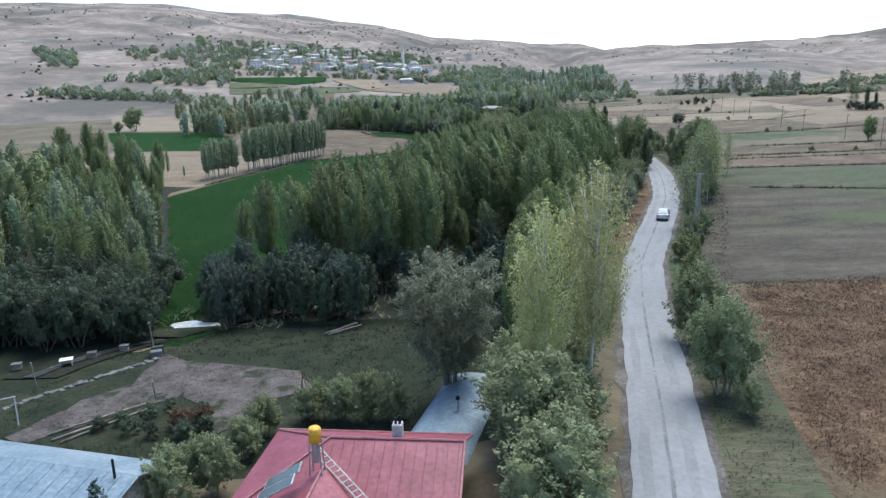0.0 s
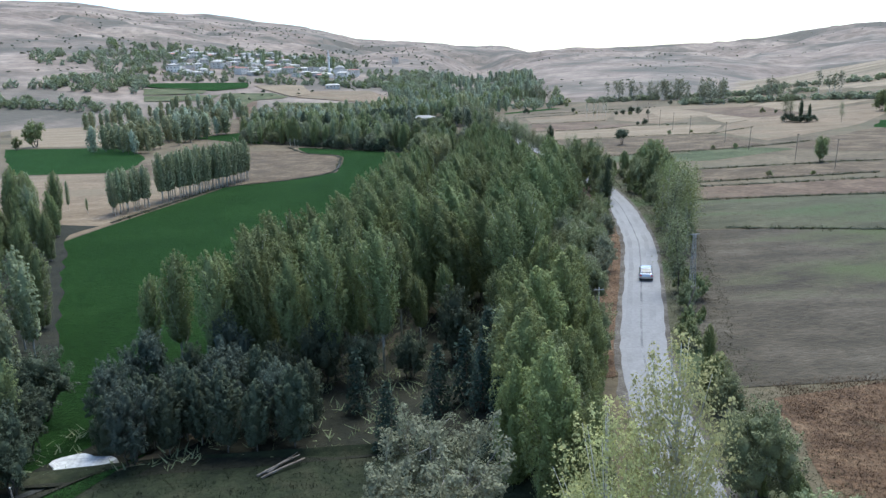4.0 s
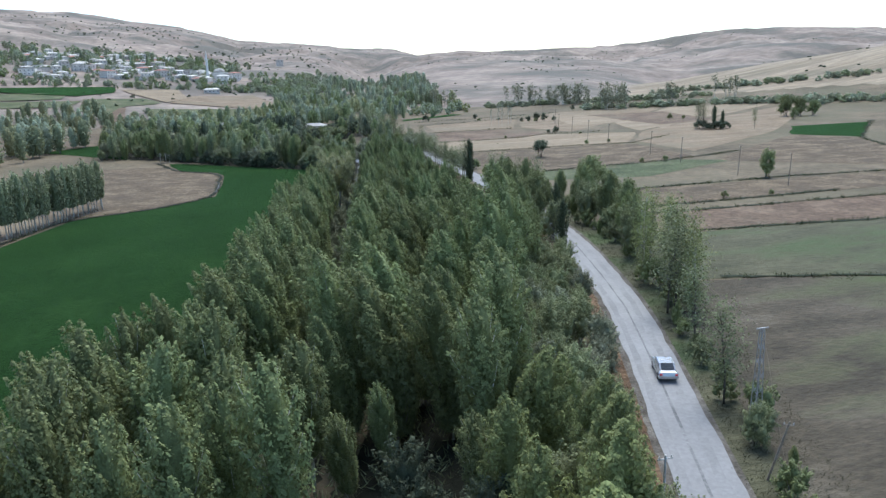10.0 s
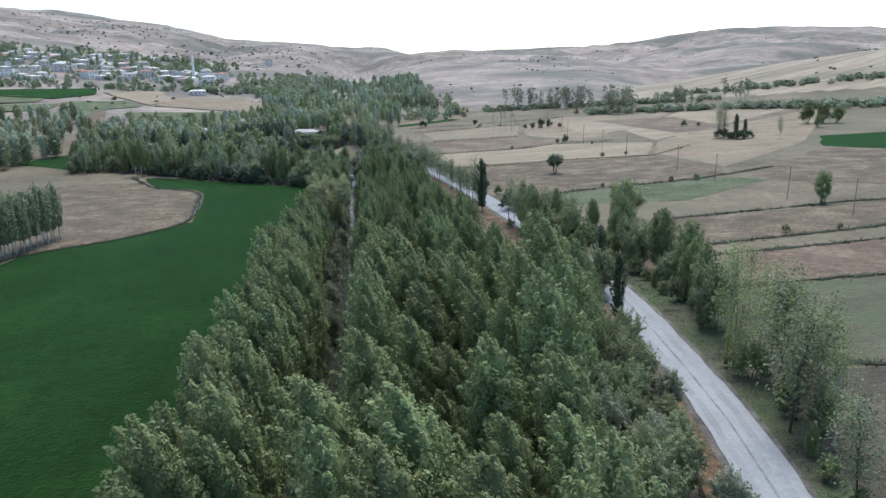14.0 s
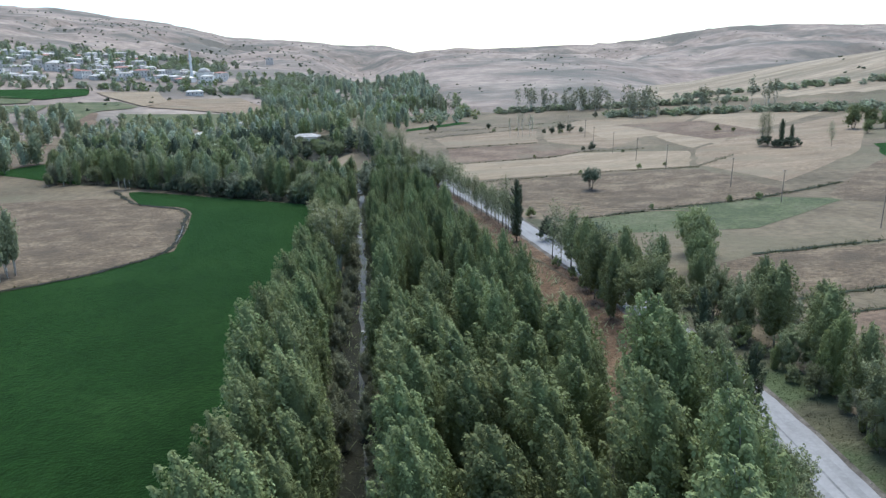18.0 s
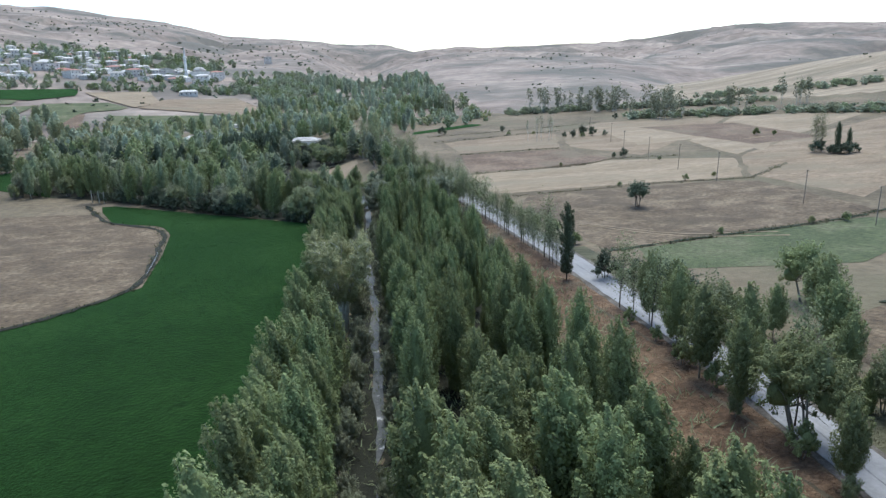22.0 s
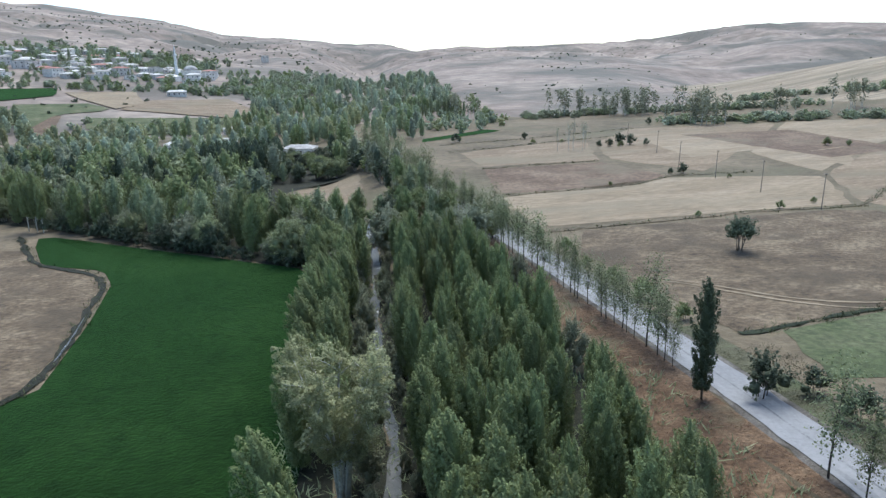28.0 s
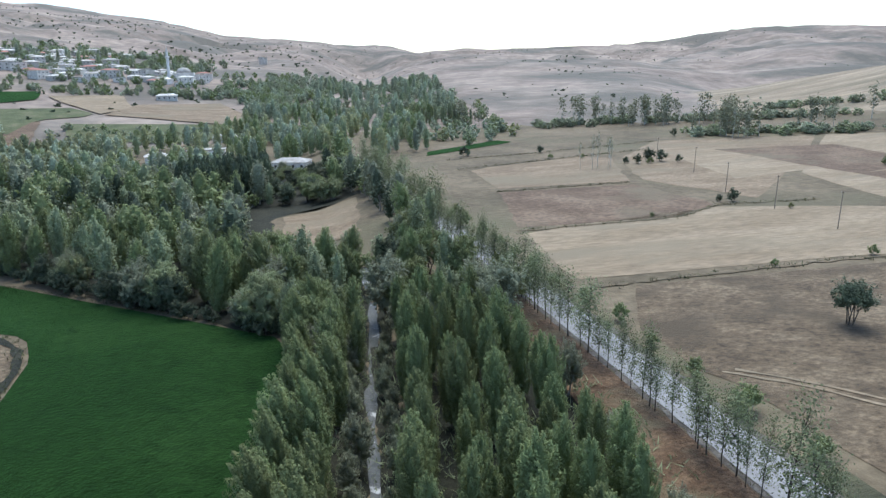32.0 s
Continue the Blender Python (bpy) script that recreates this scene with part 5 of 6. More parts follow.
    plant("willow", x, y, t, label="rounded tree in a distant hedge")
for x, y, t in ((122, 411, 10), (124.5, 412, 11), (127, 410, 9.5), (119, 413, 8), (130, 414, 9)):
    plant("ghost", x, y, t, wide=0.8)
# wood beyond the meadow: its front trees; the rest of it is joined further down
def wood_edge(x):
    return float(np.interp(x, [-50, -36, 19, 30, 52], [372, 360, 303, 306, 330]))
def in_wood(x, y):
    return y > wood_edge(x) + 2 and not (16 < x < 48 and 328 < y < 404) and not (-4 < x < 27 and y > 412) and not (25 < x < 43 and 400 < y < 470) and x < road_x(y) - 7 and abs(x - stream_x(y)) > 1.6
mid_spots = []
for k in range(4000):
    x, y = R.uniform(-62, 52), R.uniform(300, 452)
    if in_wood(x, y) and not any((x - a) ** 2 + (y - b) ** 2 < 12 for a, b in mid_spots):
        mid_spots.append((x, y))
    if len(mid_spots) > 420:
        break
mid_spots.sort(key=lambda p: p[1] - wood_edge(p[0]))
for k, (x, y) in enumerate(mid_spots[:110]):
    pick = R.random()
    if y < wood_edge(x) + 9 and pick < 0.5:
        plant(R.choice(("greywillow", "deep", "silver")), x, y, R.uniform(4.5, 8.5), wide=R.uniform(0.9, 1.25), label="rounded willow along the far edge of the meadow")
    elif pick < 0.68:
        plant("bank", x, y, R.uniform(8.0, 12.5), wide=1.2, label="dark green poplar in the wood beyond the meadow")
    else:
        plant("mid", x, y, R.uniform(8.5, 13.5) * (1 + 0.2 * noise.noise((x / 14, y / 14, 1))), wide=R.uniform(0.9, 1.3))
for k in range(30):
    x = -34 + 54 * k / 29
    plant("darkbush", x + R.uniform(-0.8, 0.8), wood_edge(x) + R.uniform(0.5, 3), R.uniform(2.0, 4.2), label="dark bush along the far edge of the meadow")
for k in range(60):
    y = R.uniform(288, 336)
    x = R.uniform(20, 49)
    if abs(x - stream_x(y)) > 2 and x < road_x(y) - 8:
        plant(R.choice(("bank", "greywillow", "willow", "mid")), x, y, R.uniform(6.5, 10.5), label="tree in the thicket at the head of the meadow")
for x, y, t in ((-34.5, 357, 14), (-36.5, 358.5, 13), (-33, 356, 12)):
    plant("front", x, y, t, wide=1.05, label="tall poplar with a bare white trunk at the wood corner")
# dark willows down to the ground west of the pond
for x, y, t in ((-34, 73, 6.5), (-38, 72.5, 7.5), (-42, 72, 7), (-46, 71.5, 8), (-36, 77, 7.5), (-41, 77, 8.5), (-46, 77, 8), (-50, 74, 8.5), (-33.5, 80, 6.5), (-38, 82, 8), (-44, 83, 9), (-50, 81, 9), (-55, 76, 9), (-54, 70, 8), (-35, 87, 7.5), (-41, 89, 8.5), (-48, 89, 9), (-56, 86, 9.5)):
    plant("deep", x, y, t, wide=0.95)
plant("willow", -168, 408, 14, label="rounded tree by a pale field")
plant("willow", -170, 392, 7, label="small rounded tree by a pale field")


# ---- far woods, hedges and scrub, too many to count ----
FAR = [plume_shape(200 + s, 12, 2.4, 28, 8, 0.80, 0.10, lean=-0.3, fork=1, limbs=2, core=0.5, point=3.2, low=0.5) for s in range(5)]
FARB = [broad_shape(210 + s, 7, 3.2, 26, 13, 0.72, 0.08, 2, 6, 0.7) for s in range(3)]
THIN = [poplar_shape(230 + s, 12, 1.6, 22, 6, 0.9, 0.3, limbs=5, spread=0.6) for s in range(3)]
SCRUB = [broad_shape(220 + s, 2.5, 1.7, 8, 4, 0.95, 0.05, 1, 4, 0.4) for s in range(2)]


def woods(name, spots, leaf, label, category, bark="bark"):
    """One mesh of many trees: spots are (shapes, x, y, height scale, width scale)."""
    rng, vs, fs, mats, base = random.Random(len(spots)), [], [], [], 0
    leafs = (leaf,) if isinstance(leaf, str) else leaf
    for shapes, x, y, sc, wd in spots:
        wood, (lv, lf) = rng.choice(shapes)
        tv, tf = merge(wood)
        a = rng.uniform(0, 2 * math.pi)
        turn = np.array([[math.cos(a), -math.sin(a), 0], [math.sin(a), math.cos(a), 0], [0, 0, 1]])
        z = h(x, y) - (1.2 * sc if shapes in (FARB, SCRUB) else 0.0)
        for v, f, mi in ((np.asarray(tv), tf, len(leafs)), (lv, lf.tolist(), rng.randrange(len(leafs)))):
            w = (v * np.array([sc * wd, sc * wd, sc])) @ turn.T + np.array([x, y, z])
            vs.append(w)
            fs += [tuple(i + base for i in q) for q in f]
            mats += [mi] * len(f)
            base += len(w)
    ob = mesh_object(name, np.concatenate(vs), fs, M[leafs[0]])
    for m in leafs[1:] + (bark,):
        ob.data.materials.append(M[m])
    ob.data.polygons.foreach_set("material_index", mats)
    return tagged(ob, label, category, kind="stuff")


W = random.Random(5)
MIDW = [plume_shape(240 + s, 12.5, 2.5, 38, 15, 0.56, 0.12, lean=-0.4, fork=1 + s % 2, limbs=3, core=0.48, point=3.0, low=0.5) for s in range(4)]
MIDB = [broad_shape(250 + s, 9, 3.6, 40, 10, 0.7, 0.06, 3, 8, 0.5, flat=1.2) for s in range(3)]
woods("farm_wood", [(MIDW, x, y, W.uniform(0.75, 1.15), 1.15) for x, y in left_spots[70:]], ("leaf", "leaf_dark", "leaf_willow"), "dense green wood west of the meadow", "wood")
woods("meadow_wood", [(MIDW if W.random() < 0.6 else MIDB, x, y, W.uniform(0.6, 1.1) * (1 + 0.25 * noise.noise((x / 18, y / 18, 1))), W.uniform(0.95, 1.35)) for x, y in mid_spots[110:]], ("leaf_dark", "leaf", "leaf_grey", "leaf_willow", "leaf_deep"), "dense green poplar wood beyond the meadow", "wood")
def fill(n, y0, y1, left, right, shapes, low, high, wide=1.0, keep=None):
    out = []
    while len(out) < n:
        y = W.uniform(y0, y1)
        a, b = float(np.interp(y, *left)), float(np.interp(y, *right))
        x = W.uniform(a, b)
        if keep is None or keep(x, y):
            out.append((shapes, x, y, W.uniform(low, high), wide))
    return out


# far leaves carry the haze in their pale colours
spots = fill(360, 445, 660, ([445, 500, 560, 620, 660], [-60, -70, -40, -5, 25]), ([445, 500, 560, 620, 660], [50, 98, 105, 125, 135]), FAR, 0.7, 1.05, 1.15,
             lambda x, y: not (14 < x < 48 and 440 < y < 500) and abs(x - road_x(y)) > 3 and not (-32 < x < 12 and 492 < y < 550) and not (-2 < x < 18 and 590 < y < 612))
spots += fill(60, 495, 700, ([495, 700], [95, 120]), ([495, 700], [135, 175]), FARB, 0.8, 1.3)
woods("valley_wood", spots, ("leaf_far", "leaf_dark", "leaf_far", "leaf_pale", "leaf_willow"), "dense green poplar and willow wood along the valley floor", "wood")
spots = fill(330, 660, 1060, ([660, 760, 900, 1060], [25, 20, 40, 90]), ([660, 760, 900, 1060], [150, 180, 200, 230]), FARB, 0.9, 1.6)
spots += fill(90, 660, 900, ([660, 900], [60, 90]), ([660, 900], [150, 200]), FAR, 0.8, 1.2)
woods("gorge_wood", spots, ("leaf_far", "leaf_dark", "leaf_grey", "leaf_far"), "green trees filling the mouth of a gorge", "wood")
spots = fill(40, 590, 640, ([590, 640], [112, 118]), ([590, 640], [140, 150]), FAR, 0.7, 1.0, 0.6)
woods("cypress_clump", spots, "leaf_dark", "clump of dark narrow trees in the distance", "wood")
spots = fill(80, 414, 442, ([414, 442], [-2, 0]), ([414, 442], [25, 25]), MIDW, 0.85, 1.02, 0.8)
woods("dark_poplar_block", spots, ("leaf_deep", "leaf_dusk"), "dense block of dark narrow poplars beyond the meadow wood", "wood")
spots = fill(60, 785, 815, ([785, 815], [-30, -60]), ([785, 815], [40, 40]), FARB, 0.7, 1.2)
spots += fill(280, 790, 1010, ([790, 1010], [-240, -300]), ([790, 1010], [-20, 0]), FARB, 0.7, 1.25)
spots += fill(60, 780, 800, ([780, 800], [-250, -250]), ([780, 800], [10, 10]), FARB, 0.6, 1.1)
spots += fill(70, 800, 1000, ([800, 1000], [-10, 10]), ([800, 1000], [60, 80]), FARB, 0.7, 1.3)
spots += fill(30, 800, 860, ([800, 860], [-260, -290]), ([800, 860], [-205, -225]), FARB, 0.8, 1.3)
spots += fill(260, 960, 1150, ([970, 1150], [-330, -360]), ([970, 1150], [-20, 20]), FARB, 0.9, 1.7)
spots += fill(30, 960, 1050, ([960, 1050], [-280, -300]), ([960, 1050], [10, -40]), FAR, 0.8, 1.2)
spots += fill(150, 690, 890, ([690, 800, 890], [30, 14, -6]), ([690, 800, 890], [80, 80, 70]), FARB, 0.9, 1.5)
spots += fill(70, 604, 664, ([604, 664], [-60, -100]), ([604, 664], [30, 20]), FARB, 0.35, 0.8, 1.2)
spots += fill(40, 660, 700, ([660, 700], [20, 24]), ([660, 700], [70, 80]), FAR, 0.8, 1.1)
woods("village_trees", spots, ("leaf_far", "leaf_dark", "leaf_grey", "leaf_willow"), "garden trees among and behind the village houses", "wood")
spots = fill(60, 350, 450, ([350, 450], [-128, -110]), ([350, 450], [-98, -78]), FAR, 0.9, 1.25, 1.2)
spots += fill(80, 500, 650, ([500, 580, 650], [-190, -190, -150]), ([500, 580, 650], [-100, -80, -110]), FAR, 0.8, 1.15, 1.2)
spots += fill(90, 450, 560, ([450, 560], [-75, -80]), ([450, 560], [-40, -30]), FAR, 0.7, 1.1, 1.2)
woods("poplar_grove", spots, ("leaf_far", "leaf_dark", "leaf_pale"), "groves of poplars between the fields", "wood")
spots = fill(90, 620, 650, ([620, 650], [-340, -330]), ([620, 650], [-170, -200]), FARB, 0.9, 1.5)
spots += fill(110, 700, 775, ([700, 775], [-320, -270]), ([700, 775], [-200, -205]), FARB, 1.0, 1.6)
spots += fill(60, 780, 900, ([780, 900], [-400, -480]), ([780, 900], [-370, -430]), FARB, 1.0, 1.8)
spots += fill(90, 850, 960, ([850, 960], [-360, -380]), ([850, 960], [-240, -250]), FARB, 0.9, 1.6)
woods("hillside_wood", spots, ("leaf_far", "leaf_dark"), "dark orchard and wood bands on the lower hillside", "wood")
spots = []
for (xa, ya), (xb, yb), n in (((216, 556), (300, 500), 82), ((205, 480), (262, 448), 61), ((262, 448), (330, 380), 90), ((330, 380), (420, 330), 72), ((150, 560), (216, 556), 46), ((300, 560), (420, 470), 90)):
    for k in range(n):
        f = W.random()
        spots.append((FARB, xa + (xb - xa) * f + W.gauss(0, 5), ya + (yb - ya) * f + W.gauss(0, 5), W.uniform(0.40, 0.85), 1.5))
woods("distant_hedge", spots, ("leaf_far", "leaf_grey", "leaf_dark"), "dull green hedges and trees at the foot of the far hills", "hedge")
spots = []
for cx, cy, n in ((212, 550, 12), (222, 535, 14), (209, 480, 8), (214, 462, 9), (240, 520, 12), (195, 560, 10), (140, 590, 8), (262, 470, 6), (300, 470, 6)):
    for k in range(n):
        spots.append((THIN, cx + W.gauss(0, 7), cy + W.gauss(0, 5), W.uniform(0.8, 1.25), 1.0))
woods("pale_poplars", spots, "leaf_grey", "pale sparse poplars standing above the far hedges", "wood", "bark_pale")
spots = []
while len(spots) < 1500:
    a, r = radians(W.uniform(-42, 62)), W.uniform(620, 2300)
    x, y = r * math.sin(a), 60 + r * math.cos(a)
    if noise.noise((x / 160, y / 160, 9)) < (-0.12 if a < 0.2 else 0.12):
        continue
    spots.append((SCRUB, x, y, W.uniform(0.5, 1.5) * (1.0 if a < 0.12 else 0.7), W.uniform(1.0, 1.5)))
woods("hill_scrub", spots, "leaf_deep", "scattered dark thorn scrub on the bare hillsides", "scrub")


# ---- weeds and grass ----
def tufts(name, spots, mat, tall, wide, blades, label, category="weeds"):
    """Clumps of upright blades at (x, y), one object."""
    rng = np.random.default_rng(len(spots))
    p = np.asarray(spots, float)
    z = height(p[:, 0], p[:, 1])
    n = len(p) * blades
    base = np.repeat(np.column_stack([p, z]), blades, 0) + np.column_stack([rng.normal(0, wide, (n, 2)), np.full(n, -0.02)])
    a = rng.uniform(0, 2 * math.pi, n)
    side = np.column_stack([np.cos(a), np.sin(a), np.zeros(n)]) * (tall * 0.13)
    tip = base + np.column_stack([rng.normal(0, 0.9, (n, 2)) * tall, tall * rng.uniform(0.6, 1.3, n)])
    v = np.stack([base - side, base + side, tip], 1).reshape(-1, 3)
    return tagged(mesh_object(name, v, np.arange(n * 3).reshape(n, 3), mat), label, category, kind="stuff")


G = np.random.default_rng(3)
yy = G.uniform(36, 74, 16000)
tufts("dry_weeds", np.column_stack([np.interp(yy, [36, 55, 74], [22, 26.5, 32]) + G.uniform(0, 36, 16000), yy]), M["rust"], 0.24, 0.36, 5, "rust-brown dry weeds covering the field")
yy = G.uniform(78, 400, 6000)
tufts("verge_weeds", np.column_stack([road_x(yy) - 3.2 - G.uniform(0, 1, 6000) * np.interp(yy, [78, 142, 150, 160, 220, 250, 400], [2.5, 2.5, 3.5, 10, 11, 7, 3]), yy]), M["rust"], 0.18, 0.35, 7, "rust-brown weeds along the road verge")
yy = G.uniform(30, 240, 3600)
tufts("roadside_grass", np.column_stack([road_x(yy) + 3.4 + G.uniform(0, 1, 3600) ** 1.5 * 7, yy]), M["fallow_olive"], 0.26, 0.35, 7, "dull green and straw-coloured grass on the field side of the road")
yy = G.uniform(75, 296, 5000)
lo, hi = stream_x(yy) - 11, road_x(yy) - 6
tufts("undergrowth", np.column_stack([lo + (hi - lo) * G.uniform(0, 1, 5000), yy]), M["leaf_dark"], 0.7, 0.4, 4, "dark undergrowth below the poplars")
yy = G.uniform(95, 345, 15000)
tufts("meadow_grass", np.column_stack([np.interp(yy, [95, 163, 240, 250, 320, 345], [-40, -62, -38, -10, -12, -28]) + G.uniform(0, 1, 15000) * np.interp(yy, [95, 163, 240, 250, 300, 345], [20, 58, 50, 24, 30, 4]), yy]),
      M["meadow"], 0.2, 0.35, 4, "tufts of dark green meadow grass", "grass")
xy = np.column_stack([G.uniform(-36, 10, 2600), G.uniform(47, 76, 2600)])
keep = [not (-34 < a < -11 and 49 < b < 66) or G.uniform() < 0.25 for a, b in xy]
tufts("yard_weeds", xy[keep], M["weeds"], 0.26, 0.3, 7, "green and straw weeds round the farmyard")
xy = np.column_stack([G.uniform(34, 110, 5200), G.uniform(78, 146, 5200)])
tufts("field_grass", xy[(xy[:, 0] > road_x(xy[:, 1]) + 7)], M["fallow_dry"], 0.2, 0.35, 3, "thin grass and clods in the fallow field")

# ragged weeds along the ditches and field edges
pts = []
for e in [BANK] + EDGES:
    for (xa, ya), (xb, yb) in zip(e, e[1:]):
        n = int(math.hypot(xb - xa, yb - ya) * (2.2 if ya < 250 else 1.2))
        f_ = G.uniform(0, 1, n)
        pts.append(np.column_stack([xa + (xb - xa) * f_ + G.normal(0, 0.5, n), ya + (yb - ya) * f_ + G.normal(0, 0.5, n)]))
tufts("baulk_weeds", np.concatenate(pts), M["greenstrip"], 0.55, 0.35, 5, "ragged dry weeds along ditches and field edges")


# ---- buildings ----
B = dict(
    red_roof=material("red_metal_roof", [(0.20, 0.045, 0.06), (0.25, 0.06, 0.08), (0.30, 0.085, 0.105)], 0.6, 0.45, 0.004, 12, 6, spec=0.4),
    red_trim=material("red_roof_ridge", [(0.32, 0.12, 0.13), (0.40, 0.18, 0.18)], 0.8, 0.5, 0.004, 12, 6),
    plaster=material("cream_plaster", [(0.55, 0.48, 0.38), (0.66, 0.59, 0.48), (0.72, 0.66, 0.55)], 0.5, 0.9, 0.006, 9, 8),
    brick=material("red_brick", [(0.22, 0.085, 0.055), (0.30, 0.125, 0.08), (0.37, 0.17, 0.11)], 2.0, 0.9, 0.01, 9, 5),
    sheet=material("pale_roof_sheet", [(0.15, 0.20, 0.235), (0.20, 0.255, 0.29), (0.26, 0.31, 0.34)], 0.35, 0.4, 0.004, 9, 10, spec=0.5, second=((0.30, 0.27, 0.24), 0.25, 0.6, 0.75)),
    white=material("whitewash", [(0.52, 0.47, 0.41), (0.66, 0.61, 0.55), (0.78, 0.74, 0.68)], 0.3, 0.85, 0.01, 5, 8, per_object=0.3),
    far_roof=material("far_roof", [(0.30, 0.28, 0.26), (0.44, 0.42, 0.39), (0.60, 0.58, 0.55)], 0.2, 0.8, 0.01, 5, 8, per_object=0.3),
    far_red=material("far_tile_roof", [(0.30, 0.14, 0.11), (0.38, 0.19, 0.15)], 0.3, 0.85, 0.01, 5, 8, per_object=0.2),
    glass=material("dark_window", [(0.02, 0.025, 0.03), (0.04, 0.045, 0.05)], 1.0, 0.1, spec=0.6),
    steel=material("weathered_steel", [(0.30, 0.30, 0.30), (0.42, 0.42, 0.42), (0.52, 0.52, 0.52)], 3.0, 0.5, 0.002, 20, 6, metallic=0.6),
    wood=material("grey_wood", [(0.16, 0.13, 0.10), (0.24, 0.20, 0.16), (0.32, 0.28, 0.23)], 2.0, 0.9, 0.006, 14, 8),
    pale_wood=material("bleached_ladder_wood", [(0.34, 0.30, 0.26), (0.46, 0.42, 0.37), (0.56, 0.52, 0.47)], 2.0, 0.9, 0.006, 14, 8),
    yellow=material("yellow_tank_plastic", [(0.62, 0.34, 0.03), (0.72, 0.42, 0.05)], 1.5, 0.45, spec=0.4),
    concrete=material("pale_concrete", [(0.34, 0.33, 0.31), (0.45, 0.44, 0.42), (0.54, 0.53, 0.51)], 0.8, 0.9, 0.01, 8, 8),
    car=material("silver_car_paint", [(0.50, 0.51, 0.52), (0.55, 0.56, 0.57)], 2.0, 0.25, metallic=0.7, spec=0.6),
    rubber=material("tyre_rubber", [(0.015, 0.015, 0.016), (0.025, 0.025, 0.026)], 5.0, 0.9),
    lamp_red=material("tail_lamp", [(0.35, 0.02, 0.02), (0.45, 0.03, 0.03)], 3.0, 0.25, spec=0.6),
    stone=material("grey_wall_stone", [(0.085, 0.080, 0.072), (0.130, 0.124, 0.114), (0.185, 0.176, 0.162)], 1.2, 0.95, 0.02, 8, 6, per_object=0.25),
    blue=material("blue_door_paint", [(0.05, 0.14, 0.35), (0.08, 0.18, 0.42)], 2.0, 0.6),
    tower=material("minaret_stone", [(0.70, 0.69, 0.66), (0.80, 0.79, 0.77)], 0.4, 0.85, 0.01, 4, 6),
)


def root(name, m, label, category, group=""):
    ob = tagged(new(name), label, category, group)
    ob.matrix_basis = m
    return ob


def prism(bm, pts, t=0.08):
    """A slab over a planar outline, t thick downwards along z."""
    top = [bm.verts.new(p) for p in pts]
    low = [bm.verts.new((p[0], p[1], p[2] - t)) for p in pts]
    bm.faces.new(top)
    bm.faces.new(low[::-1])
    n = len(pts)
    for i in range(n):
        bm.faces.new((top[i], low[i], low[(i + 1) % n], top[(i + 1) % n]))


def one(fn, *a, **k):
    bm = bmesh.new()
    fn(bm, *a, **k)
    return bm


def tube_part(name, pts, radii, sides, mat, parent, label=""):
    v, f = tube(pts, radii, sides)
    return mesh_object(name, v, f, mat, parent, label)


# red-roofed farmhouse: hipped main roof with a wing towards the road side
zg, ze, zr_ = 1.6, 5.4, 7.6
HOUSE = pose(0.9, 36, 0, 0, 0, -7) @ pose(-0.9, -36, 0)
house = root("farmhouse", HOUSE, "farmhouse with a red sheet-metal hipped roof", "house")
part("wall", one(box, -10.6, 0.2, 31.6, 40.0, zg, ze), B["plaster"], house)
part("wall", one(box, -9.4, -3.4, 24.5, 31.6, zg, ze), B["plaster"], house)
A0, A1, A2, A3 = (-11.4, 31.0, ze), (0.9, 31.0, ze), (0.9, 40.8, ze), (-11.4, 40.8, ze)
K0, K1 = (-6.6, 36.0, zr_), (0.9, 36.0, zr_)
part("roof_slope", one(prism, [A1, K1, K0, A0]), B["red_roof"], house)
part("roof_slope", one(prism, [K1, A2, A3, K0]), B["red_roof"], house)
part("roof_slope", one(prism, [A0, K0, A3]), B["red_roof"], house)
W0, W1 = (-10.2, 23.6, ze), (-2.4, 23.6, ze)
P0, P1 = (-6.3, 28.0, zr_ - 0.3), (-6.3, 33.4, zr_ - 0.3)
part("roof_slope", one(prism, [W0, W1, P0], 0.07), B["red_roof"], house)
part("roof_slope", one(prism, [W1, (-2.4, 32.0, ze + 0.02), P1, P0], 0.07), B["red_roof"], house)
part("roof_slope", one(prism, [(-10.2, 32.0, ze + 0.02), W0, P0, P1], 0.07), B["red_roof"], house)
for a, b in ((K0, K1), (A0, K0), (A3, K0), (P0, P1), (W0, P0), (W1, P0), (A1, K1), (A2, K1), (A3, A2)):
    a, b = Vector(a), Vector(b)
    tube_part("ridge_cap", [a + Vector((0, 0, 0.03)), b + Vector((0, 0, 0.03))], [0.09, 0.09], 6, B["red_trim"], house, "paler red ridge capping")
gab = bmesh.new()
prism(gab, [(0.2, 31.6, ze), (0.2, 40.0, ze), (0.2, 36.0, zr_ - 0.12)], 0.02)
part("gable", gab, B["plaster"], house)
# standing seams of the roof sheets
for k in range(13):
    x = 0.6 - k * 0.58
    tube_part("roof_seam", [(x, 36.0 - 0.05, zr_ + 0.01), (x, 31.05, ze + 0.03)], [0.022, 0.022], 4, B["red_roof"], house)
ch = root("chimney", HOUSE @ pose(-2.9, 36.6, zr_ - 0.35), "pale plastered chimney with twin pots on the red roof", "chimney")
part("shaft", one(box, -0.28, 0.28, -0.28, 0.28, 0, 1.0, bevel=0.03), B["concrete"], ch)
tube_part("pot", [(-0.1, 0, 1.0), (-0.1, 0, 1.35)], [0.08, 0.07], 8, B["rubber"], ch)
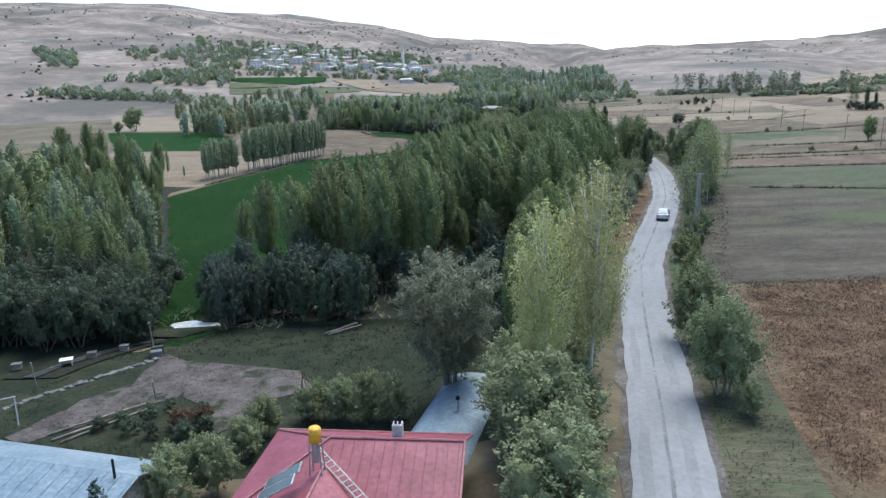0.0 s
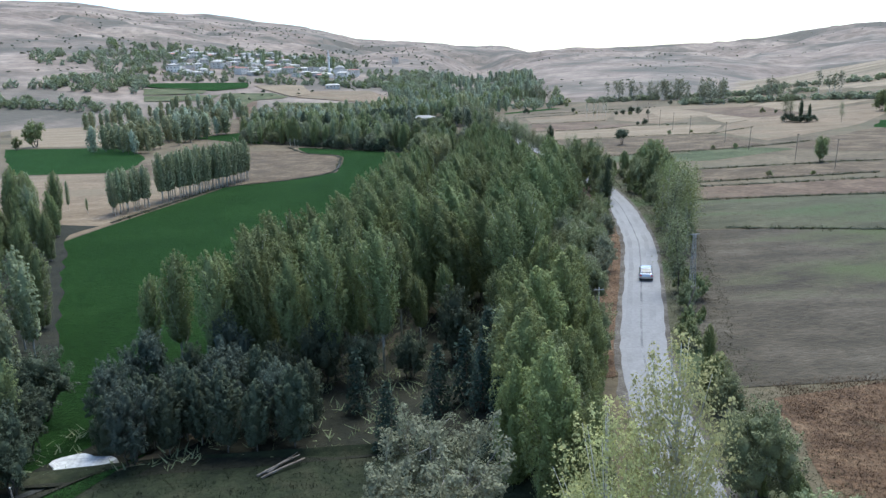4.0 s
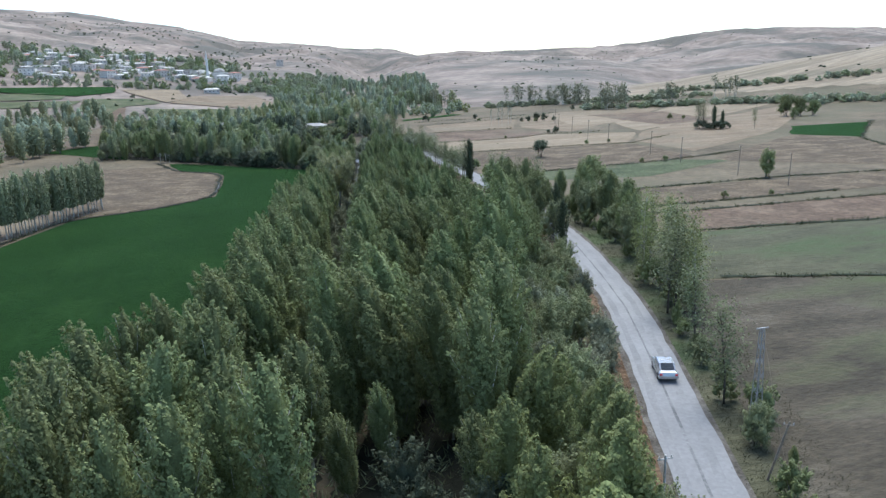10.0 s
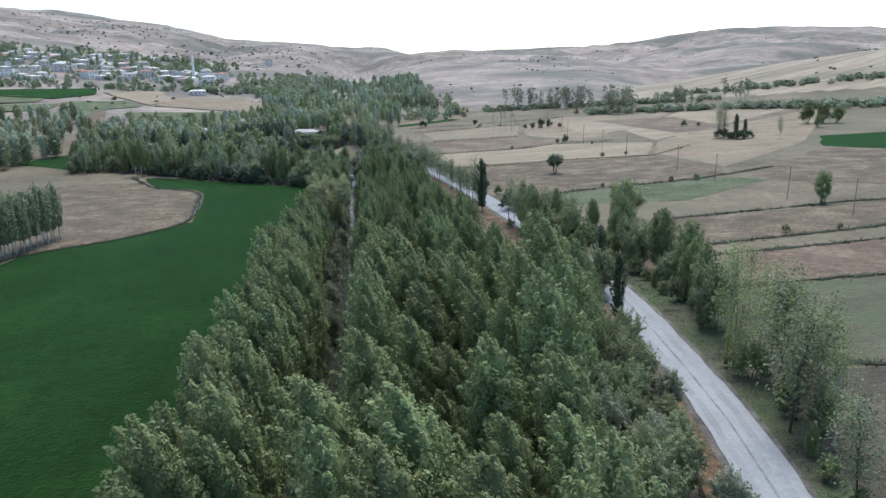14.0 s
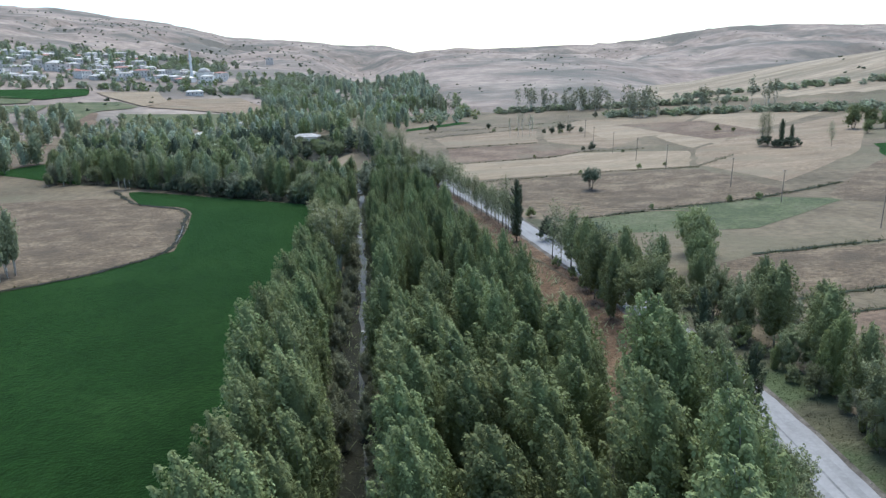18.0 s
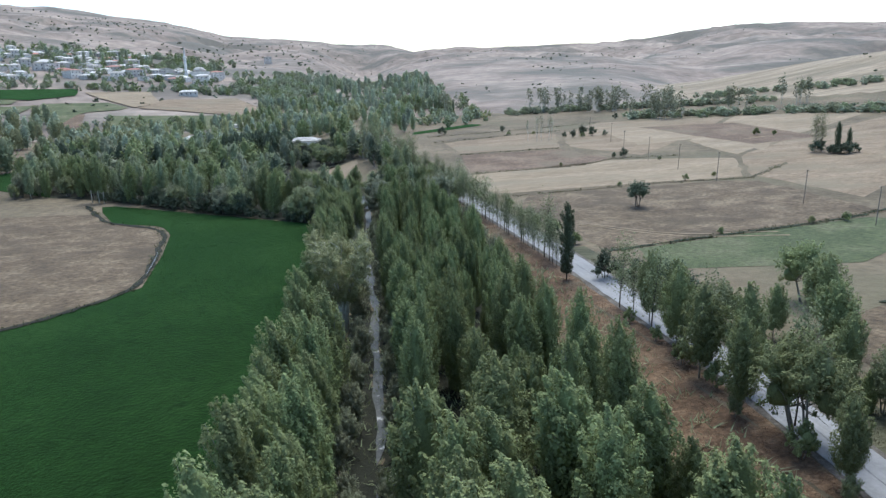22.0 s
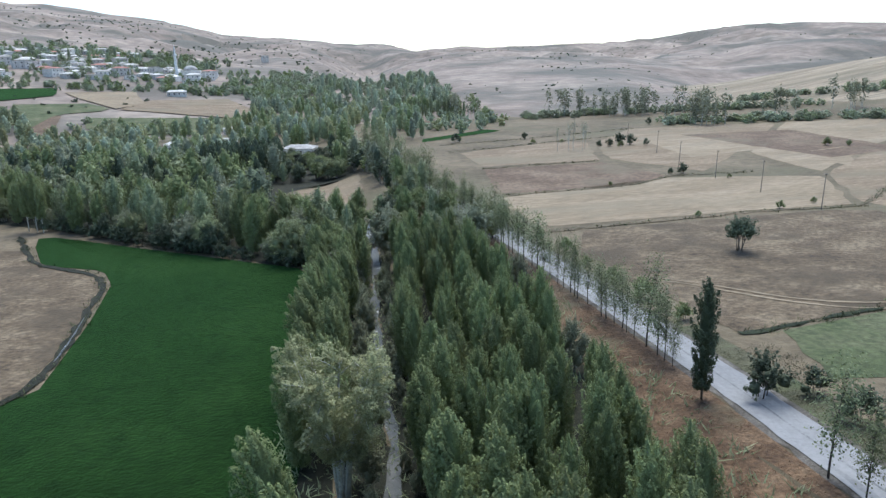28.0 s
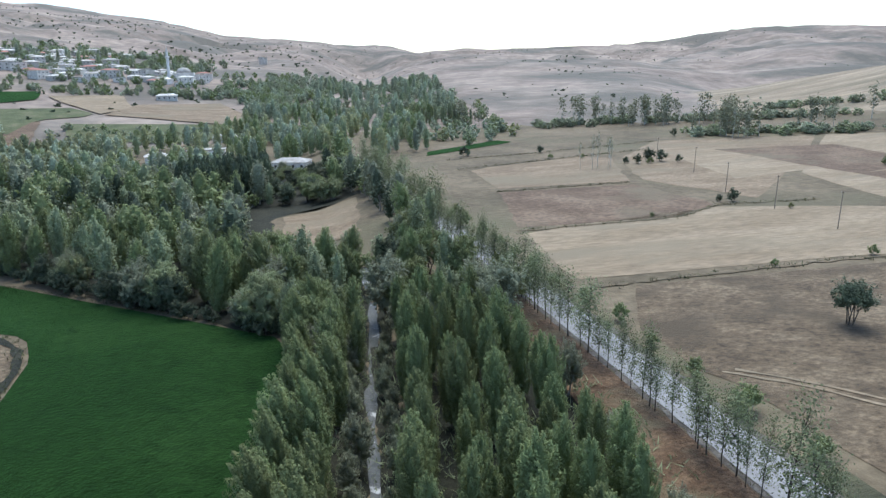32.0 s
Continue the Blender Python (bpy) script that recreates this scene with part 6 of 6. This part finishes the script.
tube_part("pot", [(0.12, 0, 1.0), (0.12, 0, 1.5)], [0.08, 0.07], 8, B["rubber"], ch)
hx, hy, hz = -6.5, 33.0, zr_ - 0.3
heater = root("solar_heater", HOUSE @ pose(hx, hy, hz), "solar water heater with a yellow tank on a steel stand", "water heater")
for sx in (-0.32, 0.32):
    for sy_ in (-0.3, 0.3):
        tube_part("stand_leg", [(sx, sy_, -0.15), (sx * 0.8, sy_ * 0.8, 1.7)], [0.04, 0.04], 5, B["steel"], heater)
v, fc_ = tube([(0, 0, 1.65), (0, 0, 1.7), (0, 0, 2.4), (0, 0, 2.48)], [0.22, 0.33, 0.33, 0.26], 18)
mesh_object("tank", v, fc_, B["yellow"], heater, "yellow plastic water tank", True)
tube_part("boiler", [(0, 0, 0.55), (0, 0, 1.6)], [0.2, 0.2], 12, B["steel"], heater, "upright steel boiler")
for k in range(2):
    pm = pose(-1.5 - 0.0, -0.9 - k * 1.15, 0.15, 0, -28, 8)
    fr = part("collector_panel", one(box, -1.05, 1.05, -0.5, 0.5, 0, 0.09, pm, 0.02), B["steel"], heater, "tilted flat solar collector")
    part("collector_glass", one(box, -0.97, 0.97, -0.43, 0.43, 0.092, 0.102, pm), B["glass"], fr)
ladder = root("roof_ladder", pose(-7.15, 35.5, 7.72), "wooden ladder lying on the red roof", "ladder")
lp = [Vector((0.0, 0, 0)), Vector((3.9, -4.2, -1.75))]
d_ = (lp[1] - lp[0]).normalized()
s_ = Vector((d_.y, -d_.x, 0)).normalized() * 0.24
for sgn in (-1, 1):
    tube_part("rail", [lp[0] + s_ * sgn, lp[1] + s_ * sgn], [0.05, 0.05], 5, B["pale_wood"], ladder)
for k in range(1, 15):
    c = lp[0].lerp(lp[1], k / 15)
    tube_part("rung", [c - s_, c + s_], [0.04, 0.04], 5, B["pale_wood"], ladder)

# barrel-roofed brick shed behind the farmhouse
shed = root("brick_shed", pose(0.9, 48.9, 0.7, 0, 0, -17), "brick shed with a curved pale sheet roof", "shed")
part("wall", one(box, -2.1, 2.1, -7.0, 5.0, -0.8, 2.2), B["plaster"], shed)
course = bmesh.new()
box(course, 2.1, 2.22, -7.0, 5.0, -0.8, 2.2)
part("brick_wall", course, B["brick"], shed, "bare red brick side wall")
arc = [(2.6 * math.cos(a), 1.95 + 1.05 * math.sin(a)) for a in np.linspace(math.pi, 0, 15)]
rv, rf = [], []
for y_ in np.linspace(-7.4, 5.4, 17):
    for (x_, z_) in arc:
        rv.append((x_, y_, z_ + 0.06))
    for (x_, z_) in arc[::-1]:
        rv.append((x_ * 0.97, y_, z_))
for i in range(16):
    rf += [(i * 30 + k, (i + 1) * 30 + k, (i + 1) * 30 + (k + 1) % 30, i * 30 + (k + 1) % 30) for k in range(30)]
mesh_object("roof", rv, rf, B["sheet"], shed, "curved pale sheet roof", True)
tube_part("stovepipe", [(0.3, -1.5, 2.8), (0.3, -1.5, 4.0)], [0.11, 0.10], 8, B["steel"], shed)
tube_part("pipe_cowl", [(0.3, -1.5, 4.0), (0.3, -1.5, 4.22)], [0.17, 0.14], 8, B["rubber"], shed)

# low shed with a pale sheet roof
low = root("sheet_roofed_shed", pose(-25.4, 40.2, 1.0, 0, 0, -16), "low farm shed with a pale blue-grey sheet roof", "shed")
part("wall", one(box, -6.6, 6.4, -3.6, 3.6, -0.2, 2.3), B["plaster"], low)
part("gable", one(prism, [(6.4, -3.6, 2.3), (6.4, 3.6, 2.3), (6.4, 0.8, 3.2)], 0.02), B["plaster"], low)
part("roof_slope", one(prism, [(-7.2, 0.8, 3.35), (-7.2, -4.3, 2.05), (7.0, -4.3, 2.05), (7.0, 0.8, 3.35)]), B["sheet"], low)
part("roof_slope", one(prism, [(7.0, 0.8, 3.36), (7.0, 4.2, 2.25), (-7.2, 4.2, 2.25), (-7.2, 0.8, 3.36)]), B["sheet"], low)
door = part("door", one(box, 6.4, 6.46, -1.6, -0.6, -0.1, 1.9), B["blue"], low, "blue painted door")
for k in range(15):
    x = -6.9 + k * 0.98
    tube_part("roof_rib", [(x, 0.7, 3.37), (x, -4.25, 2.11)], [0.014, 0.014], 4, B["sheet"], low)
tube_part("stovepipe", [(5.6, 0.4, 3.2), (5.6, 0.4, 4.5)], [0.08, 0.08], 6, B["rubber"], low)


def wire(name, a, b, sag, label):
    a, b = Vector(a), Vector(b)
    pts = [a.lerp(b, t) - Vector((0, 0, 4 * sag * t * (1 - t))) for t in np.linspace(0, 1, 14)]
    v, f_ = tube(pts, [0.012] * 14, 4)
    return tagged(mesh_object(name, v, f_, B["wood"]), label, "cable")


def pole(x, y, tall, label, mat="wood", r=0.10, tilt=(0, 0)):
    p = root("utility_pole", pose(x, y, h(x, y), tilt[0], tilt[1], 0), label, "utility pole", "utility poles")
    tube_part("post", [(0, 0, -0.3), (0, 0, tall * 0.5), (0, 0, tall)], [r, r * 0.85, r * 0.7], 8, B[mat], p)
    tube_part("cross_arm", [(-0.5, 0, tall - 0.25), (0.5, 0, tall - 0.25)], [0.045, 0.045], 5, B[mat], p)
    for s in (-0.4, 0.4):
        tube_part("insulator", [(s, 0, tall - 0.22), (s, 0, tall - 0.05)], [0.04, 0.03], 6, B["concrete"], p)
    return p


for x, y in ((115.5, 191), (117, 211), (119, 240), (122, 262), (124.6, 296), (126.7, 317), (129.5, 338), (133, 360), (144.7, 391), (150, 420)):
    pole(x, y, 7.4, "weathered wooden power pole in the fields", tilt=(0, 2.5))
pole(19.8, 85.7, 6.2, "slim pale concrete pole on the road verge", "concrete", 0.09)
pole(30.6, 90.0, 4.6, "short leaning wooden pole beside the road", "wood", 0.09, (4, 14))
pole(47.2, 136, 7.6, "wooden power pole among roadside trees")
# lattice pylon
px_, py_ = 34.6, 96.6
pyl = root("lattice_pylon", pose(px_, py_, h(px_, py_)), "slim grey steel lattice pylon at the field edge", "pylon")
HT = 8.4
def wd(z):
    return 0.34 - 0.22 * z / HT
for sx in (-1, 1):
    for sy_ in (-1, 1):
        tube_part("leg", [(sx * wd(-0.2), sy_ * wd(-0.2), -0.2), (sx * wd(HT), sy_ * wd(HT), HT)], [0.035, 0.03], 4, B["steel"], pyl)
for k in range(14):
    z0, z1 = k * HT / 14, (k + 1) * HT / 14
    s = 1 if k % 2 else -1
    for a, b in (((-s * wd(z0), -wd(z0), z0), (s * wd(z1), -wd(z1), z1)), ((-s * wd(z0), wd(z0), z0), (s * wd(z1), wd(z1), z1)),
                 ((-wd(z0), -s * wd(z0), z0), (-wd(z1), s * wd(z1), z1)), ((wd(z0), -s * wd(z0), z0), (wd(z1), s * wd(z1), z1))):
        tube_part("brace", [a, b], [0.018, 0.018], 3, B["steel"], pyl)
tube_part("cross_arm", [(-0.55, 0, HT), (0.55, 0, HT)], [0.05, 0.05], 4, B["steel"], pyl)
zt = h(px_, py_) + HT
wire("power_cable", (px_, py_, zt), (47.2, 136, h(47.2, 136) + 7.3), 0.5, "sagging grey overhead cable")
wire("stay_cable", (px_, py_, zt), (31.2, 88.5, h(31.2, 88.5)), 0.0, "taut stay cable from the pylon to the ground")

# farmyard: wall, posts, pump, stools, logs, trestles
wallp = [(-38.5, 54.3), (-36.9, 55.9), (-34.8, 58.5), (-32.1, 61.2), (-29.0, 65.0), (-27.6, 66.6)]
yw = root("garden_wall", pose(0, 0, 0), "low broken pale stone wall along the farm track", "wall")
rk = random.Random(9)
for (xa, ya), (xb, yb) in zip(wallp, wallp[1:]):
    L = math.hypot(xb - xa, yb - ya)
    for i in range(int(L / 0.4)):
        f_ = (i + 0.5) * 0.4 / L
        x, y = xa + (xb - xa) * f_, ya + (yb - ya) * f_
        part("stone", one(box, -0.24, 0.24, rk.uniform(-0.4, -0.2), rk.uniform(0.15, 0.35), -0.2, rk.uniform(0.05, 0.26), pose(x, y, h(x, y), rk.uniform(-5, 5), rk.uniform(-5, 5), math.degrees(math.atan2(yb - ya, xb - xa)) + rk.uniform(-9, 9)), 0.05), B["stone"], yw)
gate = root("stone_trough", pose(-28.2, 66.8, h(-28.2, 66.8), 0, 0, 20), "pale concrete trough at the end of the wall", "trough")
part("basin", one(box, -0.55, 0.55, -0.4, 0.4, -0.1, 0.7, None, 0.05), B["stone"], gate)
part("ledge", one(box, -0.4, 0.7, 0.4, 0.7, -0.1, 0.95, None, 0.04), B["stone"], gate)
for x, y, t in ((-36.3, 60.1, 2.4), (-28.6, 67.5, 3.4), (-24.6, 57.0, 1.6)):
    p = root("fence_post", pose(x, y, h(x, y), 2, -3, 0), "single pale wooden post in the yard", "post", "yard posts")
    tube_part("post", [(0, 0, -0.3), (0, 0, t)], [0.07, 0.055], 7, B["wood"], p)
    tube_part("cap", [(0, 0, t), (0, 0, t + 0.05)], [0.075, 0.05], 7, B["concrete"], p)
for x, y in ((-12.1, 57.1), (-7.5, 58.9)):
    tr = root("pole_tripod", pose(x, y, h(x, y)), "rust-brown tripod of thin wooden poles", "tripod", "pole tripods")
    for a in (0, 2.1, 4.2):
        tube_part("leg", [(0.45 * math.cos(a), 0.45 * math.sin(a), -0.05), (-0.05 * math.cos(a), -0.05 * math.sin(a), 2.1)], [0.04, 0.03], 5, B["brick"], tr)
for k, (xa, ya, xb, yb) in enumerate(((-30.5, 50.9, -24.7, 56.2), (-28.9, 49.6, -24.3, 55.2), (-29.8, 50.0, -26.4, 53.4), (-12.6, 72.2, -9.4, 74.6), (-12.2, 71.8, -8.9, 73.9), (-11.8, 72.6, -9.6, 75.0))):
    za, zb = h(xa, ya) + 0.12, h(xb, yb) + (0.12 if k < 3 else 0.5)
    lg = tagged(mesh_object("log", *tube([(xa, ya, za), ((xa + xb) / 2, (ya + yb) / 2 + 0.1, (za + zb) / 2), (xb, yb, zb)], [0.11, 0.10, 0.07], 8), B["wood"], smooth_shade=True), "bleached bare log lying on the ground", "log", "logs")
for x, y in ((-34.6, 67.1), (-32.4, 69.3), (-40.5, 64.5)):
    hv = root("beehive_box", pose(x, y, h(x, y), 0, 0, rk.uniform(0, 40)), "small weathered wooden hive box under the trees", "hive", "hive boxes")
    part("body", one(box, -0.4, 0.4, -0.3, 0.3, 0.1, 0.6, None, 0.02), B["wood"], hv)
    part("lid", one(box, -0.45, 0.45, -0.35, 0.35, 0.6, 0.68, None, 0.02), B["stone"], hv)
tb = root("garden_table", pose(-36.1, 65.1, h(-36.1, 65.1), 0, 0, 20), "white plastic garden table under the trees", "table")
part("tabletop", one(box, -0.6, 0.6, -0.45, 0.45, 0.70, 0.75, None, 0.02), B["white"], tb)
for sx in (-0.5, 0.5):
    for sy_ in (-0.35, 0.35):
        tube_part("leg", [(sx, sy_, 0), (sx, sy_, 0.7)], [0.03, 0.03], 6, B["white"], tb)
pump = root("swing_frame", pose(-35.0, 53.0, h(-35.0, 53.0), 0, 0, 30), "pale metal A-frame beside the track", "metal frame")
for s in (-0.9, 0.9):
    tube_part("leg", [(s, -0.7, 0), (s, 0, 2.2)], [0.05, 0.05], 6, B["concrete"], pump)
    tube_part("leg", [(s, 0.7, 0), (s, 0, 2.2)], [0.05, 0.05], 6, B["concrete"], pump)
tube_part("top_bar", [(-1.0, 0, 2.2), (1.0, 0, 2.2)], [0.05, 0.05], 6, B["concrete"], pump)


# ---- cars ----
def car(x, y, heading, mat, label):
    z = h(float(road_x(y)), y) + 0.14
    c = root("car", pose(x, y, z, 0, 0, heading), label, "car", "cars on the road")
    prof = [(-2.15, 0.35), (-2.2, 0.62), (-2.1, 0.92), (-1.55, 0.98), (-0.95, 1.42), (0.45, 1.45), (1.15, 1.0), (1.95, 0.86), (2.15, 0.62), (2.12, 0.35)]
    bm = bmesh.new()
    rows = []
    for s in (-1, -0.86, 0, 0.86, 1):
        rows.append([bm.verts.new((s * 0.86 * (1.0 if pz < 0.95 else 0.80), py, pz - (0.05 if abs(s) == 1 and pz > 0.9 else 0))) for py, pz in prof])
    for a, b in zip(rows, rows[1:]):
        for i in range(len(prof)):
            j = (i + 1) % len(prof)
            bm.faces.new((a[i], a[j], b[j], b[i]))
    bm.faces.new(rows[0][::-1])
    bm.faces.new(rows[-1])
    bmesh.ops.recalc_face_normals(bm, faces=bm.faces)
    part("body", bm, mat, c)
    for pts in (([(-0.58, -1.60, 1.02), (0.58, -1.60, 1.02), (0.55, -1.0, 1.40), (-0.55, -1.0, 1.40)]), ([(0.58, 1.13, 1.03), (-0.58, 1.13, 1.03), (-0.55, 0.52, 1.42), (0.55, 0.52, 1.42)])):
        g = bmesh.new()
        vs = [g.verts.new((p[0], p[1] * 1.004, p[2] + 0.03)) for p in pts]
        g.faces.new(vs)
        ex = bmesh.ops.extrude_face_region(g, geom=g.faces[:])
        for v_ in (q for q in ex["geom"] if isinstance(q, bmesh.types.BMVert)):
            v_.co.z -= 0.02
        part("windscreen", g, B["glass"], c)
    for s in (-1, 1):
        part("side_window", one(box, s * 0.70 - 0.02, s * 0.70 + 0.02, -0.95, 0.75, 1.05, 1.33, None, 0.01), B["glass"], c)
        part("tail_lamp", one(box, s * 0.68 - 0.13, s * 0.68 + 0.13, -2.22, -2.14, 0.66, 0.84, None, 0.01), B["lamp_red"], c)
        part("headlight", one(box, s * 0.62 - 0.15, s * 0.62 + 0.15, 2.04, 2.15, 0.62, 0.76, None, 0.01), B["concrete"], c)
        for wy in (-1.32, 1.30):
            w = root("wheel", pose(0, 0, 0), "", "")
            w.parent = c
            tube_part("tyre", [(s * 0.62, wy, 0.31), (s * 0.86, wy, 0.31)], [0.31, 0.31], 16, B["rubber"], w)
            tube_part("rim", [(s * 0.85, wy, 0.31), (s * 0.875, wy, 0.31)], [0.19, 0.17], 12, B["steel"], w)
    return c


def road_heading(y):
    return -math.degrees(math.atan2(float(road_x(y + 2) - road_x(y - 2)), 4))
car(float(road_x(108)) + 0.5, 108, road_heading(108), B["car"], "silver saloon car driving away on the road")


# ---- the village ----
def village_house(x, y, w, d, t, turn, roof, label, name="village_house", floors=1):
    g = root(name, pose(x, y, h(x, y) - 0.6, 0, 0, turn), label, "house", "village houses")
    part("wall", one(box, -w / 2, w / 2, -d / 2, d / 2, -2, t), B["white"], g)
    o, rz = 0.5, t + (1.3 if roof != "flat" else 0.25)
    mat = B["far_red"] if roof == "red" else B["far_roof"]
    if roof == "flat":
        part("roof", one(box, -w / 2 - 0.3, w / 2 + 0.3, -d / 2 - 0.3, d / 2 + 0.3, t, t + 0.3), mat, g)
    else:
        bm = bmesh.new()
        e = [bm.verts.new(p) for p in ((-w / 2 - o, -d / 2 - o, t), (w / 2 + o, -d / 2 - o, t), (w / 2 + o, d / 2 + o, t), (-w / 2 - o, d / 2 + o, t))]
        k = [bm.verts.new((-w / 2 + d * 0.35, 0, rz)), bm.verts.new((w / 2 - d * 0.35, 0, rz))]
        for q in ((e[0], e[1], k[1], k[0]), (e[1], e[2], k[1]), (e[2], e[3], k[0], k[1]), (e[3], e[0], k[0]), (e[3], e[2], e[1], e[0])):
            bm.faces.new(q)
        part("roof", bm, mat, g)
    for fl in range(floors):
        for i in range(max(2, int(w / 3.2))):
            wx = -w / 2 + (i + 0.5) * w / max(2, int(w / 3.2))
            part("window", one(box, wx - 0.45, wx + 0.45, -d / 2 - 0.03, -d / 2 + 0.05, 1.1 + fl * 3.0 + (t - 3.2 * floors), 2.2 + fl * 3.0 + (t - 3.2 * floors)), B["glass"], g)
    return g


V = random.Random(21)
placed = []
for k in range(900):
    az = V.uniform(-14.5, -0.6)
    r = V.uniform(790, 1040) if az < -5 else V.uniform(800, 900)
    if V.random() < 0.35 and az > -9:
        continue
    x, y = r * math.sin(radians(az)), 60 + r * math.cos(radians(az))
    if any((x - a) ** 2 + (y - b) ** 2 < 150 for a, b in placed) or (x + 40) ** 2 + (y - 905) ** 2 < 300:
        continue
    placed.append((x, y))
    fl = 2 if V.random() < 0.25 else 1
    roof = V.choice(("hip", "hip", "hip", "flat", "red") if k % 2 else ("hip", "hip", "flat"))
    village_house(x, y, V.uniform(8, 15), V.uniform(7, 10), 3.1 * fl + V.uniform(0.3, 1.2), V.uniform(-60, 60), roof,
                  {"hip": "pale village house with a grey sheet roof", "flat": "whitewashed flat-roofed village house", "red": "white village house with a red tiled roof"}[roof], floors=fl)
    if len(placed) >= 104:
        break
village_house(-32, 772, 14, 6, 4.0, 2, "hip", "long white building at the edge of the terraced field")
village_house(52, 1228, 9, 9, 7.5, 10, "flat", "solitary square pale building on the hillside")
for k in range(46):
    x, y = R.uniform(24, 45), R.uniform(404, 476)
    if x < road_x(y) - 7:
        plant(R.choice(("greywillow", "silver", "deep", "willow")), x, y, R.uniform(3.0, 5.0) + 2.0 * (y < 425), wide=1.2, label="low rounded willow in front of the farmhouse")
village_house(35, 484, 13, 9, 3.6, -20, "hip", "white-roofed farmhouse among the poplars", "farm_building")
village_house(-17, 527, 9, 6, 3.4, 5, "hip", "small white farm building among the trees", "farm_building")
village_house(2, 545, 16, 6, 3.2, -4, "flat", "long low pale shed among the trees", "farm_building")
village_house(9, 607, 12, 8, 3.6, 6, "hip", "pale-roofed house beyond the wood", "farm_building")
mx, my = -40, 905
mz = h(mx, my)
mosque = root("mosque", pose(mx + 12, my + 8, mz - 1), "white village mosque with a shallow dome", "mosque")
part("hall", one(box, -9, 9, -8, 8, -2, 7), B["white"], mosque)
dv, df = tube([(0, 0, 7), (0, 0, 9), (0, 0, 10.4), (0, 0, 11.2), (0, 0, 11.5)], [6.5, 5.9, 4.4, 2.2, 0.2], 16)
mesh_object("dome", dv, df, B["far_roof"], mosque, smooth_shade=True)
mi = root("minaret", pose(mx, my, mz - 1), "slender white minaret with a balcony and pointed cap", "minaret")
tube_part("base", [(0, 0, -2), (0, 0, 6)], [1.9, 1.7], 10, B["tower"], mi)
tube_part("shaft", [(0, 0, 6), (0, 0, 21)], [1.35, 1.1], 12, B["tower"], mi)
tube_part("balcony", [(0, 0, 19.4), (0, 0, 20.4), (0, 0, 21.4)], [1.1, 1.9, 1.9], 12, B["tower"], mi)
tube_part("upper_shaft", [(0, 0, 21), (0, 0, 25)], [0.9, 0.85], 10, B["tower"], mi)
tube_part("cap", [(0, 0, 25), (0, 0, 30)], [1.05, 0.05], 10, B["far_roof"], mi)
